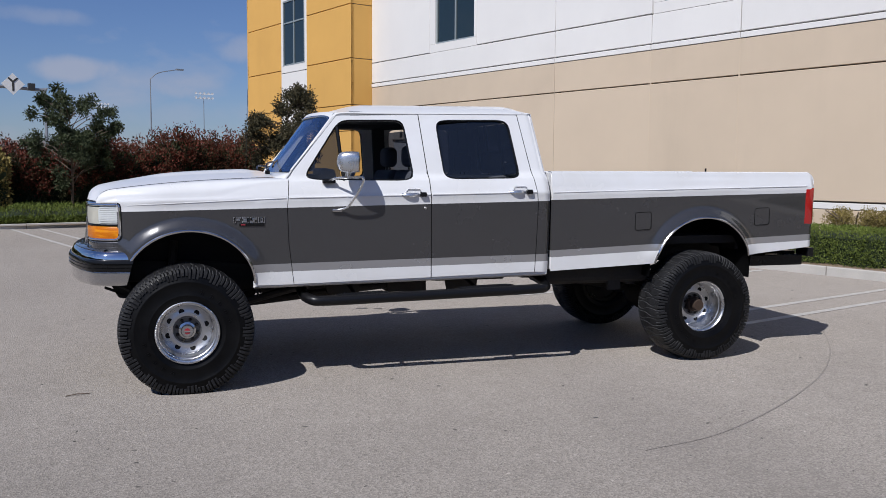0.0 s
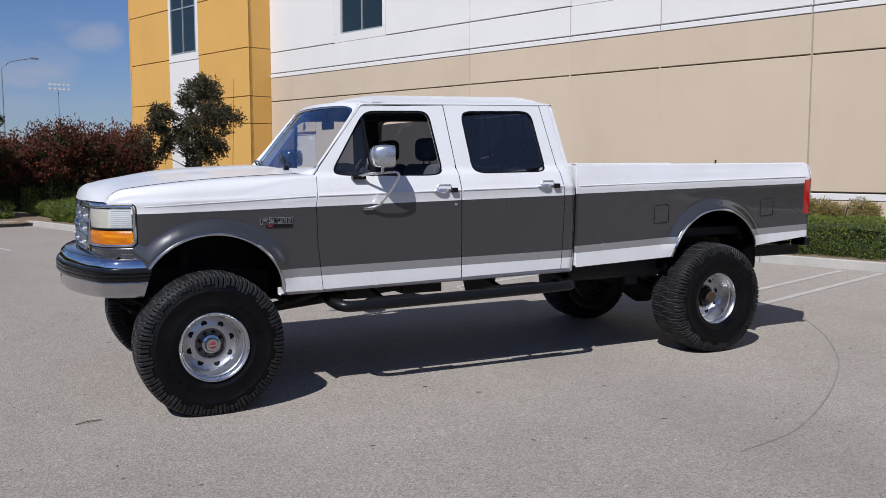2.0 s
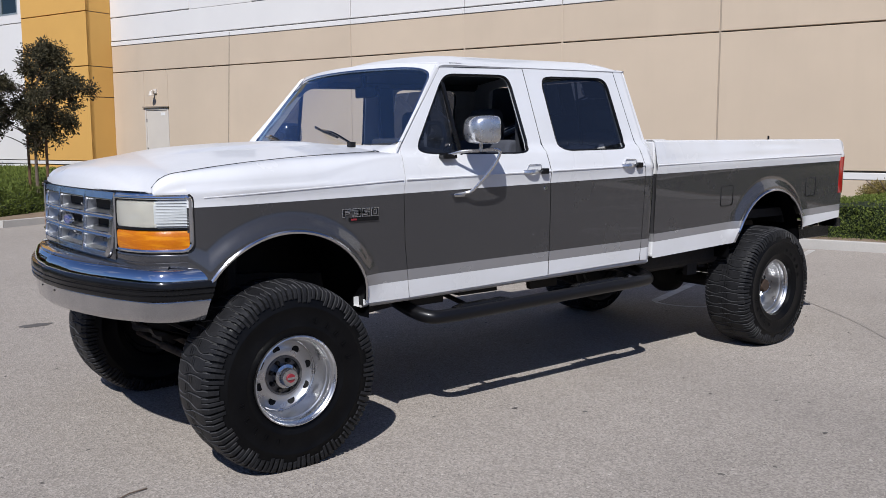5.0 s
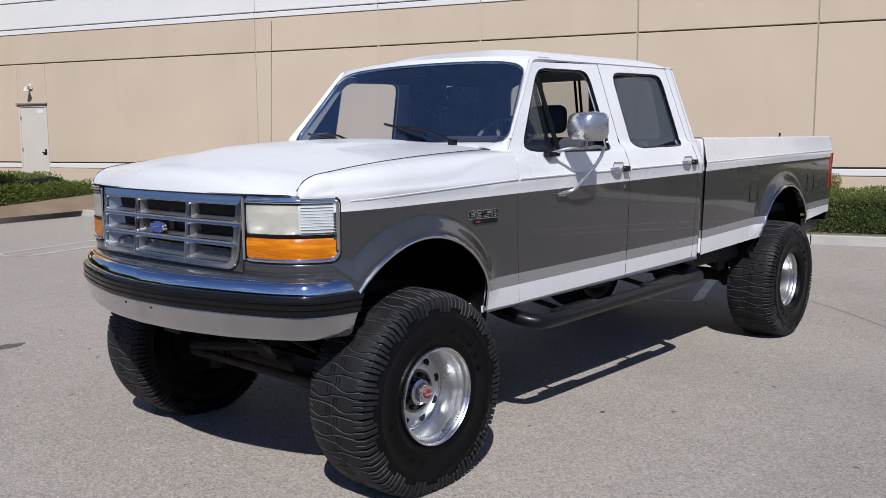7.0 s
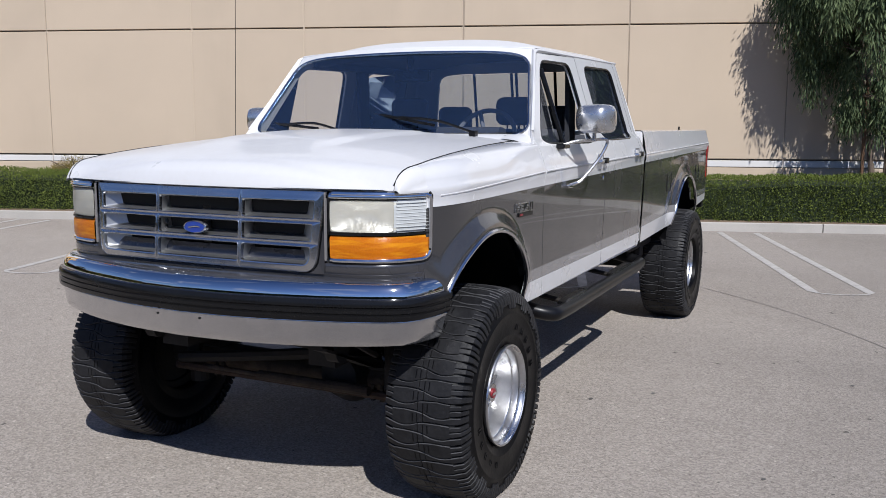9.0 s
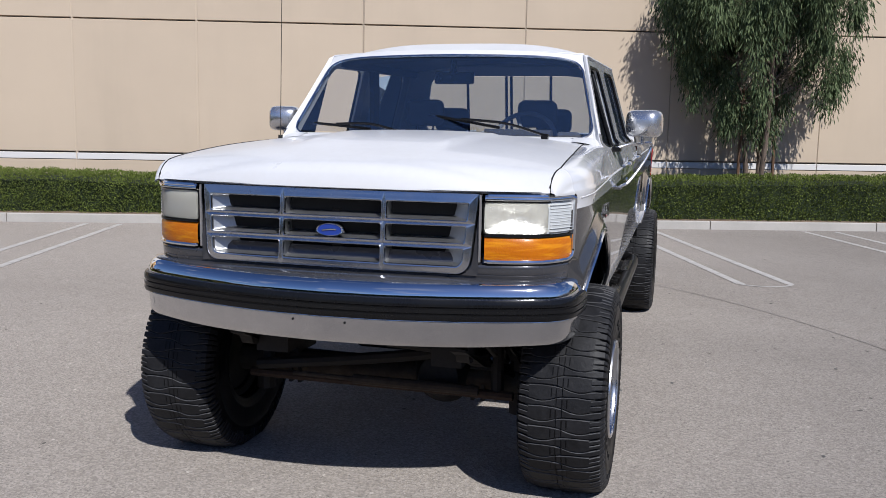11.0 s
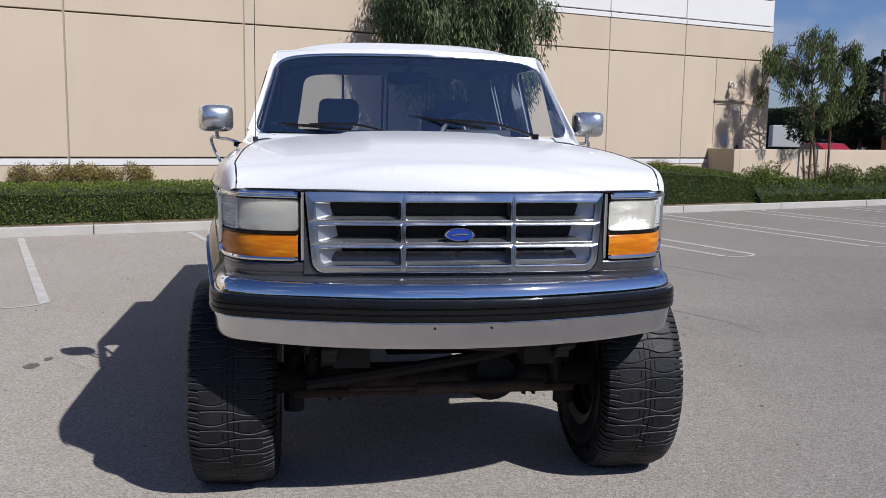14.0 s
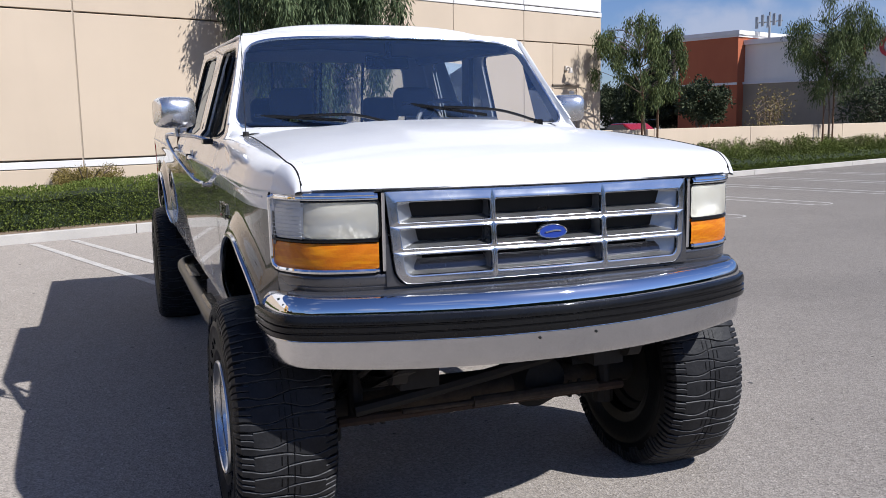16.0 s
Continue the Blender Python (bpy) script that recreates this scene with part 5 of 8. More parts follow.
    for c in range(3):
        for r in range(3):
            t = [tiles_y[c], tiles_y[c + 1], tiles_z[r], tiles_z[r + 1]]
            h = [*holes_y[c], *holes_z[r]]
            rt, rh = [0.002] * 4, [0.010] * 4
            if r == 0 and c != 1:
                k = 0 if c == 0 else 1
                rt[k], rh[k] = 0.053, 0.028
            tile, hole = loop(*t, rt), loop(*h, rh)
            mixed = lambda w: [(a[0] + (b[0] - a[0]) * w, a[1] + (b[1] - a[1]) * w) for a, b in zip(tile, hole)]
            slope = [0.105 if c == 0 else 0.006, 0.105 if c == 2 else 0.006]
            deep = loop(h[0] + slope[0], h[1] - slope[1], h[2] + 0.020, h[3] - 0.004, [0.006] * 4)
            shelf = loop(h[0] + slope[0] * 0.30, h[1] - slope[1] * 0.30, h[2] + 0.006, h[3] - 0.002, [0.008] * 4)
            bm = bmesh.new()
            rows = [[at(y, z, 0.001) for y, z in tile], [at(y, z, -0.002) for y, z in mixed(0.30)], [at(y, z, -0.003) for y, z in mixed(0.62)], [at(y, z, -0.006) for y, z in mixed(0.80)], [at(y, z, -0.005) for y, z in mixed(0.93)], [at(y, z, 0.002) for y, z in hole], [at(y, z, 0.012) for y, z in mixed(1.0)]]
            grid(bm, rows, close_v=True)
            cell = part("grille_cell", bm, GRILLE, grille, smooth=32)
            bm = bmesh.new()
            grid(bm, [[at(y, z, 0.010) for y, z in hole], [at(y, z, 0.030) for y, z in shelf], [at(y, z, 0.085) for y, z in deep]], close_v=True)
            part("funnel", bm, CELL, cell, "grey sloping funnel", smooth=32)
            # flat black face closes the funnel, shade in place of depth
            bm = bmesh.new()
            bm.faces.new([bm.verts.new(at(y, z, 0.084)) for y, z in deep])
            part("opening", bm, SHADEBLACK, cell)
    bm = bmesh.new()
    box(bm, -0.672, -0.668, CY - 0.022, CY + 0.022, 1.13, 1.36)
    part("latch_post", bm, BLACK, grille)
    # oval badge
    bm = bmesh.new()
    rows = []
    for r, x in ((1.0, -0.735), (1.0, -0.752), (0.93, -0.757), (0.86, -0.755)):
        rows.append([(x, CY + 0.062 * r * math.cos(2 * math.pi * k / 40), 1.247 + 0.027 * r * math.sin(2 * math.pi * k / 40)) for k in range(40)])
    grid(bm, rows, close_v=True)
    badge = part("badge", bm, CHROME, grille, "oval badge with chrome rim")
    bm = bmesh.new()
    ring = [bm.verts.new((-0.7545, CY + 0.0545 * math.cos(2 * math.pi * k / 40), 1.247 + 0.0235 * math.sin(2 * math.pi * k / 40))) for k in range(40)]
    bm.faces.new(ring)
    part("badge_face", bm, BLUE, badge, "deep blue enamel face")
    bm = bmesh.new()
    tube(bm, [(-0.7555, CY - 0.032, 1.249), (-0.7555, CY - 0.01, 1.251), (-0.7555, CY + 0.032, 1.245)], 0.0035, 6)
    part("badge_bar", bm, CHROME, badge)
    # lamps
    nose = front_plan(NOSE)
    for sgn in (-1, 1):
        full = [Vector((p.x, sgn * p.y, 0)) for p in nose]
        cut = lambda a, b: [p for p in full if a <= abs(p.y) <= b]
        rear_end = [Vector((-0.4655, sgn * 0.9615, 0))]
        lamp_plan = cut(0.625, 0.9599) + rear_end
        n_front = [p for p in full if 0.640 <= abs(p.y) <= 0.895]
        n_side = [p for p in full if 0.885 <= abs(p.y) < 0.9599] + rear_end
        # reflector bowl behind a clouded lens
        bm = bmesh.new()
        yc, rows = 0.765, []
        for q in (1.0, 0.92, 0.82, 0.71, 0.60, 0.50, 0.40, 0.30, 0.20, 0.10, 0.02):
            ring = []
            for k in range(32):
                a = 2 * math.pi * k / 32
                e = 0.30 + 0.70 * (1 - q)
                y = yc + 0.123 * q * math.copysign(abs(math.cos(a)) ** e, math.cos(a))
                z = 1.318 + 0.063 * q * math.copysign(abs(math.sin(a)) ** e, math.sin(a)) + 0.010 * (1 - q)
                ring.append((nose_x(y) + 0.010 + 0.036 * (1 - q * q), CY + sgn * y, z))
            rows.append(ring)
        grid(bm, rows, close_v=True)
        part("reflector", bm, REFLECTOR, truck, "faceted lamp reflector", 20)
        bm = bmesh.new()
        wrapped(bm, n_front, [(0.016, 1.250), (0.004, 1.254), (-0.001, 1.268), (-0.003, 1.318), (-0.001, 1.372), (0.004, 1.385), (0.016, 1.389)])
        head = part("headlamp", bm, HAZED, truck, "clouded headlamp lens", 50)
        head.visible_shadow = False
        bm = bmesh.new()
        y0, y1 = 0.642, 0.893
        ring = rounded([(y1, 1.253), (y0, 1.253), (y0, 1.386), (y1, 1.386)], [0.001, 0.016, 0.016, 0.001], 5)
        tube(bm, [(nose_x(y) - 0.001, CY + sgn * y, z) for y, z in resampled_line(ring, 60)], 0.0036, 6)
        part("lens_seal", bm, BLACK, head, "dark seal round the lens")
        bm = bmesh.new()
        wrapped(bm, n_side, [(0.02, 1.250), (0.002, 1.254), (-0.004, 1.29), (-0.004, 1.35), (0.002, 1.384), (0.02, 1.388)])
        mark = part("side_marker", bm, LENSCLEAR, head, "ribbed clear side lens", 50)
        for z in [1.264 + 0.0135 * k for k in range(9)]:
            bm = bmesh.new()
            tube(bm, [Vector((p.x - 0.003, CY + p.y + sgn * 0.003, z)) for p in n_side[1:]], 0.0022, 5)
            part("lens_rib", bm, LENSCLEAR, mark)
        bm = bmesh.new()
        wrapped(bm, lamp_plan, [(0.02, 1.148), (0.0, 1.152), (-0.005, 1.166), (-0.005, 1.226), (0.0, 1.240), (0.02, 1.244)])
        part("turn_signal", bm, AMBER, truck, "amber indicator lens", 50)
        bm = bmesh.new()
        frame_plan = cut(0.622, 0.99)
        wrapped(bm, frame_plan, [(0.02, 1.386), (-0.004, 1.387), (-0.010, 1.391), (-0.011, 1.400), (-0.004, 1.411), (0.012, 1.417), (0.04, 1.420)])
        surround = part("lamp_surround", bm, CHROME, truck, "chrome lamp surround", 40)
        bm = bmesh.new()
        wrapped(bm, frame_plan, [(0.02, 1.150), (-0.005, 1.149), (-0.008, 1.145), (-0.007, 1.139), (0.0, 1.135), (0.03, 1.134)])
        part("lower_trim", bm, CHROME, surround, smooth=40)
        # black strip under the trim, coloured as the shade of a gap
        bm = bmesh.new()
        wrapped(bm, frame_plan, [(0.002, 1.135), (0.004, 1.1305), (0.03, 1.130)])
        part("lamp_gap", bm, SHADEBLACK, surround, smooth=40)
        bm = bmesh.new()
        wrapped(bm, lamp_plan, [(0.01, 1.2510), (-0.006, 1.2505), (-0.006, 1.2435), (0.01, 1.243)])
        part("middle_trim", bm, BLACK, surround, "thin black divider", smooth=40)
        bm = bmesh.new()
        tube(bm, [(nose_x(0.630) - 0.002, CY + sgn * 0.630, z) for z in (1.140, 1.2, 1.3, 1.412)], 0.0070, 10)
        part("inner_trim", bm, CHROME, surround)
        # charcoal apron under the lamp, flush with the wing
        apron_plan = cut(0.600, 0.99) + [Vector((-0.455, sgn * (half_width(-0.455, 1.11) + 0.0), 0))]
        bm = bmesh.new()
        wrapped(bm, apron_plan, [(0.03, 1.1315), (0.006, 1.131), (0.001, 1.128), (-0.001, 1.118), (-0.001, 1.100), (0.001, 1.084), (0.012, 1.074)])
        part("lamp_apron", bm, GREY, truck, "charcoal apron below the lamp", 60)
        # rounded outer edge: a chrome rim and, outside it, a black tube for the gap's shade
        us = [0.0]
        for a, b in zip(full, full[1:]):
            us.append(us[-1] + (b - a).length)

        def on_plan(u, z, out):
            x, y = float(np.interp(u, us, [q.x for q in full])), float(np.interp(u, us, [q.y for q in full]))
            x2, y2 = float(np.interp(u - 0.02, us, [q.x for q in full])), float(np.interp(u - 0.02, us, [q.y for q in full]))
            d = Vector((x - x2, y - y2)).normalized()
            n = Vector((d.y, -d.x)) * (-1 if d.y * 1 > 0 else 1)
            n = n if n.x < 0 else -n
            return (x + n.x * out, CY + y + n.y * out, z)

        a = float(np.interp(0.66, [abs(q.y) for q in full], us))
        for name, r, grow, out, mat in (("outer_trim", 0.0100, 0.0, 0.001, CHROME), ("edge_gap", 0.0060, 0.010, -0.002, SHADEBLACK)):
            top, low, end = 1.408 + grow * 0.5, 1.143 - grow, us[-1] + 0.014 + grow
            line = [(a, low), *rounded([(a, low), (end, low), (end - 0.004, top), (a, top)], [0.001, 0.045, 0.036, 0.001], 6)[7:21], (a, top)]
            bm = bmesh.new()
            tube(bm, [on_plan(min(u, us[-1]), z, out) if u <= us[-1] else side(full[-1].x + u - us[-1], z, sgn, out + 0.002) for u, z in resampled_line(line, 70)], r, 8)
            part(name, bm, mat, surround)
    # side badge: chrome block figures over a red bar
    for sgn in (-1, 1):
        b = bmesh.new()
        y = CY + sgn * (half_width(0.46, 1.27) + 0.003)
        strokes = [(0, 0, .012, 1), (.012, .8, .05, 1), (.012, .42, .04, .58), (.065, .8, .11, 1), (.075, .42, .11, .58), (.065, 0, .11, .18), (.098, .18, .11, .8), (.125, .8, .17, 1), (.125, .45, .137, .8), (.125, .42, .17, .58), (.158, .1, .17, .42), (.125, 0, .17, .16), (.185, 0, .197, 1), (.218, 0, .23, 1), (.197, .84, .218, 1), (.197, 0, .218, .16)]
        ink = bmesh.new()
        for x0, z0, x1, z1 in strokes:
            u0, u1 = (x0, x1) if sgn < 0 else (0.23 - x1, 0.23 - x0)
            box(b, 0.350 + 0.98 * u0 - 0.0026, 0.350 + 0.98 * u1 + 0.0026, y, y + sgn * 0.004, 1.262 + 0.040 * z0 - 0.0026, 1.262 + 0.040 * z1 + 0.0026)
            box(ink, 0.350 + 0.98 * u0 + 0.001, 0.350 + 0.98 * u1 - 0.001, y + sgn * 0.003, y + sgn * 0.0055, 1.262 + 0.040 * z0 + 0.001, 1.262 + 0.040 * z1 - 0.001)
        bd = part("model_badge", b, HANDLE, truck, "bright-rimmed dark figures of the model badge", smooth=None)
        part("badge_inlay", ink, BLACK, bd, "black inlay", smooth=None)
        b = bmesh.new()
        box(b, 0.39, 0.575, y, y + sgn * 0.004, 1.236, 1.256)
        part("badge_plate", b, BLACK, bd, smooth=None)
        b = bmesh.new()
        u = 0.40 if sgn < 0 else 0.51
        box(b, u, u + 0.034, y + sgn * 0.004, y + sgn * 0.006, 1.242, 1.251)
        part("badge_bar", b, REDINK, bd, "small red bar", smooth=None)


def screen_point(u, v, out=0.0):
    half = 0.906 + (0.782 - 0.906) * v
    return (0.815 + 0.345 * v - (0.095 + out) * (1 - u * u), CY + u * half, 1.650 + 0.456 * v + 0.016 * v * (1 - u * u) - 0.012 * (1 - v) * (1 - u * u))


def build_cab():
    # windscreen
    bm = bmesh.new()
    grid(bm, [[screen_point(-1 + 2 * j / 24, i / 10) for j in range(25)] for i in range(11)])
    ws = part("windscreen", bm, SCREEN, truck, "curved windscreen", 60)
    ws.visible_shadow = False
    bm, loop = ring_panel([[(-1.015, -0.09), (-1.015, 1.04)], [(-1.015, 1.04), (1.015, 1.04)], [(1.015, 1.04), (1.015, -0.09)], [(1.015, -0.09), (-1.015, -0.09)]],
                          [[(-0.998, -0.07), (-0.985, 0.968)], [(-0.985, 0.968), (0.985, 0.968)], [(0.985, 0.968), (0.998, -0.07)], [(0.998, -0.07), (-0.998, -0.07)]], lambda u, v: screen_point(u, v, 0.010))
    part("screen_frame", bm, WHITE, ws, "white windscreen surround", 60)
    bm = bmesh.new()
    tube(bm, [screen_point(p.x, p.y, 0.012) for p in loop + loop[:1]], 0.0085, 6, False)
    part("screen_trim", bm, DULLCHROME, ws, "bright windscreen trim")
    # roof
    bm = bmesh.new()
    rows = []
    for i in range(37):
        v = i / 36
        row = []
        for j in range(41):
            u = -1 + 2 * j / 40
            xf = 1.170 - 0.098 * (1 - u * u)
            x = xf + (2.825 - xf) * v
            ze = 2.114 + 0.018 * (x - 1.17)
            rise = 0.094 * (1 - abs(u) ** 3.6)
            front = 0.25 + 0.75 * ease(v / 0.22)
            back = 1 - 0.55 * ease((v - 0.90) / 0.10) ** 2
            row.append((x, CY + u * 0.802, ze + rise * front * back))
        rows.append(row)
    grid(bm, rows)
    solid(facing(part("roof", bm, WHITE, truck, "white roof panel", 60), (0, 0, 1)), 0.025)
    bm = bmesh.new()
    rows = [[(1.20 + 1.58 * i / 6, CY + u * 0.78, 2.085 + 0.018 * (1.58 * i / 6) + 0.07 * (1 - u * u)) for u in (-1, -0.5, 0, 0.5, 1)] for i in range(7)]
    grid(bm, rows)
    part("headliner", bm, HEADLINER, truck, "dark roof lining", 60)
    for sgn in (-1, 1):
        bm = bmesh.new()
        tube(bm, [(1.28, CY + sgn * 0.762, 2.088), (2.0, CY + sgn * 0.772, 2.098), (2.78, CY + sgn * 0.770, 2.112)], 0.040, 8)
        part("roof_rail", bm, HEADLINER, truck)
    bm = bmesh.new()
    tube(bm, [(1.265 - 0.098 * (1 - u * u), CY + 0.72 * u, 2.084 + 0.030 * (1 - u * u)) for u in [-1 + 0.1 * k for k in range(21)]], 0.030, 8)
    part("roof_header", bm, HEADLINER, truck)
    # back of the cab
    back = lambda y, z: (float(np.interp(z, [0.8, 1.62, 2.16], [2.915, 2.895, 2.80])) + 0.02 * (1 - (y / 0.9) ** 2), CY + y, z)
    bm, _ = ring_panel([[(-0.93, 0.95), (-0.96, 1.60), (-0.80, 2.13)], [(-0.80, 2.13), (-0.4, 2.19), (0.4, 2.19), (0.80, 2.13)], [(0.80, 2.13), (0.96, 1.60), (0.93, 0.95)], [(0.93, 0.95), (-0.93, 0.95)]],
                       [[(-0.70, 1.63), (-0.63, 2.095)], [(-0.63, 2.095), (0.63, 2.095)], [(0.63, 2.095), (0.70, 1.63)], [(0.70, 1.63), (-0.70, 1.63)]], back)
    rear = solid(part("cab_back", bm, WHITE, truck, "", 40), 0.02, 0)
    bm = bmesh.new()
    rows = [[back(y, z) for y in (-0.68, -0.3, 0, 0.3, 0.68)] for z in (1.64, 1.85, 2.09)]
    grid(bm, rows)
    part("rear_window", bm, CLEARGLASS, rear, "sliding rear window").visible_shadow = False
    for y in (-0.335, -0.02, 0.02, 0.335):
        bm = bmesh.new()
        p, q = back(y, 1.63), back(y, 2.095)
        tube(bm, [p, q], 0.011, 6)
        part("sash_bar", bm, BLACK, rear)
    # interior
    bm = bmesh.new()
    box(bm, 0.55, 2.86, CY - 0.93, CY + 0.93, 0.86, 0.90)
    box(bm, 0.72, 0.76, CY - 0.86, CY + 0.86, 0.90, 1.58)
    part("cab_floor", bm, TRIM, truck)
    bm = bmesh.new()
    prism(bm, rounded([(0.80, 1.30), (1.16, 1.30), (1.22, 1.46), (1.18, 1.60), (1.05, 1.625), (0.80, 1.62)], 0.04, 4), CY - 0.86, CY + 0.86)
    dash = part("dashboard", bm, TRIM, truck, "dark dashboard")
    bm = bmesh.new()
    prism(bm, rounded([(1.06, 1.58), (1.20, 1.57), (1.19, 1.665), (1.08, 1.68)], 0.03, 4), CY - 0.62, CY - 0.22)
    part("binnacle", bm, TRIM, dash)
    bm = bmesh.new()
    m = pose(1.33, CY - 0.42, 1.605, 0, -62, 0)
    ring = [m @ Vector((0.195 * math.cos(2 * math.pi * k / 28), 0.195 * math.sin(2 * math.pi * k / 28), 0)) for k in range(29)]
    tube(bm, ring, 0.014, 8, False)
    for a in (20, 160, 270):
        tube(bm, [m @ Vector((0.0, 0, -0.02)), m @ Vector((0.19 * math.cos(radians(a)), 0.19 * math.sin(radians(a)), 0))], 0.013, 6)
    tube(bm, [m @ Vector((0, 0, 0.02)), m @ Vector((0, 0, -0.22))], 0.035, 10)
    part("steering_wheel", bm, WHEELGREY, truck, "black steering wheel")
    for x0, tops in ((1.68, 1.66), (2.42, 1.62)):
        for sgn in (-1, 1):
            bm = bmesh.new()
            c = CY + sgn * 0.40
            prism(bm, rounded([(x0 - 0.42, 1.02), (x0 + 0.10, 1.0), (x0 + 0.10, 1.17), (x0 - 0.42, 1.20)], 0.05, 4), c - 0.33, c + 0.33)
            seat = part("seat", bm, CLOTH, truck, "dark cloth seat")
            bm = bmesh.new()
            prism(bm, rounded([(x0, 1.10), (x0 + 0.14, 1.10), (x0 + 0.27, tops), (x0 + 0.15, tops + 0.01)], 0.05, 4), c - 0.30, c + 0.30)
            bevelled(part("backrest", bm, CLOTH, seat, smooth=None), 0.03, 3)
            bm = bmesh.new()
            box(bm, x0 + 0.15, x0 + 0.27, c - 0.135, c + 0.135, tops + 0.03, tops + 0.215)
            bevelled(part("headrest", bm, CLOTH, seat, smooth=40), 0.05, 4)
            bm = bmesh.new()
            for dy in (-0.06, 0.06):
                tube(bm, [(x0 + 0.21, c + dy, tops - 0.02), (x0 + 0.21, c + dy, tops + 0.08)], 0.006, 6)
            part("headrest_post", bm, DARKMETAL, seat)
    bm = bmesh.new()
    box(bm, 1.170, 1.20, CY - 0.125, CY + 0.125, 1.945, 2.020)
    box(bm, 1.15, 1.18, CY - 0.02, CY + 0.02, 2.0, 2.11)
    bevelled(part("rear_view_mirror", bm, BLACK, truck, smooth=40), 0.012)
    for sgn in (-1, 1):
        bm = bmesh.new()
        prism(bm, [(1.80, 0.95), (1.98, 0.95), (1.95, 1.6), (1.93, 2.09), (1.81, 2.09), (1.83, 1.6)], CY + sgn * 0.76, CY + sgn * 0.79)
        box(bm, 1.82, 1.96, CY + sgn * 0.78, CY + sgn * 0.96, 0.95, 1.5)
        part("centre_pillar", bm, TRIM, truck)
    # aerial
    bm = bmesh.new()
    tube(bm, [(0.60, CY + 0.885, 1.575), (0.60, CY + 0.885, 1.62)], 0.014, 8)
    tube(bm, [(0.60, CY + 0.885, 1.62), (0.63, CY + 0.885, 2.42)], 0.0020, 6)
    part("aerial", bm, DARKMETAL, truck, "thin whip aerial")


def build_mirror(sgn):
    c = Vector((1.20, CY + sgn * 1.148, 1.722))
    bm = bmesh.new()
    rows = []
    for dx, k in ((0.078, 0.95), (0.070, 0.985), (0.050, 1.0), (0.010, 1.015), (-0.025, 0.995), (-0.045, 0.96), (-0.058, 0.91), (-0.069, 0.83), (-0.078, 0.71), (-0.084, 0.56), (-0.0885, 0.38), (-0.0905, 0.19), (-0.091, 0.01)):
        ring = []
        for n in range(40):
            a = 2 * math.pi * n / 40
            e = 0.40 + 0.60 * (1 - min(1.0, k)) ** 0.6
            ca, sa = math.cos(a), math.sin(a)
            ring.append((c.x + dx, c.y + k * 0.097 * math.copysign(abs(ca) ** e, ca), c.z + k * 0.079 * math.copysign(abs(sa) ** e, sa)))
        rows.append(ring)
    grid(bm, rows, close_v=True)
    tilt = Matrix.Translation(c) @ pose(0, 0, 0, 0, 0, -sgn * -14) @ Matrix.Translation(-c)
    bm.transform(tilt)
    head = part("door_mirror", bm, HANDLE, truck, "chrome swing-out door mirror", 80)
    bm = bmesh.new()
    box(bm, c.x + 0.060, c.x + 0.066, c.y - 0.074, c.y + 0.074, c.z - 0.064, c.z + 0.064)
    bm.transform(tilt)
    part("mirror_glass", bm, CHROME, head, "flat mirror glass")
    bm = bmesh.new()
    y = lambda d: CY + sgn * d
    tube(bm, smoothed([(1.075, y(1.01), 1.578), (1.12, y(1.07), 1.598), (1.20, y(1.13), 1.604), (1.285, y(1.180), 1.610), (1.305, y(1.190), 1.585), (1.275, y(1.155), 1.50), (1.21, y(1.08), 1.385), (1.18, y(1.05), 1.362), (1.13, y(1.03), 1.352)], 6), 0.0095, 8)
    tube(bm, [(1.20, y(1.145), 1.60), (1.20, y(1.148), 1.66)], 0.011, 8)
    part("mirror_arm", bm, HANDLE, head, "bent tubular mirror arm")
    bm = bmesh.new()
    box(bm, 1.02, 1.12, y(0.985), y(1.035), 1.558, 1.585)
    bevelled(part("mirror_bracket", bm, BLACK, head, "black bracket", smooth=None), 0.006)
    bm = bmesh.new()
    box(bm, 1.09, 1.17, y(1.012), y(1.045), 1.338, 1.358)
    bevelled(part("lower_bracket", bm, DULLCHROME, head, smooth=None), 0.006)


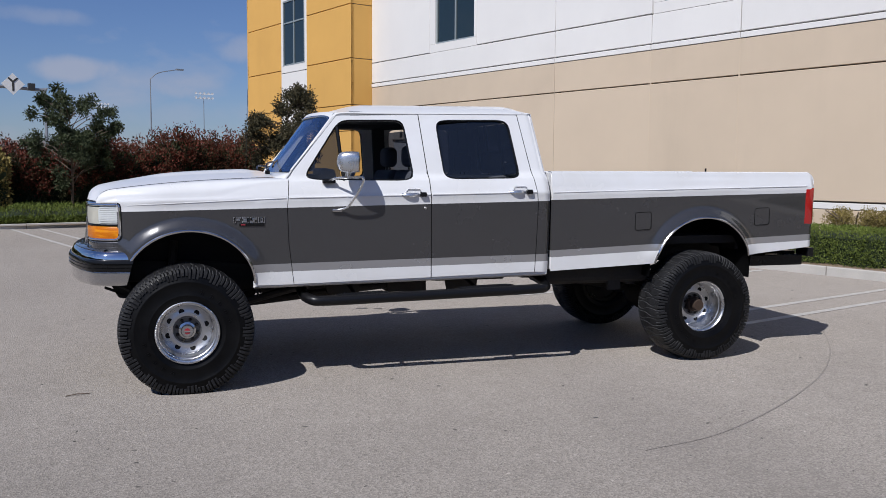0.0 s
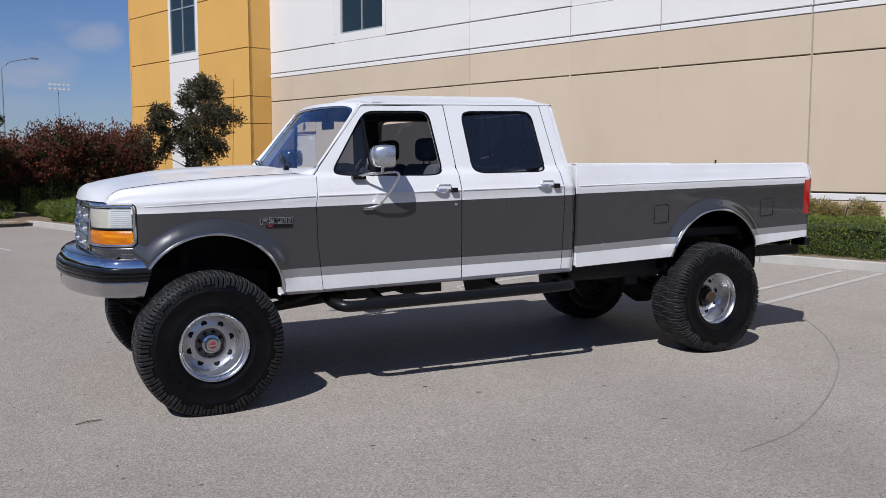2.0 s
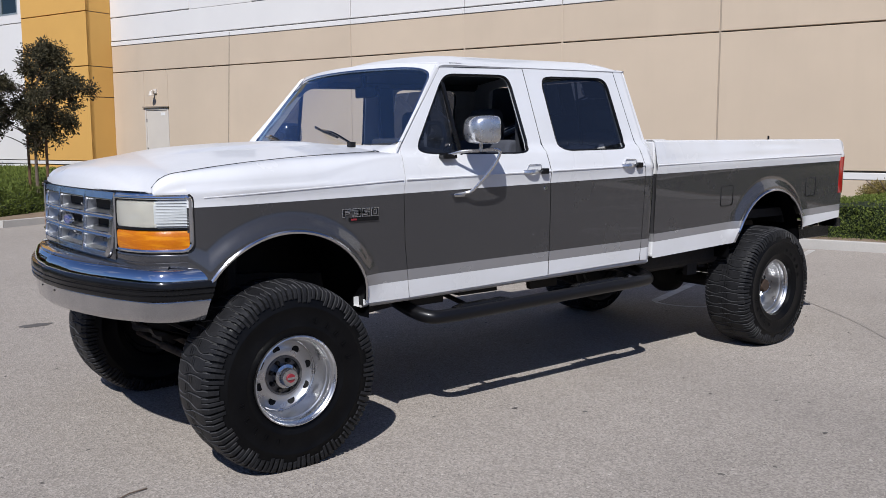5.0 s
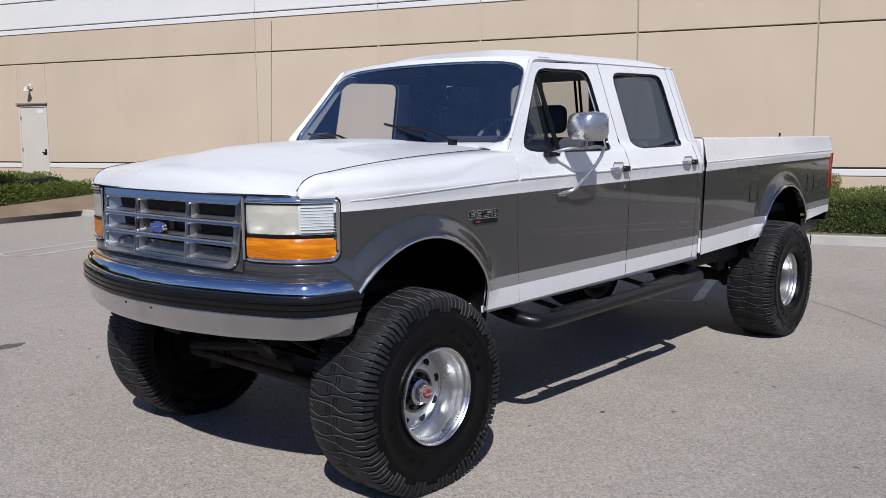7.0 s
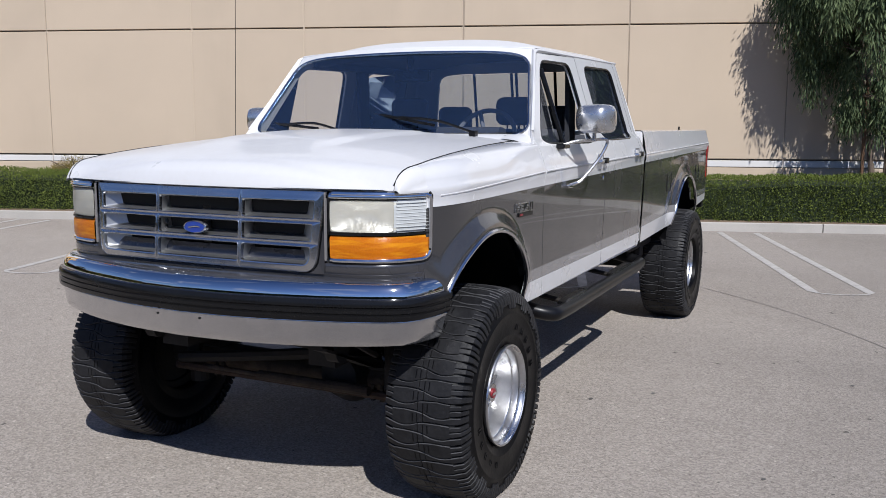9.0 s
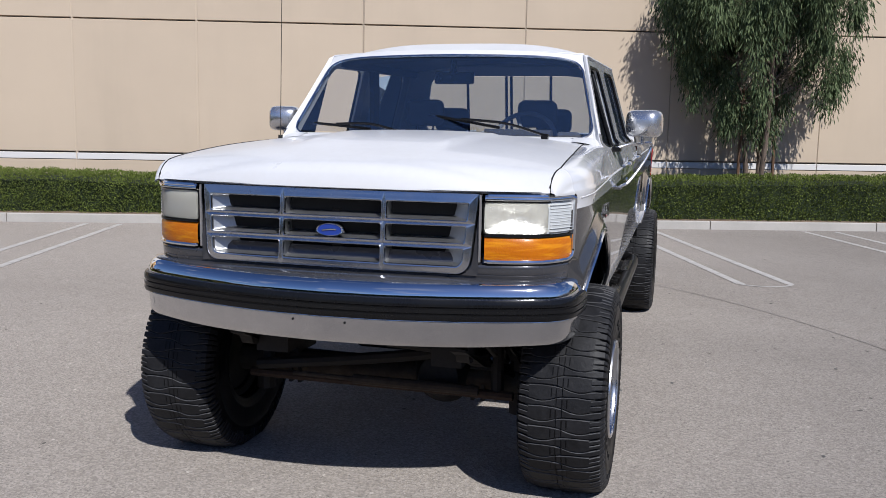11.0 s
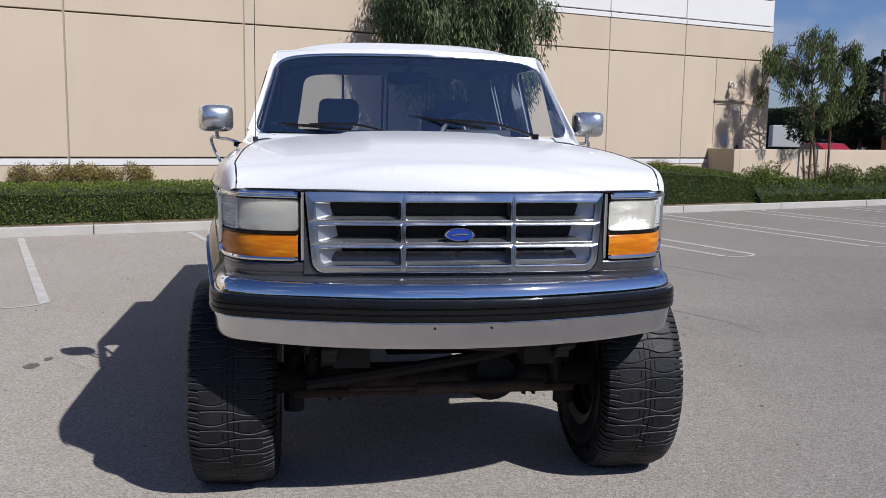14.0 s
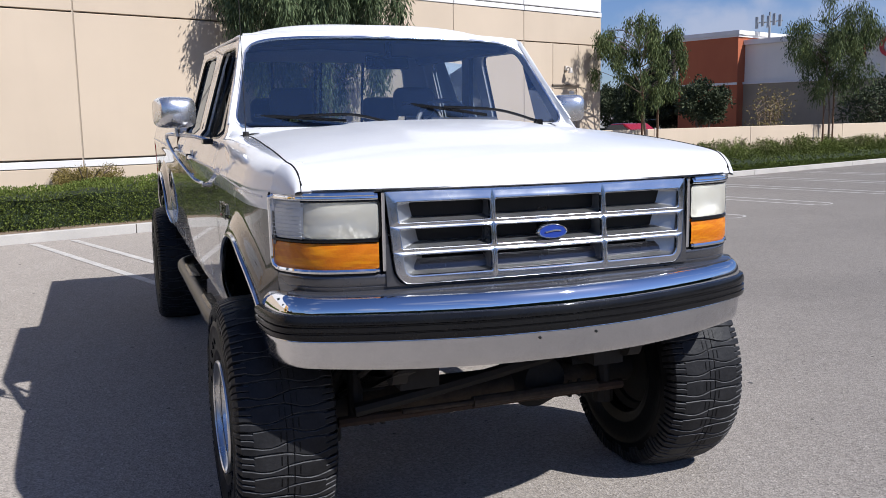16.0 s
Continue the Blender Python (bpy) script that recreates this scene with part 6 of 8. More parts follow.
def build_bed():
    bm = bmesh.new()
    box(bm, 2.97, 3.92, CY - 0.90, CY + 0.90, 1.10, 1.14)
    box(bm, 3.92, 4.92, CY - 0.545, CY + 0.545, 1.10, 1.14)
    box(bm, 4.92, 5.56, CY - 0.90, CY + 0.90, 1.10, 1.14)
    part("bed_floor", bm, WHITE, truck)
    for sgn in (-1, 1):
        bm = bmesh.new()
        arc = [Vector((4.42 + 0.520 * math.cos(radians(t)), 0.78 + 0.515 * math.sin(radians(t)))) for t in range(138, 41, -8)]
        prism(bm, [(4.94, 1.12), (4.86, 1.34), (3.98, 1.34), (3.90, 1.12)] + arc, CY + sgn * 0.53, CY + sgn * 0.90)
        part("wheel_tub", bm, WHITE, truck, "white wheel tub in the bed")
        bm = bmesh.new()
        prism(bm, [(4.96, 1.08), (4.87, 1.335), (3.97, 1.335), (3.88, 1.08)], CY + sgn * 0.550, CY + sgn * 0.558)
        part("wheel_well_side", bm, RUBBER, truck)
    bm = bmesh.new()
    box(bm, 2.955, 3.00, CY - 0.985, CY + 0.985, 0.83, 1.655)
    bevelled(part("bed_front", bm, BED_PAINT, truck, smooth=None), 0.01)
    bm = bmesh.new()
    box(bm, 5.53, 5.60, CY - 0.86, CY + 0.86, 0.95, 1.660)
    bevelled(part("tailgate", bm, BED_PAINT, truck, smooth=None), 0.015)
    bm = bmesh.new()
    tube(bm, [(4.47, CY - 0.94, 1.66), (4.47, CY - 0.94, 1.695)], 0.008, 8)
    part("stake_pin", bm, BLACK, truck)
    bm = bmesh.new()
    box(bm, 5.46, 5.58, CY - 0.80, CY + 0.80, 0.86, 0.925)
    box(bm, 5.58, 5.65, CY - 0.97, CY - 0.80, 0.885, 0.965), box(bm, 5.58, 5.65, CY + 0.80, CY + 0.97, 0.885, 0.965)
    box(bm, 5.0, 5.58, CY - 0.90, CY - 0.78, 0.80, 0.90), box(bm, 5.0, 5.58, CY + 0.78, CY + 0.90, 0.80, 0.90)
    bevelled(part("rear_step", bm, BLACK, truck, "black rear step irons", smooth=None), 0.008)


def tyre_profile():
    half = [(0.236, 0.150), (0.243, 0.178), (0.262, 0.190), (0.276, 0.193), (0.280, 0.1965), (0.286, 0.1965), (0.290, 0.194), (0.335, 0.2005), (0.362, 0.2005), (0.366, 0.2035), (0.372, 0.2035), (0.376, 0.200), (0.405, 0.195), (0.437, 0.180), (0.449, 0.155), (0.453, 0.08)]
    return [(r, -h) for r, h in half] + [(0.454, 0.0)] + half[::-1]


BROAD = ([-0.011, 0.02, 0.05, 0.085, 0.12, 0.15, 0.18, 0.21], [0.20, 0.27, 0.335, 0.365, 0.33, 0.27, 0.20, 0.17])
NARROW = ([0.015, 0.03, 0.06, 0.09, 0.12, 0.15, 0.18, 0.21], [0.19, 0.16, 0.10, 0.085, 0.12, 0.16, 0.15, 0.13])


def build_wheel(name, centre, sgn, front):
    """Mud tyre on a polished rim; +h is the outer side."""
    cx, cy, cz = centre
    out = 0.037 if front else -0.010
    place = lambda r, h, a: (cx + 0.941 * r * math.cos(a), cy + sgn * (h + out), cz + 0.941 * r * math.sin(a))

    def big_place(r, h, a):
        r = 0.222 + (r - 0.236) * (1.158 if front else 1.128)
        return (cx + r * math.cos(a), cy + sgn * h * 0.95, max(cz + r * math.sin(a), 0.004))

    bm = bmesh.new()
    rows = [[big_place(r, h, 2 * math.pi * k / 72) for r, h in tyre_profile()] for k in range(72)]
    grid(bm, rows, close_u=True)
    wheel = part(name, bm, RUBBER, truck, "wide black mud tyre on a polished rim", 40)
    # tread: broad curved lugs and narrow bars in turn, from the middle over the shoulder, the two halves staggered
    bm = bmesh.new()
    g = random.Random(5)
    count = 34
    pitch = 2 * math.pi / count
    stations = ((0.022, 0.4700, 0.02), (0.050, 0.4700, 0.06), (0.080, 0.4695, 0.08), (0.110, 0.4680, 0.08), (0.140, 0.4645, 0.05), (0.165, 0.4580, 0.02), (0.186, 0.4510, 0.00), (0.1995, 0.4300, -0.02), (0.2030, 0.4080, -0.02), (0.2035, 0.3900, -0.02))

    def lug(row, mid0, wide, ribs):
        secs = []
        for h, r, bend in ribs:
            half = wide(h) * pitch * (1 + 0.03 * g.uniform(-1, 1))
            mid = mid0 + bend * pitch
            side_on = h > 0.19
            sink = [(r - (0.006 if side_on else 0.019), h - (0.020 if side_on else 0.0)), (r - 0.0035, h - (0.003 if side_on else 0.0)), (r, h)]
            deep, lip, crown = [(q, row * w) for q, w in sink]
            cut = 0.0026 / 0.48
            secs.append([bm.verts.new(big_place(*deep, mid - half * 1.03)), bm.verts.new(big_place(*lip, mid - half)), bm.verts.new(big_place(*crown, mid - half + cut)), bm.verts.new(big_place(*crown, mid + half - cut)), bm.verts.new(big_place(*lip, mid + half)), bm.verts.new(big_place(*deep, mid + half * 1.03))])
        for n, (a, b) in enumerate(zip(secs, secs[1:])):
            for q in range(5):
                bm.faces.new((a[q], a[q + 1], b[q + 1], b[q])).material_index = int(q in (1, 3) and ribs[n][0] < 0.17)
        bm.faces.new(secs[0]), bm.faces.new(secs[-1][::-1])

    for row in (-1, 1):
        for k in range(count):
            a0 = pitch * (k + (0.5 if row > 0 else 0.0)) + g.uniform(-0.01, 0.01) * pitch
            lug(row, a0 - 0.14 * pitch, lambda h: float(np.interp(h, BROAD[0], BROAD[1])), ((-0.011, 0.4695, 0.0), *stations[:5]))
            for off, last in ((-0.265, 10 - k % 2), (0.0, 9 + k % 2)):
                lug(row, a0 + off * pitch, lambda h: 0.098 + 0.02 * g.random(), stations[4:last])
            lug(row, a0 + 0.355 * pitch, lambda h: float(np.interp(h, NARROW[0], NARROW[1])), ((0.015, 0.4695, 0.0), *stations[: 9 + k % 2]))
    # grooves packed with pale dust
    dusty = bmesh.new()
    grid(dusty, [[big_place(r, h, 2 * math.pi * k / 96) for r, h in ((0.4495, -0.158), (0.4575, -0.14), (0.4615, -0.08), (0.4625, 0.0), (0.4615, 0.08), (0.4575, 0.14), (0.4495, 0.158))] for k in range(96)], close_u=True)
    part("groove_floor", dusty, TYREDUST, wheel, "dusty grey groove floor")
    part("tread", bm, [TREADMAT, TREADEDGE], wheel, "curved black mud tread", smooth=18)
    # dark strips proud of the broad lugs stand for shaded short cuts
    bm = bmesh.new()
    for row in (-1, 1):
        for k in range(count):
            a0 = pitch * (k + (0.5 if row > 0 else 0.0)) - 0.16 * pitch
            for h in (0.014, 0.036):
                vs = [bm.verts.new(big_place(r, row * (h + e * 0.0022), a0 + (0.05 + d * 0.20) * pitch)) for r in (0.464, 0.4708) for e in (-1, 1) for d in (-1, 1)]
                for f in ((4, 5, 7, 6), (0, 4, 6, 2), (1, 3, 7, 5), (0, 1, 5, 4), (2, 6, 7, 3)):
                    bm.faces.new([vs[i] for i in f])
    tagged(part("tread_cut_shade", bm, RUBBER, wheel, smooth=None), kind="stuff")
    # raised maker's ring and moulded bars on the wall
    bm = bmesh.new()
    for k in range(26):
        if k % 13 in (1, 2, 3, 4, 5):
            a = 2 * math.pi * k / 52 * 2
            for d in (-0.028, 0.02):
                vs = [bm.verts.new(big_place(r, h, a + d + e)) for r in (0.305, 0.328) for h in (0.194, 0.2018) for e in (0, 0.022)]
                for f in ((4, 5, 7, 6), (0, 4, 6, 2), (1, 3, 7, 5), (0, 1, 5, 4), (2, 6, 7, 3)):
                    bm.faces.new([vs[i] for i in f])
    tagged(part("sidewall_mark", bm, RUBBER, wheel), kind="stuff")
    # rim
    dish = -0.012 if front else -0.035
    bm = bmesh.new()
    prof = [(0.234, -0.15), (0.236, -0.155), (0.205, -0.14), (0.200, dish + 0.01)]
    rows = [[place(r, h, 2 * math.pi * k / 64) for r, h in prof] for k in range(64)]
    grid(bm, rows, close_u=True)
    part("rim_barrel", bm, DARKMETAL, wheel, "dark inner barrel", 40)
    bm = bmesh.new()
    prof = [(0.200, dish + 0.005), (0.205, dish + 0.03), (0.213, 0.085), (0.2155, 0.092), (0.2205, 0.095), (0.223, 0.118), (0.226, 0.124), (0.236, 0.127), (0.2405, 0.131), (0.2445, 0.136), (0.2475, 0.148), (0.2455, 0.155), (0.240, 0.157), (0.236, 0.152)]
    rows = [[place(r, h, 2 * math.pi * k / 64) for r, h in prof] for k in range(64)]
    grid(bm, rows, close_u=True)
    rim = part("rim", bm, ALLOY, wheel, "polished aluminium rim", 24)
    bm = bmesh.new()
    prof = [(0.207, dish + 0.012), (0.195, dish + 0.004), (0.165, dish + 0.016), (0.125, dish + 0.026), (0.108, dish + 0.022), (0.104, dish + 0.010), (0.060, dish + 0.010), (0.0, dish + 0.010)]
    rows = [[place(r, h, 2 * math.pi * k / 64) for r, h in prof] for k in range(64)]
    grid(bm, rows, close_u=True)
    part("rim_face", bm, ALLOY, rim, "polished wheel face", 40)
    bm = bmesh.new()
    rows = [[place(r, h, 2 * math.pi * k / 48) for r, h in ((0.1125, dish + 0.010), (0.110, dish + 0.0275), (0.098, dish + 0.0275), (0.094, dish + 0.014), (0.06, dish + 0.014))] for k in range(48)]
    grid(bm, rows, close_u=True)
    part("hub_flange", bm, HUBDARK, rim, "dark hub flange", 40)
    for k in range(8):
        a = 2 * math.pi * (k + 0.35) / 8
        # flat black disc on the solid wheel face, painted as a shaded hole
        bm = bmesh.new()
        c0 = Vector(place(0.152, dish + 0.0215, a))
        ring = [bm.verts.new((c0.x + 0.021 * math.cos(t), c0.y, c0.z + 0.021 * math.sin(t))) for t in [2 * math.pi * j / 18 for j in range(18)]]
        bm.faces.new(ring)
        part("hand_hole_shade", bm, SHADEBLACK, rim)
        bm = bmesh.new()
        c1 = Vector(place(0.083, dish + 0.01, a + 0.2))
        turned(bm, [(0.0, 0.03), (0.009, 0.03), (0.012, 0.02), (0.013, 0.0)], 8, "y")
        for v in bm.verts:
            v.co = Vector((c1.x + v.co.x, c1.y + sgn * v.co.y, c1.z + v.co.z))
        part("wheel_nut", bm, DARKMETAL, rim)
    bm = bmesh.new()
    long = 0.095 if front else 0.125
    prof = [(0.066, dish), (0.066, dish + 0.05), (0.050, dish + 0.055), (0.049, dish + long - 0.01), (0.044, dish + long), (0.0, dish + long)] if front else [(0.072, dish), (0.070, dish + 0.06), (0.058, dish + 0.066), (0.056, dish + long - 0.012), (0.048, dish + long), (0.0, dish + long)]
    rows = [[place(r, h, 2 * math.pi * k / 32) for r, h in prof] for k in range(32)]
    grid(bm, rows, close_u=True)
    part("hub", bm, DULLCHROME if front else RUST, rim, "free-wheel hub" if front else "rusty axle hub", 40)
    if front:
        bm = bmesh.new()
        rows = [[place(r, h, 2 * math.pi * k / 24) for r, h in ((0.024, dish + long), (0.024, dish + long + 0.006), (0.0, dish + long + 0.007))] for k in range(24)]
        grid(bm, rows, close_u=True)
        part("hub_cap", bm, REDINK, rim, "red hub centre")
        bm = bmesh.new()
        vs = [place(0.0, dish + long + 0.009, 0)]
        p = Vector(vs[0])
        box(bm, p.x - 0.022, p.x + 0.022, p.y - 0.001, p.y + 0.001, p.z - 0.006, p.z + 0.006)
        part("hub_bar", bm, CHROME, rim, "pale bar on the hub")
    # inner face
    bm = bmesh.new()
    rows = [[place(r, h, 2 * math.pi * k / 32) for r, h in ((0.20, -0.12), (0.16, -0.11), (0.0, -0.11))] for k in range(32)]
    grid(bm, rows, close_u=True)
    part("brake_drum", bm, DARKMETAL, wheel)


def build_chassis():
    for sgn in (-1, 1):
        bm = bmesh.new()
        rows = []
        for x, z in ((-0.60, 0.86), (-0.35, 0.86), (0.2, 0.84), (0.7, 0.78), (3.4, 0.80), (4.0, 0.92), (4.8, 0.92), (5.5, 0.90)):
            rows.append([(x, CY + sgn * y, z + dz) for y, dz in ((0.40, -0.08), (0.47, -0.08), (0.47, 0.08), (0.40, 0.08))])
        vv = grid(bm, rows, close_v=True)
        bm.faces.new(vv[0]), bm.faces.new(vv[-1][::-1])
        part("frame_rail", bm, DARKMETAL, truck)
        # springs
        for cx, z, h in ((0.02, 0.60, 0.62), (4.40, 0.60, 0.68)):
            bm = bmesh.new()
            for k in range(5):
                L = h * (1 - 0.13 * k)
                ps = [(cx + L * t, CY + sgn * 0.52, z - 0.016 * k + 0.14 * t * t * (L / h)) for t in [-1 + 0.2 * i for i in range(11)]]
                rows = [[(x, y - 0.035, zz - 0.006), (x, y + 0.035, zz - 0.006), (x, y + 0.035, zz + 0.006), (x, y - 0.035, zz + 0.006)] for x, y, zz in ps]
                vv = grid(bm, rows, close_v=True)
                bm.faces.new(vv[0]), bm.faces.new(vv[-1][::-1])
            for dx in (-0.06, 0.06):
                tube(bm, [(cx + dx, CY + sgn * 0.52, z + 0.05), (cx + dx, CY + sgn * 0.52, z - 0.20)], 0.009, 6)
            part("leaf_spring", bm, DARKMETAL, truck, "dark leaf spring pack")
            bm = bmesh.new()
            tube(bm, [(cx - 0.16, CY + sgn * 0.60, 0.42), (cx - 0.10, CY + sgn * 0.58, 1.10)], [0.032, 0.032], 10)
            tube(bm, [(cx - 0.16, CY + sgn * 0.60, 0.40), (cx - 0.155, CY + sgn * 0.598, 0.62)], 0.022, 10)
            part("shock_absorber", bm, DARKMETAL, truck, "shock absorber")
        # radius arm seen behind the front wheel
        bm = bmesh.new()
        tube(bm, [(0.10, CY + sgn * 0.56, 0.50), (0.45, CY + sgn * 0.60, 0.60), (1.05, CY + sgn * 0.58, 0.74)], [0.035, 0.032, 0.028], 8)
        part("radius_arm", bm, DARKMETAL, truck)
        bm = bmesh.new()
        tube(bm, [(-0.55, CY + sgn * 0.60, 0.80), (-0.30, CY + sgn * 0.62, 0.66)], 0.016, 6)
        part("bumper_brace", bm, DARKMETAL, truck)
    # front axle
    bm = bmesh.new()
    tube(bm, smoothed([(0.0, CY - 0.74, 0.46), (0.0, CY - 0.45, 0.458), (0.0, CY - 0.1, 0.456), (0.0, CY + 0.3, 0.458), (0.0, CY + 0.74, 0.46)], 5), [0.066] * 21, 12)
    front_axle = part("front_axle", bm, DUSTY, truck, "dusty brown front axle")
    bm = bmesh.new()
    turned(bm, [(0.0, -0.17), (0.10, -0.14), (0.155, -0.04), (0.155, 0.04), (0.10, 0.13), (0.05, 0.2), (0.0, 0.2)], 24, "x", (0.02, CY - 0.30, 0.475))
    part("differential", bm, DARKMETAL, front_axle, "round differential housing")
    for sgn in (-1, 1):
        bm = bmesh.new()
        tube(bm, [(0, CY + sgn * 0.68, 0.30), (0, CY + sgn * 0.68, 0.62)], 0.05, 10)
        tube(bm, [(0, CY + sgn * 0.60, 0.46), (0, CY + sgn * 0.80, 0.46)], 0.075, 12)
        tube(bm, smoothed([(-0.02, CY + sgn * 0.66, 0.58), (-0.06, CY + sgn * 0.62, 0.66), (-0.10, CY + sgn * 0.55, 0.66)], 4), 0.03, 8)
        part("steering_knuckle", bm, DARKMETAL, front_axle)
        bm = bmesh.new()
        for dy in (0, 0.05):
            box(bm, -0.07, -0.03, CY + sgn * (0.46 + dy) - 0.008, CY + sgn * (0.46 + dy) + 0.008, 0.36, 0.44)
        part("u_bolt", bm, DARKMETAL, front_axle)
    bm = bmesh.new()
    tube(bm, smoothed([(-0.20, CY + 0.62, 0.48), (-0.20, CY + 0.2, 0.535), (-0.18, CY - 0.25, 0.60), (-0.16, CY - 0.48, 0.66)], 5), 0.029, 8)
    part("drag_link", bm, DARKMETAL, truck, "greasy drag link")
    bm = bmesh.new()
    tube(bm, [(-0.16, CY + 0.68, 0.425), (-0.16, CY - 0.68, 0.425)], 0.023, 8)
    part("track_rod", bm, RUST, truck, "rust-brown track rod")
    bm = bmesh.new()
    tube(bm, [(-0.30, CY - 0.40, 0.66), (-0.30, CY + 0.44, 0.70)], 0.022, 8)
    box(bm, -0.50, -0.42, CY - 0.46, CY + 0.46, 0.76, 0.86)
    box(bm, -0.45, -0.10, CY + 0.34, CY + 0.50, 0.62, 0.76), box(bm, -0.45, -0.10, CY - 0.50, CY - 0.36, 0.62, 0.76)
    part("front_crossmember", bm, DARKMETAL, truck)
    bm = bmesh.new()
    prism(bm, rounded([(0.02, 0.62), (0.14, 0.52), (0.52, 0.52), (0.62, 0.66), (0.62, 0.72), (0.02, 0.72)], 0.03, 3), CY - 0.20, CY + 0.22)
    bevelled(part("oil_pan", bm, DARKMETAL, truck, "greasy oil pan", smooth=None), 0.02)
    for sgn in (-1, 1):
        bm = bmesh.new()
        prism(bm, rounded([(-0.58, 0.82), (-0.50, 0.66), (-0.44, 0.65), (-0.40, 0.72), (-0.44, 0.84)], 0.02, 3), CY + sgn * 0.49, CY + sgn * 0.55)
        part("spring_shackle", bm, DARKMETAL, truck, "greasy spring hanger")
        bm = bmesh.new()
        tube(bm, smoothed([(-0.10, CY + sgn * 0.50, 0.72), (-0.14, CY + sgn * 0.58, 0.58), (-0.06, CY + sgn * 0.66, 0.50)], 5), 0.013, 6)
        tube(bm, smoothed([(-0.05, CY + sgn * 0.48, 0.80), (-0.09, CY + sgn * 0.60, 0.70), (-0.04, CY + sgn * 0.70, 0.56)], 5), 0.009, 6)
        part("brake_hose", bm, BLACK, truck)
        bm = bmesh.new()
        prism(bm, rounded([(-0.10, 0.52), (0.14, 0.52), (0.12, 0.60), (-0.08, 0.60)], 0.015, 3), CY + sgn * 0.455, CY + sgn * 0.585)
        tube(bm, [(0.02, CY + sgn * 0.52, 0.60), (0.02, CY + sgn * 0.52, 0.70)], [0.055, 0.035], 12)
        part("bump_stop", bm, DARKMETAL, truck)
    bm = bmesh.new()
    tube(bm, [(-0.22, CY + 0.10, 0.455), (-0.20, CY - 0.52, 0.45)], 0.024, 10)
    tube(bm, [(-0.22, CY + 0.42, 0.457), (-0.22, CY + 0.10, 0.455)], 0.012, 8)
    part("steering_damper", bm, DUSTY, truck, "dusty steering damper")
    # engine, gearbox, shafts
    bm = bmesh.new()
    box(bm, -0.15, 0.65, CY - 0.28, CY + 0.28, 0.66, 1.35)
    box(bm, -0.50, -0.42, CY - 0.5, CY + 0.5, 0.86, 1.40)
    part("engine", bm, DARKMETAL, truck)
    bm = bmesh.new()
    tube(bm, [(0.65, CY, 0.80), (1.1, CY, 0.76), (1.65, CY, 0.74), (1.9, CY, 0.74)], [0.22, 0.18, 0.13, 0.13], 14)
    box(bm, 1.70, 2.05, CY - 0.34, CY + 0.16, 0.60, 0.86)
    part("gearbox", bm, DARKMETAL, truck)
    bm = bmesh.new()
    tube(bm, [(2.0, CY, 0.72), (3.1, CY, 0.70), (4.25, CY, 0.52)], 0.042, 10)
    tube(bm, [(1.7, CY - 0.28, 0.66), (0.15, CY - 0.30, 0.52)], 0.034, 10)
    part("drive_shaft", bm, DARKMETAL, truck)
    bm = bmesh.new()
    tube(bm, [(4.40, CY - 0.74, 0.46), (4.40, CY + 0.74, 0.46)], 0.055, 12)
    rear_axle = part("rear_axle", bm, DARKMETAL, truck, "greasy rear axle")
    bm = bmesh.new()
    turned(bm, [(0.0, -0.22), (0.09, -0.18), (0.17, -0.05), (0.175, 0.05), (0.12, 0.14), (0.0, 0.17)], 24, "x", (4.42, CY, 0.47))
    part("differential", bm, DARKMETAL, rear_axle, "round differential housing")
    bm = bmesh.new()
    box(bm, 2.95, 4.0, CY - 0.45, CY - 0.85, 0.68, 0.92)
    bevelled(part("fuel_tank", bm, DARKMETAL, truck, "dark fuel tank", smooth=None), 0.06, 3)
    bm = bmesh.new()
    tube(bm, [(0.9, CY + 0.42, 0.68), (2.3, CY + 0.52, 0.66), (2.4, CY + 0.52, 0.66), (3.1, CY + 0.52, 0.66), (3.2, CY + 0.55, 0.70), (3.75, CY + 0.6, 0.74)], [0.032, 0.032, 0.09, 0.09, 0.032, 0.032], 12)
    part("exhaust", bm, RUST, truck, "rusty exhaust and silencer")
    bm = bmesh.new()
    box(bm, 0.62, 2.94, CY - 0.90, CY + 0.90, 0.80, 0.855)
    for x in (1.2, 2.0, 2.8):
        box(bm, x - 0.05, x + 0.05, CY - 0.86, CY + 0.86, 0.755, 0.80)
    part("floor_pan", bm, BLACK, truck)
    bm = bmesh.new()
    box(bm, 3.0, 5.50, CY - 0.86, CY + 0.86, 1.02, 1.09)
    for x in (3.2, 3.7, 4.9, 5.4):
        box(bm, x - 0.04, x + 0.04, CY - 0.86, CY + 0.86, 0.96, 1.02)
    part("bed_underside", bm, DARKMETAL, truck)
    bm = bmesh.new()
    box(bm, 3.58, 3.70, CY - 0.84, CY - 0.80, 0.62, 0.95), box(bm, 3.78, 3.86, CY - 0.80, CY - 0.74, 0.66, 0.95)
    tube(bm, [(3.62, CY - 0.78, 0.63), (3.80, CY - 0.77, 0.80)], 0.016, 6)
    part("spring_hanger", bm, DARKMETAL, truck)


for sgn in (-1, 1):
    build_side(sgn)
    build_mirror(sgn)
build_front()
build_cab()
build_bed()
for name, x, sgn, front in (("front_wheel", 0.0, -1, True), ("front_wheel", 0.0, 1, True), ("rear_wheel", 4.392, -1, False), ("rear_wheel", 4.392, 1, False)):
    build_wheel(name, (x, CY + sgn * 0.942, 0.463 if front else 0.478), sgn, front)
build_chassis()

# ---- planting ----


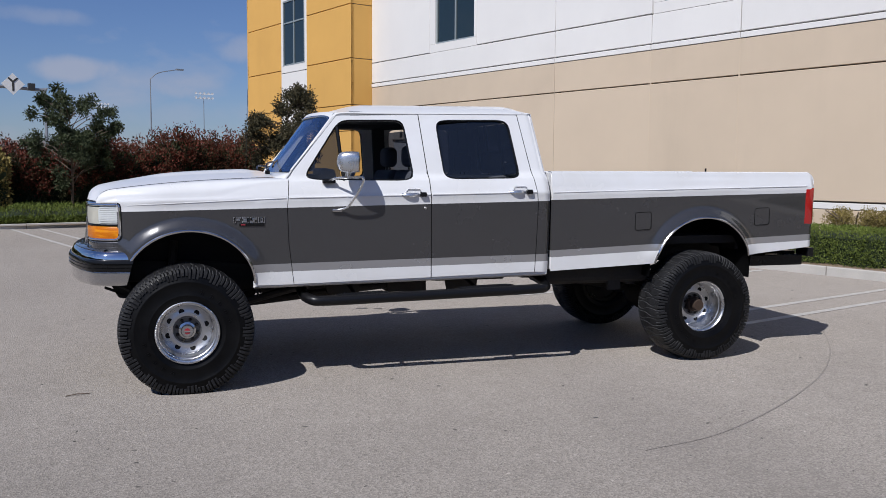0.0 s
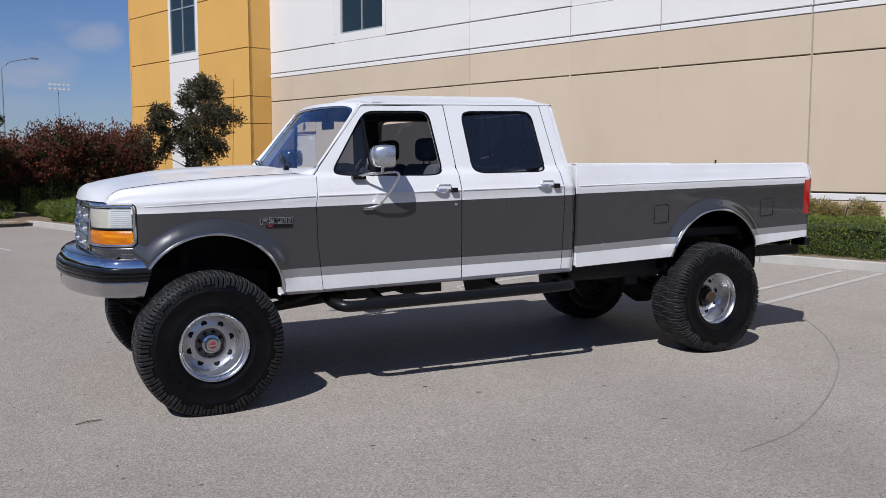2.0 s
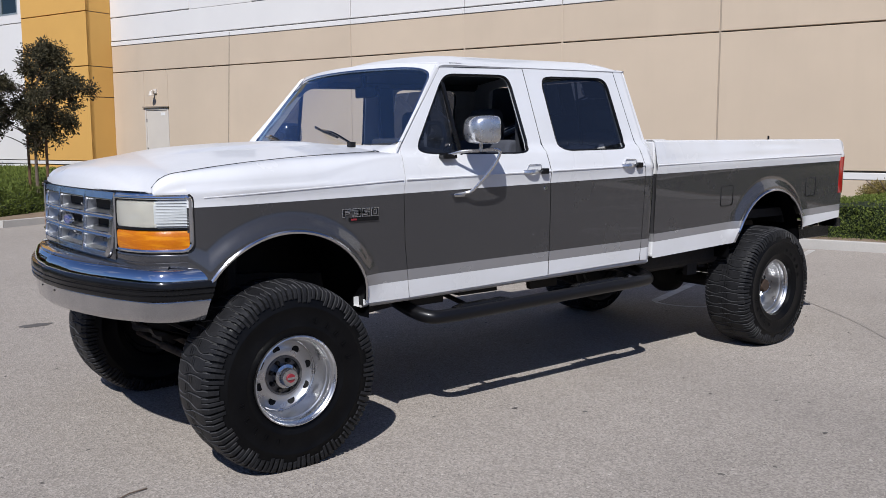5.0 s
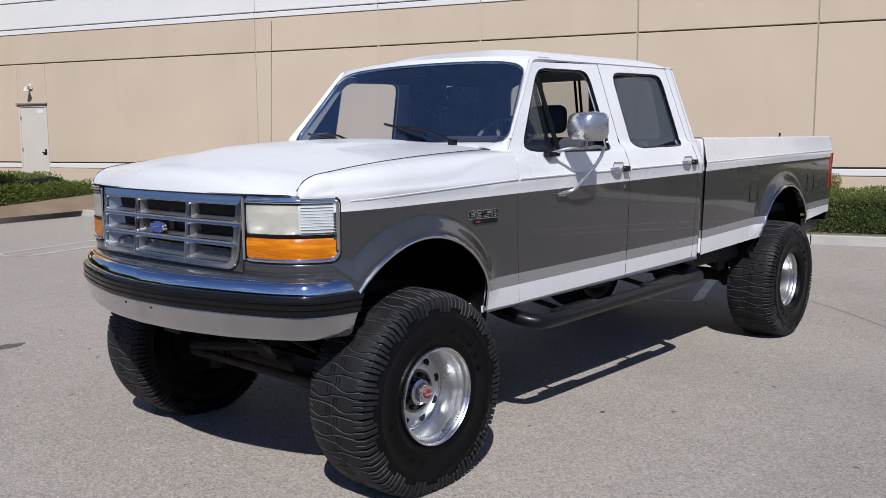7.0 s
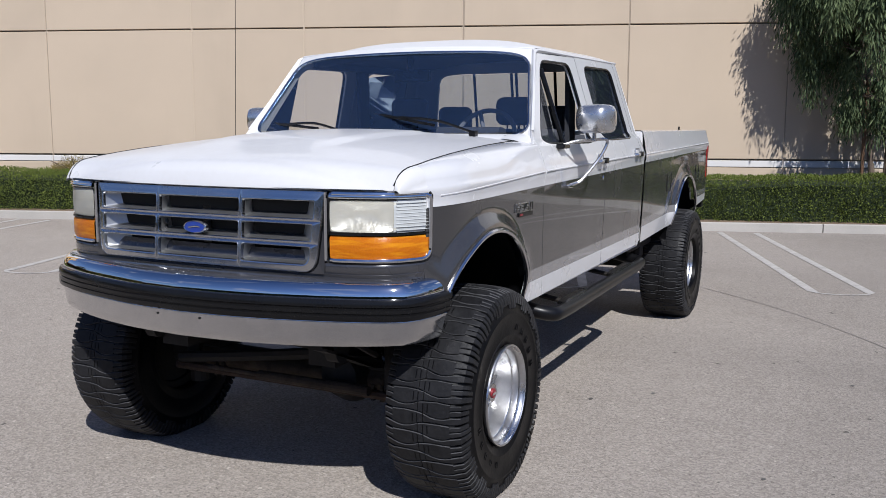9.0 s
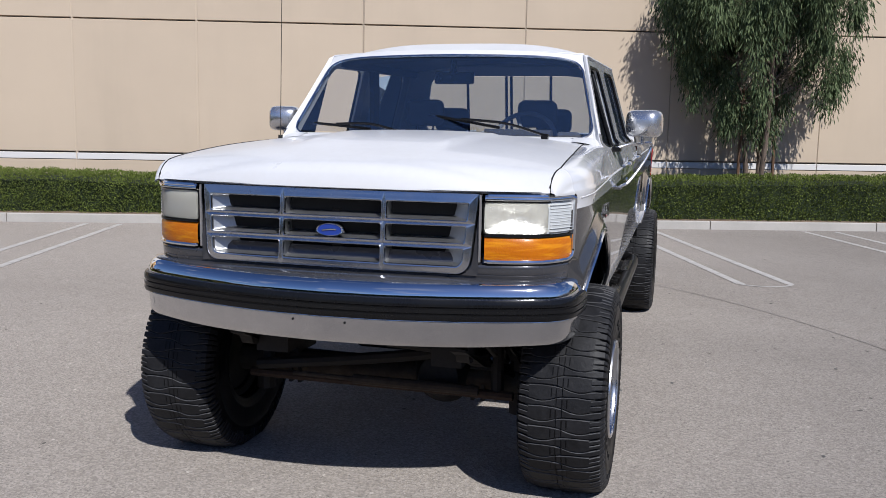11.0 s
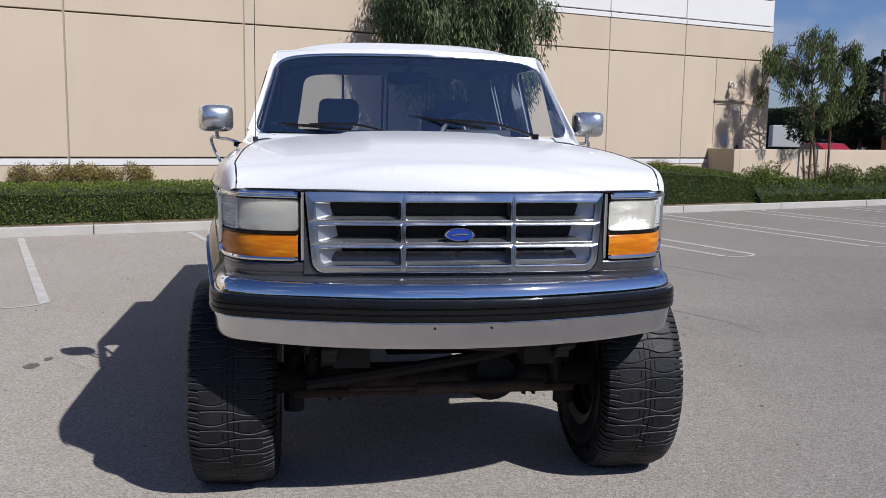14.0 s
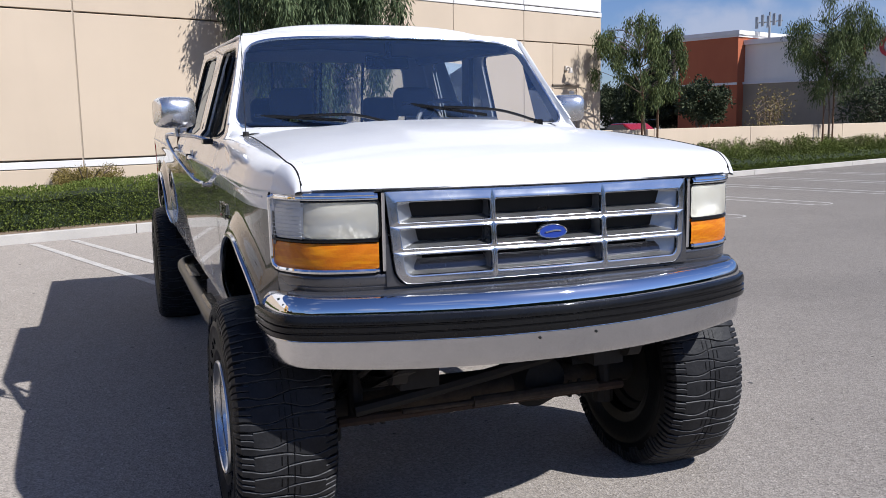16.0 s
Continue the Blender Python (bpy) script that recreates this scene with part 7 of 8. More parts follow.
def leaf_object(name, places, along, length, width, mat, parent=None, label="", seed=0):
    """Many small pointed leaves, each a folded pair of triangles; along: the way each leaf points."""
    g = np.random.default_rng(seed)
    n = len(places)
    d = along / (np.linalg.norm(along, axis=1, keepdims=True) + 1e-9)
    r = g.normal(size=(n, 3))
    s = np.cross(d, r)
    s /= np.linalg.norm(s, axis=1, keepdims=True) + 1e-9
    ln = (length * g.uniform(0.6, 1.25, n))[:, None]
    wd = (width * g.uniform(0.6, 1.2, n))[:, None]
    up = np.cross(s, d)
    v = np.stack([places, places + d * ln * 0.5 + s * wd * 0.5 + up * wd * 0.18, places + d * ln, places + d * ln * 0.5 - s * wd * 0.5 + up * wd * 0.18], 1).reshape(-1, 3)
    i = np.arange(n)[:, None] * 4
    f = np.concatenate([i + [0, 1, 2], i + [0, 2, 3]], 1).reshape(-1, 3)
    me = bpy.data.meshes.new(name)
    me.from_pydata(v.tolist(), [], f.tolist())
    me.materials.append(mat)
    ob = new(name, me)
    if parent is not None:
        ob.parent = parent
    return tagged(ob, label)


def hedge(name, label, path, depth, tops, mat, leaves, base=0.12, seed=1, leaf=0.05, category="hedge", m=SITE, lumps=1.0, slim=0.55, front=1.0, ends=0.0, tufts=0, tuft_mat=None):
    """A clipped run of shrubs along (s, c) points: a lumpy body, near-black for the shade inside, under a coat of
    leaves.
    """
    h = thing(name, label, category, kind="stuff", m=m)
    pts = [Vector(p) for p in path]
    lens = [(b - a).length for a, b in zip(pts, pts[1:])]
    total = sum(lens)

    def at(t):
        w = t * total
        for a, b, l in zip(pts, pts[1:], lens):
            if w <= l or b is pts[-1]:
                d = (b - a).normalized()
                return a + d * min(w, l), Vector((-d.y, d.x))
            w -= l

    def top(t):
        return float(np.interp(t, np.linspace(0, 1, len(tops)), tops))

    def surf(t, v, grow=0.0):
        p, n = at(t)
        z1 = top(t)
        if ends:
            z1 = base + (z1 - base) * (0.30 + 0.70 * math.sqrt(max(0.0, 1 - (1 - min(1.0, min(t, 1 - t) * total / ends)) ** 2)))
        u = v * 3
        zf = base + (z1 - base - 0.08) * front
        lump = lumps * 0.055 * noise.noise(Vector((t * total * 1.1, v * 4, seed))) + lumps * 0.05 * noise.noise(Vector((t * total * 3.1, v * 7, seed + 5)))
        half = depth / 2
        if u < 1:
            o, z = -half - 0.02 + 0.06 * (u - 0.5), base + (zf - base) * u
            nn = Vector((-n.x, -n.y, 0.1))
        elif u < 2:
            o, z = -half + depth * (u - 1), z1 - 0.08 * abs(2 * (u - 1) - 1) ** 3 - (z1 - 0.08 - zf) * (2 - u) ** 1.6
            nn = Vector((-n.x * (1 - 2 * (u - 1)) * 0.5, -n.y * (1 - 2 * (u - 1)) * 0.5, 1))
        else:
            o, z = half, z1 - 0.08 - (z1 - base - 0.08) * (u - 2)
            nn = Vector((n.x, n.y, 0.1))
        q = Vector((p.x + n.x * o, p.y + n.y * o, z)) + nn.normalized() * (lump + grow)
        return q, nn

    # inner body coloured as shade, just under the leaf coat
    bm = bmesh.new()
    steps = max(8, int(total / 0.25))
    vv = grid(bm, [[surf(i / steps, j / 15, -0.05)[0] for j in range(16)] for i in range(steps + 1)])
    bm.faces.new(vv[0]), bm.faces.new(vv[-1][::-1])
    part("shaded_core", bm, HEDGESHADE, h)
    g = np.random.default_rng(seed)
    ps, ds = [], []
    for _ in range(leaves):
        q, nn = surf(g.random(), g.random() * 0.75, g.uniform(-0.05, 0.035))
        ps.append(q)
        ds.append(nn.normalized() * 0.7 + Vector(g.normal(size=3)) * 0.55 + Vector((0, 0, 0.45)))
    for _ in range(int(leaves * depth / (total + depth) * 0.5)):
        t = float(g.integers(0, 2))
        p, n = at(t)
        o, z = depth * (g.random() - 0.5), base + (top(t) - base) * g.random()
        d = Vector((n.y, -n.x)) * (1 if t else -1)
        q = p + n * o + d * g.uniform(-0.02, 0.06)
        ps.append(Vector((q.x, q.y, z)))
        ds.append(Vector((d.x, d.y, 0.1)) * 0.7 + Vector(g.normal(size=3)) * 0.55 + Vector((0, 0, 0.45)))
    leaf_object("leaves", np.array(ps), np.array(ds), leaf, leaf * slim, mat, h, seed=seed)
    if tufts:
        ps, ds = [], []
        for _ in range(tufts):
            q, nn = surf(g.random(), g.uniform(0.16, 0.62), 0.0)
            lean = Vector(g.normal(size=3)) * 0.25 + nn.normalized() * 0.6 + Vector((0, 0, 0.9))
            reach = g.uniform(0.08, 0.42)
            for _ in range(26):
                k = g.random() ** 0.7
                ps.append(q + lean * reach * k + Vector(g.normal(size=3)) * (0.10 - 0.05 * k))
                ds.append(lean * 0.6 + Vector(g.normal(size=3)) * 0.6)
        leaf_object("shoots", np.array(ps), np.array(ds), leaf * 0.95, leaf * slim * 0.9, tuft_mat, h, "loose young red shoots", seed + 1)
    return h


def clump_points(g, centres, radii, count):
    c = np.array(centres)[g.integers(0, len(centres), count)]
    r = np.array(radii)[g.integers(0, len(radii), count)][:, None]
    d = g.normal(size=(count, 3))
    d /= np.linalg.norm(d, axis=1, keepdims=True)
    return c + d * r * (g.random((count, 1)) ** 0.45), d


def shrub(name, label, s, c, z, w, h, mat, leaves, seed, leaf=0.05, m=SITE, group=""):
    b = thing(name, label, "shrub", group, m=m @ pose(s, c, z))
    g = np.random.default_rng(seed)
    bm = bmesh.new()
    for k in range(9):
        a = 2 * math.pi * k / 9 + g.random()
        tube(bm, smoothed([(0, 0, -0.05), (0.15 * w * math.cos(a), 0.15 * w * math.sin(a), h * 0.4), (0.36 * w * math.cos(a), 0.3 * w * math.sin(a), h * g.uniform(0.7, 0.95))], 3), 0.010, 5)
    part("branchwork", bm, BARK, b)
    cs = [(g.uniform(-0.4, 0.4) * w, g.uniform(-0.28, 0.28) * w, h * g.uniform(0.25, 0.74)) for _ in range(22)]
    p, d = clump_points(g, cs, [0.17 * h + 0.05, 0.24 * h + 0.05], leaves)
    p[:, 2] = np.maximum(p[:, 2], 0.02)
    leaf_object("leaves", p, d + g.normal(size=p.shape) * 0.5 + [0, 0, 0.4], leaf, leaf * 0.5, mat, b, seed=seed)
    return b


def tree(name, label, s, c, z, height, crown_z, crown_r, mat, leaves, seed, leaf=(0.07, 0.03), droop=0.0, trunks=1, clumps=60, stakes=True, squash=1.0, gaps=0.5, m=SITE, bark=None, lean=(0, 0), trunk_r=0.045, tight=1.0):
    """Tapered trunk, limbs that fork towards leaf clumps, and many small leaves."""
    t = thing(name, label, "tree", m=m @ pose(s, c, z))
    g = np.random.default_rng(seed)
    mid = (crown_z + height) / 2
    cs = []
    while len(cs) < clumps:
        q = g.uniform(-1, 1, 3)
        if np.linalg.norm(q) > 1:
            continue
        w = crown_r * (1.0 - 0.35 * max(q[2], 0) ** 2)
        p = Vector((q[0] * w + lean[0], q[1] * w * squash + lean[1], mid + q[2] * (height - crown_z) / 2))
        if noise.noise(p * 0.9 + Vector((seed, 0, 0))) > gaps:
            continue
        cs.append(p)
    bm = bmesh.new()
    heads = []
    for k in range(trunks):
        a = 2 * math.pi * k / max(trunks, 1) + 0.7
        off = 0.10 if trunks > 1 else 0.0
        top = Vector((lean[0] + 0.35 * crown_r * math.cos(a) * (trunks > 1), lean[1] + 0.35 * crown_r * math.sin(a) * (trunks > 1), crown_z + (height - crown_z) * 0.62))
        b0 = Vector((off * math.cos(a), off * math.sin(a), -0.1))
        line = smoothed([b0, b0.lerp(top, 0.35) + Vector(g.normal(size=3)) * 0.04, b0.lerp(top, 0.7) + Vector(g.normal(size=3)) * 0.06, top], 5)
        rs = [trunk_r * (1 - 0.72 * i / (len(line) - 1)) for i in range(len(line))]
        tube(bm, line, rs, 9)
        heads.append(line)
    part("trunk", bm, bark or BARK, t, "rough brown trunk")
    bm = bmesh.new()
    for p in cs:
        line = heads[int(g.integers(0, len(heads)))]
        k = min(range(4, len(line)), key=lambda i: abs(line[i].z - (p.z - 0.45 * (Vector((p.x, p.y, 0)) - Vector((line[i].x, line[i].y, 0))).length)))
        a = line[k]
        tube(bm, smoothed([a, a.lerp(p, 0.5) + Vector((0, 0, 0.10)) + Vector(g.normal(size=3)) * 0.04, p], 4), [0.016, 0.014, 0.012, 0.011, 0.010, 0.008, 0.007, 0.005, 0.004], 5)
    part("branchwork", bm, bark or BARK, t)
    p, d = clump_points(g, [tuple(q) for q in cs], [crown_r * 0.13 * tight, crown_r * 0.22 * tight, crown_r * 0.28 * tight], leaves)
    if droop:
        hang = g.random(len(p)) ** 1.5 * droop
        p[:, 2] -= hang
        d = d * 0.35 + g.normal(size=p.shape) * 0.22 + [0, 0, -1.0]
    else:
        d = d + g.normal(size=p.shape) * 0.7
    leaf_object("crown", p, d, leaf[0], leaf[1], mat, t, "uneven crown of small leaves", seed)
    if stakes:
        for k in (-1, 1):
            st = thing("tree_stake", "dark timber tree stake tied to the trunk", "stake", "tree stakes", m=m @ pose(s, c, z))
            bm = bmesh.new()
            tube(bm, [(k * 0.34, 0.02, -0.1), (k * 0.33, 0.02, crown_z + 0.55)], 0.030, 8)
            part("post", bm, STAKE, st)
            bm = bmesh.new()
            tube(bm, [(k * 0.33, 0.02, crown_z * 0.75), (0, 0, crown_z * 0.75)], 0.008, 5)
            part("tie", bm, BLACK, st)
    return t


hedge("hedge", "long clipped dark green hedge along the warehouse kerb", [(-9.9, 11.86), (14.4, 11.86)], 1.15, [0.82, 0.82, 0.81, 0.80, 0.76, 0.72, 0.71, 0.70, 0.71, 0.73, 0.80, 0.85, 0.87, 0.89, 0.91, 0.93, 0.95, 0.90, 0.74], HEDGELEAF, 105000, seed=3, leaf=0.040)
hedge("hedge", "low clipped green hedge in front of the screen wall", [(14.3, 11.47), (60, 11.47)], 0.80, [0.70, 0.62, 0.56, 0.60, 0.52, 0.58, 0.52, 0.56, 0.5], HEDGELEAF, 46000, seed=4, leaf=0.06, lumps=1.6, front=0.42)
hedge("hedge", "low loose green hedge beside the ochre tower", [(-20.7, 9.3), (-13.25, 9.3)], 6.3, [0.95, 0.88, 0.84, 0.84, 0.80, 0.72], HEDGELEAF, 80000, seed=5, leaf=0.10, lumps=2.2, slim=0.22, front=0.5, ends=2.2)
hedge("hedge", "clipped green hedge at the foot of the ochre tower", [(-25.0, 11.0), (-14.0, 11.2)], 1.3, [0.95, 0.92, 0.9, 0.86], HEDGELEAF, 14000, seed=6, leaf=0.06)
hedge("hedge", "low loose green ground cover behind the far kerb", [(-19.7, -26), (-19.7, 5.2)], 1.7, [0.52, 0.60, 0.54, 0.60], HEDGELEAF, 52000, seed=7, leaf=0.14, lumps=2.4, slim=0.16, front=0.45)
hedge("hedge", "tall red-tipped photinia hedge screening the road", [(-22.0, -14), (-21.6, 10.3)], 1.8, [1.7, 1.6, 1.8, 1.6, 1.85, 1.6, 1.8, 1.5, 1.8, 1.55, 1.75, 1.5, 1.9, 1.7, 2.15, 1.9, 2.4, 2.15, 2.4], UNDERLEAF, 66000, seed=8, leaf=0.10, lumps=4.2, tufts=2600, tuft_mat=REDLEAF)
hedge("hedge", "dark dense far hedge beyond the parked truck", [(68, 72), (68, 44)], 2.0, [4.6, 4.2, 4.4, 4.0], FARLEAF, 12000, seed=9, leaf=0.3, lumps=4.0)
hedge("hedge", "tall pale brown brush at the end of the red hedge", [(-20.6, -6.5), (-20.6, 2.2)], 1.6, [2.6, 2.7, 2.5, 1.9], DRYLEAF, 16000, seed=15, leaf=0.12, lumps=4.0)

# never in view; added to darken low reflections in chrome and glass
hedge("hedge", "unseen dark line of trees added across the lot", [(-60, -34), (70, -34)], 4.0, [5.2, 6.0, 4.8, 5.6, 5.0, 6.2, 5.0], FARLEAF, 9000, seed=17, leaf=0.55, lumps=8.0)

for k, (s, w, h) in enumerate(((-8.38, 1.5, 0.52), (-3.80, 1.15, 0.44), (-2.60, 1.45, 0.47), (-0.95, 1.5, 0.50), (0.25, 1.35, 0.46), (2.47, 1.25, 0.46), (12.45, 0.8, 0.50))):
    shrub("shrub", "dry brown and olive clipped shrub before the wall", s, 12.62, 0.58, w, h, DRYLEAF, 7500, 20 + k, 0.036, group="dry shrubs before the wall")
for k in range(11):
    shrub("shrub", "bright green loose shrub before the low screen wall", 15.4 + 1.85 * k + rng.uniform(-0.3, 0.3), 11.74, 0.30, 1.75, rng.uniform(0.66, 0.86), BRIGHTLEAF if k % 3 else HEDGELEAF, 4200, 40 + k, 0.06, group="shrubs before the screen wall")
shrub("shrub", "small dry brown shrub beside the walkway", -10.75, 11.45, 0.2, 0.42, 0.30, DRYLEAF, 1500, 62, 0.036)
shrub("shrub", "grey-brown dry shrub at the end of the red hedge", -18.9, 8.6, 0.2, 1.6, 0.75, DRYLEAF, 1500, 61, 0.06)

tree("willow_tree", "broad willow-leaved tree with drooping foliage against the warehouse wall", 6.95, 12.15, 0.35, 6.6, 1.65, 1.85, WILLOW, 66000, 5, (0.14, 0.026), 0.55, 3, 170, True, 0.80, 0.22, trunk_r=0.055, tight=0.62)
tree("young_tree", "young olive-leaved tree with stakes before the ochre tower", -13.9, 7.9, 0.2, 3.7, 1.3, 1.32, OLIVELEAF, 24000, 6, (0.075, 0.034), 0.0, 1, 80, True, 0.9, 0.30, tight=0.62)
tree("young_tree", "slim pepper tree with stakes at the end of the warehouse", 17.05, 11.72, 0.2, 4.45, 1.9, 1.38, PEPPERLEAF, 15000, 9, (0.12, 0.024), 0.45, 1, 50, True, 0.9, 0.10, tight=0.52, lean=(-0.55, 0))
tree("young_tree", "slender pepper tree with stakes before the low screen wall", 26.9, 11.72, 0.2, 6.0, 2.2, 1.6, PEPPERLEAF, 24000, 10, (0.13, 0.025), 0.55, 1, 70, True, 0.9, 0.45, tight=0.75)
tree("young_tree", "small ragged street tree beside the red hedge", -19.9, 3.9, 0.15, 4.1, 0.95, 1.6, FARLEAF, 19000, 12, (0.095, 0.045), 0.0, 1, 70, False, 0.9, 0.16, tight=0.5)

# ---- beyond the low wall ----


def build_store():
    st = thing("store_building", "rust-red and grey stucco store building with pale cornice", "building", m=SITE)
    f, t1, t2 = 47.0, 6.85, 6.3
    bm = bmesh.new()
    box(bm, f - 0.8, f + 20, 27.1, 31.3, 0, t1 - 0.25)
    part("wall", bm, BRICK, st, "rust-red stucco wall", smooth=None)
    bm = bmesh.new()
    box(bm, f - 0.95, f + 20.1, 26.95, 31.45, t1 - 0.25, t1), box(bm, f - 0.87, f + 20.05, 27.02, 31.38, t1 - 0.38, t1 - 0.251)
    part("cornice", bm, WHITEWALL, st, "pale cornice", smooth=None)
    bm = bmesh.new()
    box(bm, f, f + 20, -40, 27.1, 3.78, t2 - 0.3)
    part("wall", bm, GREYWALL, st, "grey stucco wall", smooth=None)
    bm = bmesh.new()
    box(bm, f - 0.1, f + 20, -40, 27.1, 0, 3.65)
    part("wall", bm, DARKWALL, st, "dark grey lower wall", smooth=None)
    bm = bmesh.new()
    box(bm, f - 0.2, f + 20, -40, 27.1, t2 - 0.3, t2), box(bm, f - 0.2, f + 20, -40, 27.1, 3.65, 3.78)
    box(bm, f - 0.86, f - 0.8, 27.1, 31.3, 3.62, 3.76)
    part("cornice", bm, WHITEWALL, st, "pale band", smooth=None)
    bm = bmesh.new()
    box(bm, f - 0.12, f, 19.3, 20.4, 5.75, 5.95), box(bm, f - 0.12, f, 19.75, 19.95, 4.75, 5.75)
    turned(bm, [(0.42, -0.06), (0.62, -0.06), (0.62, 0.06), (0.42, 0.06)], 32, "x", (f - 0.06, 18.4, 5.35), True)
    part("sign", bm, SIGNRED, st, "red sign shapes on the wall", smooth=None)
    mast = thing("cell_mast", "grey cellular antenna array above the store roof", "antenna", m=SITE)
    bm = bmesh.new()
    tube(bm, [(48.5, 26.4, 6.0), (48.5, 26.4, 8.0)], 0.07, 8)
    part("mast", bm, GALV, mast)
    for k in range(5):
        bm = bmesh.new()
        y = 25.6 + 0.38 * k
        box(bm, 48.2, 48.3, y - 0.08, y + 0.08, 7.05 + 0.1 * (k % 2), 7.75 + 0.1 * (k % 2))
        part("panel_antenna", bm, GALV, mast, smooth=None)
    bm = bmesh.new()
    tube(bm, [(48.4, 25.5, 7.4), (48.4, 27.3, 7.4)], 0.035, 6)
    part("cross_arm", bm, GALV, mast)


def simple_car(name, label, s, c, z, turn, mat, pickup=False, m=SITE):
    """A parked car far off: body, glasshouse, wheels with tyres."""
    car = thing(name, label, "car", m=m @ pose(s, c, z, 0, 0, turn))
    bm = bmesh.new()
    if pickup:
        prof = [(-2.6, 0.45), (2.7, 0.45), (2.75, 0.85), (2.6, 1.08), (1.3, 1.15), (0.7, 1.75), (-0.6, 1.78), (-0.85, 1.15), (-2.6, 1.12)]
    else:
        prof = [(-2.2, 0.32), (2.2, 0.32), (2.25, 0.62), (2.1, 0.82), (1.1, 0.95), (0.35, 1.38), (-0.9, 1.42), (-1.75, 1.0), (-2.2, 0.95)]
    prism(bm, rounded(prof, 0.12, 3), -0.88, 0.88)
    body = bevelled(part("body", bm, mat, car, smooth=40), 0.08, 2)
    bm = bmesh.new()
    g = [(0.62, 1.20), (0.30, 1.66), (-0.55, 1.68), (-0.72, 1.20)] if pickup else [(0.95, 0.98), (0.33, 1.31), (-0.85, 1.34), (-1.45, 1.0)]
    prism(bm, g, -0.895, 0.895)
    part("side_glass", bm, OFFGLASS, car, "dark window glass", smooth=None)
    for x in (-1.4, 1.45):
        for y in (-0.82, 0.82):
            bm = bmesh.new()
            turned(bm, [(0.17, -0.1), (0.33, -0.1), (0.35, 0), (0.33, 0.1), (0.17, 0.1)], 20, "y", (x, y, 0.35), True)
            wh = part("wheel", bm, RUBBER, car)
            bm = bmesh.new()
            turned(bm, [(0.0, -0.08), (0.17, -0.09), (0.17, 0.09), (0.0, 0.08)], 16, "y", (x, y, 0.35))
            part("rim", bm, GALV, wh)
    return car


def build_distance():
    # trees, cars and roofs seen past the warehouse end
    for k, (s, c, h, r) in enumerate(((50, 35.6, 6.6, 1.3), (53, 39.6, 5.0, 1.9), (56, 44.4, 4.6, 2.0), (52, 36.6, 4.4, 1.7))):
        tree("dark_tree", "dark dense tree beyond the screen wall", s, c, 0, h, 0.8, r, FARLEAF, 5200, 70 + k, (0.30, 0.15), 0.0, 1, 50, False, 0.9, 0.6, trunk_r=0.12)
    tree("round_tree", "round dark green tree against the red store wall", 40.0, 25.3, 0, 3.75, 1.5, 1.7, FARLEAF, 6500, 80, (0.22, 0.12), 0.0, 3, 60, False, 0.8, 0.6, trunk_r=0.09)
    tree("bare_tree", "thin half-bare tree before the grey store wall", 40.5, 21.8, 0, 3.2, 0.6, 1.7, DRYLEAF, 900, 81, (0.14, 0.07), 0.0, 4, 70, False, 0.8, 0.6, bark=TWIG, trunk_r=0.07)
    tree("round_tree", "loose green tree before the grey store wall", 42.0, 16.5, 0, 3.3, 0.8, 2.2, FARLEAF, 4500, 82, (0.20, 0.10), 0.0, 3, 60, False, 0.8, 0.5, trunk_r=0.08)
    palm = thing("palm_mast", "palm-shaped antenna mast in the distance", "antenna", m=SITE @ pose(58, 40.1, 0))
    bm = bmesh.new()
    tube(bm, [(0, 0, 0), (0, 0, 7.2)], [0.3, 0.2], 10)
    turned(bm, [(0.0, 5.4), (0.4, 5.4), (0.5, 6.4), (0.3, 6.6)], 14, "z")
    part("trunk", bm, BARK, palm)
    bm = bmesh.new()
    for k in range(18):
        a, e = 2 * math.pi * k / 18, rng.uniform(0.2, 1.2)
        tube(bm, smoothed([(0, 0, 7), (0.6 * math.cos(a), 0.6 * math.sin(a), 7 + 1.0 * e), (1.2 * math.cos(a), 1.2 * math.sin(a), 7 + 1.0 * e - 0.6)], 4), [0.05, 0.1, 0.14, 0.15, 0.14, 0.12, 0.1, 0.06, 0.02], 4)
    part("fronds", bm, FARLEAF, palm)
    simple_car("parked_car", "red parked car beyond the screen wall", 40.0, 30.6, 0, 75, CARRED)
    simple_car("parked_car", "dark parked car beyond the screen wall", 44.0, 33.7, 0, 70, CARDARK)
    truckbox = thing("box_truck", "white box truck parked beyond the screen wall", "truck", m=SITE @ pose(60.0, 48.0, 0, 0, 0, -40))
    bm = bmesh.new()
    box(bm, -3.2, 2.4, -1.1, 1.1, 0.9, 2.7)
    bevelled(part("box_body", bm, CARWHITE, truckbox, smooth=None), 0.05)
    bm = bmesh.new()
    prism(bm, rounded([(2.5, 0.6), (4.3, 0.6), (4.3, 1.4), (3.8, 2.4), (2.5, 2.5)], 0.1, 3), -1.0, 1.0)
    cab = part("cab", bm, CARWHITE, truckbox)
    bm = bmesh.new()
    prism(bm, [(2.9, 1.45), (4.1, 1.45), (3.75, 2.2), (2.9, 2.25)], -1.02, 1.02)
    part("cab_window", bm, OFFGLASS, truckbox, smooth=None)
    for x in (-2.0, 3.2):
        for y in (-0.95, 0.95):
            bm = bmesh.new()
            turned(bm, [(0.2, -0.12), (0.42, -0.12), (0.45, 0), (0.42, 0.12), (0.2, 0.12)], 20, "y", (x, y, 0.45), True)
            part("wheel", bm, RUBBER, truckbox)
    # the road bank past the red hedge
    bm = bmesh.new()
    rows = []
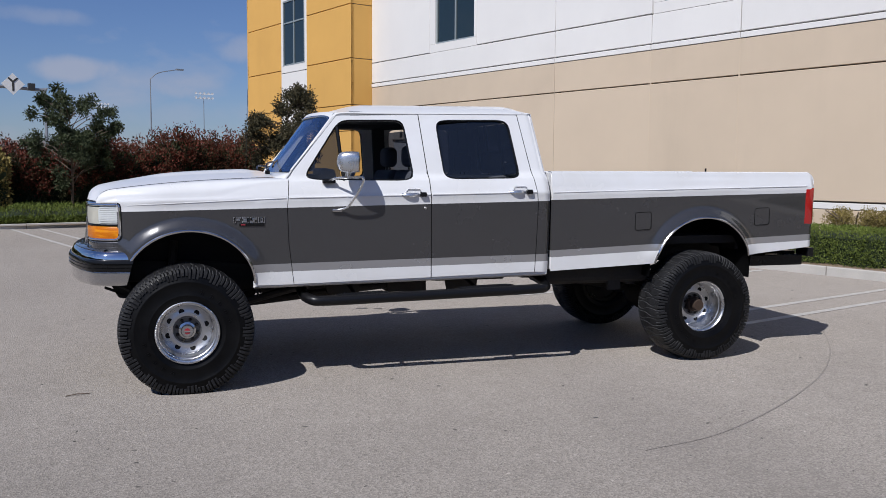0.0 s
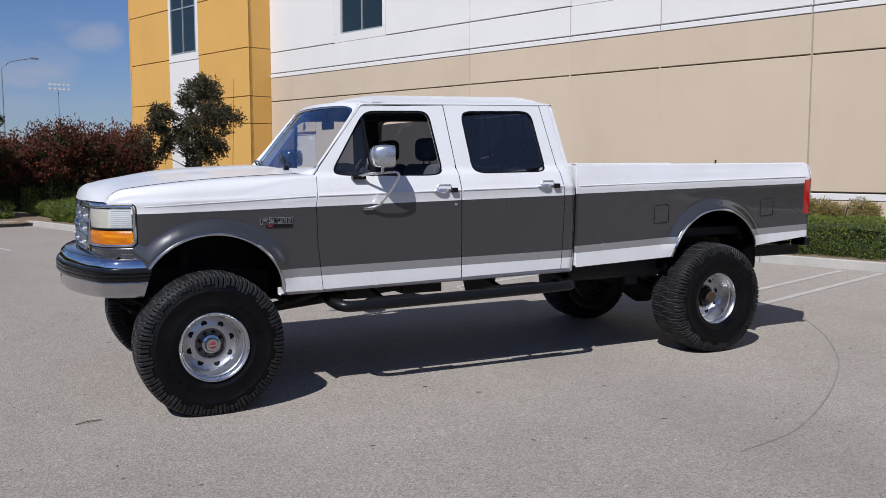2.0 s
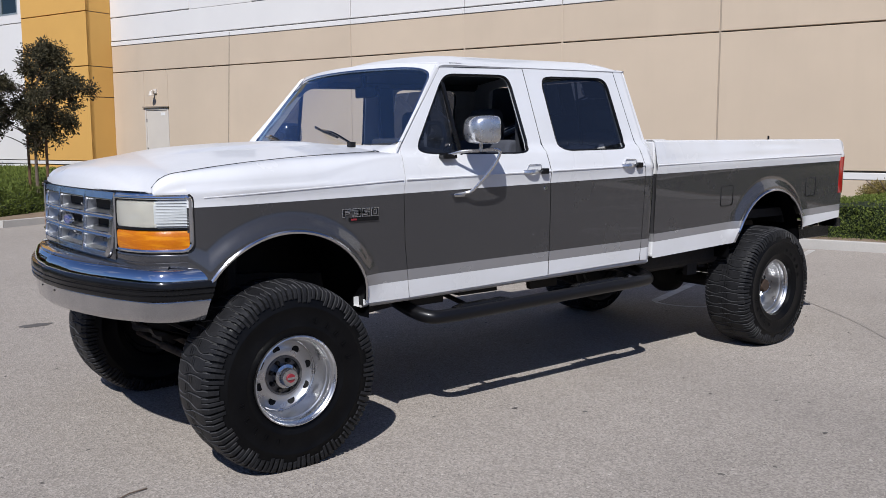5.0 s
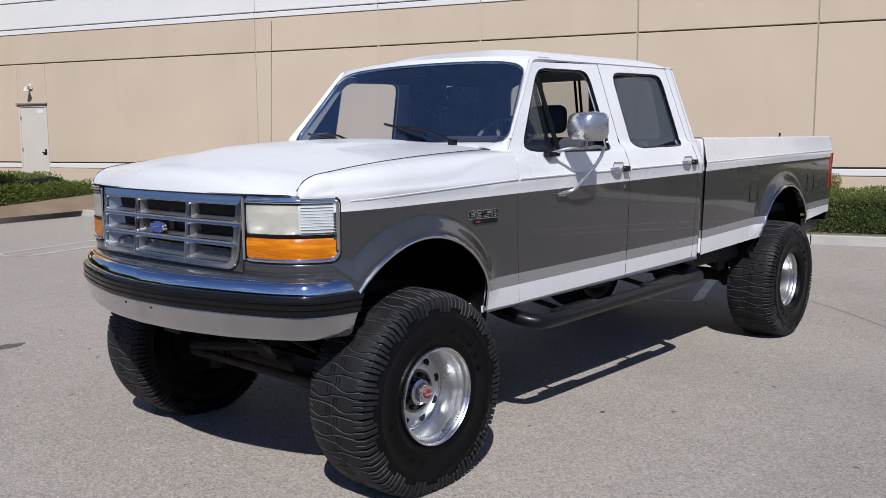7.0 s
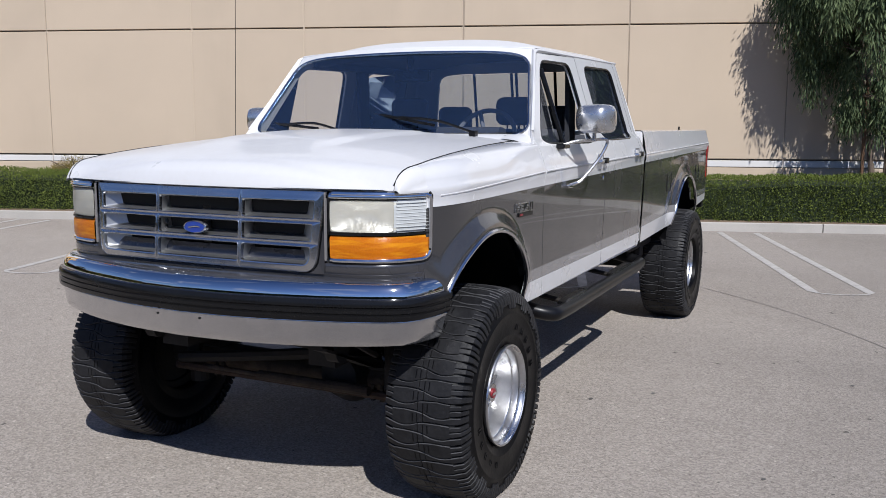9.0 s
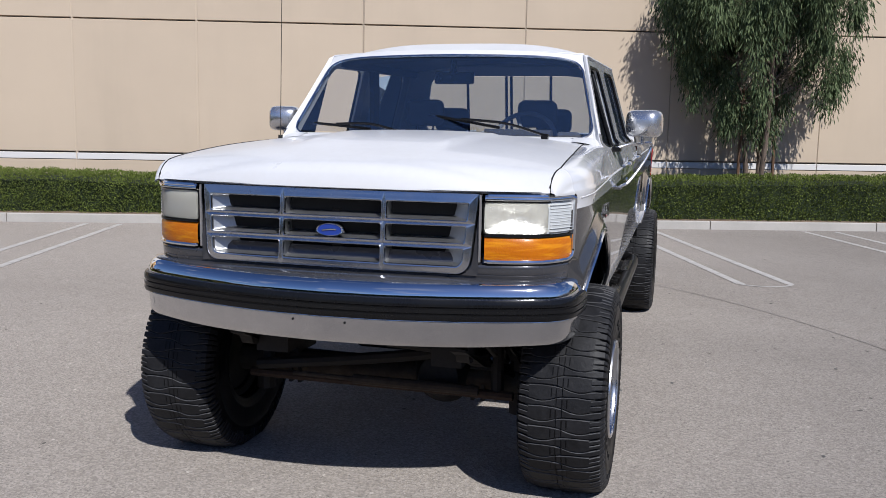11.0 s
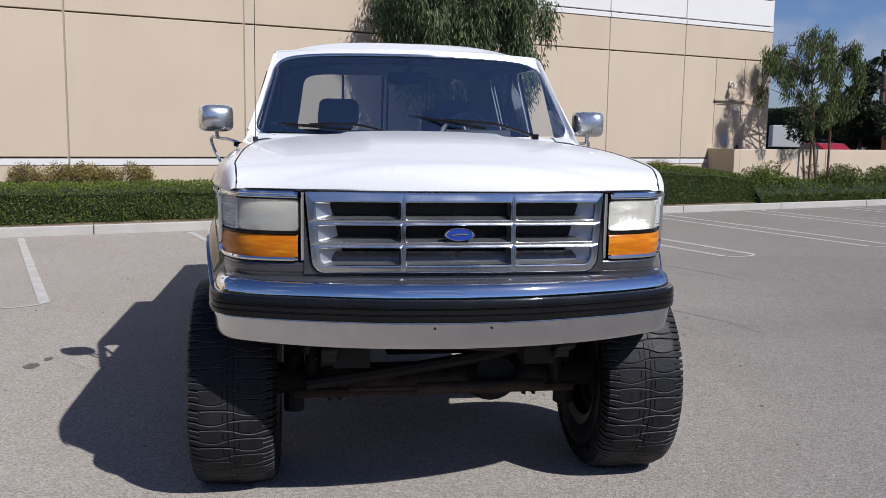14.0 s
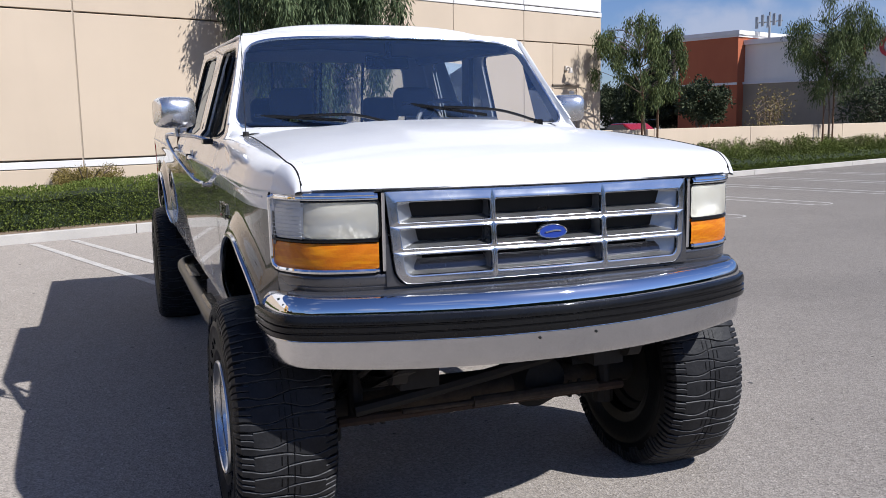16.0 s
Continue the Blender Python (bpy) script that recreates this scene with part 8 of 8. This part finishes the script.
    for c in range(-260, 181, 20):
        rows.append([(s, c, z + (0.3 * rng.random() if s < -60 else 0)) for s, z in ((-34, 0.0), (-52, 2.2), (-60, 3.55), (-75, 3.7), (-220, 3.4))])
    grid(bm, rows)
    bank = part("road_bank", bm, HILL, None, smooth=60)
    bank.matrix_world = SITE
    tagged(bank, "grey-brown embankment carrying a distant road", "embankment", kind="structure")
    # lamp posts and the signal mast
    def post(name, label, s, c, h, kind):
        p = thing(name, label, "lamp post", m=SITE @ pose(s, c, 0))
        bm = bmesh.new()
        tube(bm, [(0, 0, 0), (0, 0, h)], [0.10, 0.05], 8)
        part("pole", bm, GALV, p)
        bm = bmesh.new()
        if kind == "arm":
            tube(bm, smoothed([(0, 0, h), (0, 0.9, h + 0.7), (0, 3.0, h + 1.2)], 4), 0.05, 6)
            box(bm, -0.15, 0.15, 2.8, 3.6, h + 1.12, h + 1.28)
            part("lamp_arm", bm, GALV, p)
        else:
            tube(bm, [(0, -1.4, h), (0, 1.4, h)], 0.06, 6), tube(bm, [(0, -1.4, h + 0.7), (0, 1.4, h + 0.7)], 0.05, 6)
            for k in range(5):
                for z in (h, h + 0.7):
                    turned(bm, [(0.0, -0.15), (0.13, -0.12), (0.2, 0.12), (0.0, 0.1)], 10, "x", (0.2, -1.4 + 0.7 * k, z + 0.1))
            part("floodlights", bm, SIGNWHITE, p, "bank of pale floodlights")
    post("lamp_post", "tall thin street lamp with curved arm", -87.7, 28.5, 11.1, "arm")
    post("floodlight_mast", "distant sports floodlight mast", -133, 52.0, 13.0, "flood")
    post("floodlight_mast", "distant sports floodlight mast", -185, 50.0, 14.2, "flood")
    sig = thing("signal_mast", "traffic signal mast with a white diamond sign", "traffic signal", m=SITE @ pose(-51.5, 8.5, 0))
    bm = bmesh.new()
    tube(bm, smoothed([(0, 1.6, 0), (0, 1.6, 5.9), (0, 1.0, 6.4), (0, -6.0, 6.6)], 6), 0.10, 8)
    part("mast_arm", bm, GALV, sig)
    for y in (-1.5, 0.75):
        bm = bmesh.new()
        box(bm, -0.05, 0.25, y - 0.10, y + 0.28, 6.35, 6.75)
        part("signal_head", bm, SIGNBLACK, sig, smooth=None)
    bm = bmesh.new()
    prism(bm, [(-0.85, 6.65), (-0.2, 7.3), (0.45, 6.65), (-0.2, 6.0)], 0.15, 0.19, "yz")
    sg = part("warning_sign", bm, SIGNWHITE, sig, "white diamond sign", smooth=None)
    bm = bmesh.new()
    prism(bm, [(-0.25, 6.25), (-0.15, 6.25), (-0.15, 6.75), (0.10, 7.00), (0.02, 7.05), (-0.2, 6.85), (-0.42, 7.05), (-0.50, 7.00), (-0.25, 6.75)], 0.19, 0.21, "yz")
    part("sign_symbol", bm, SIGNBLACK, sg, smooth=None)


build_store()
build_distance()
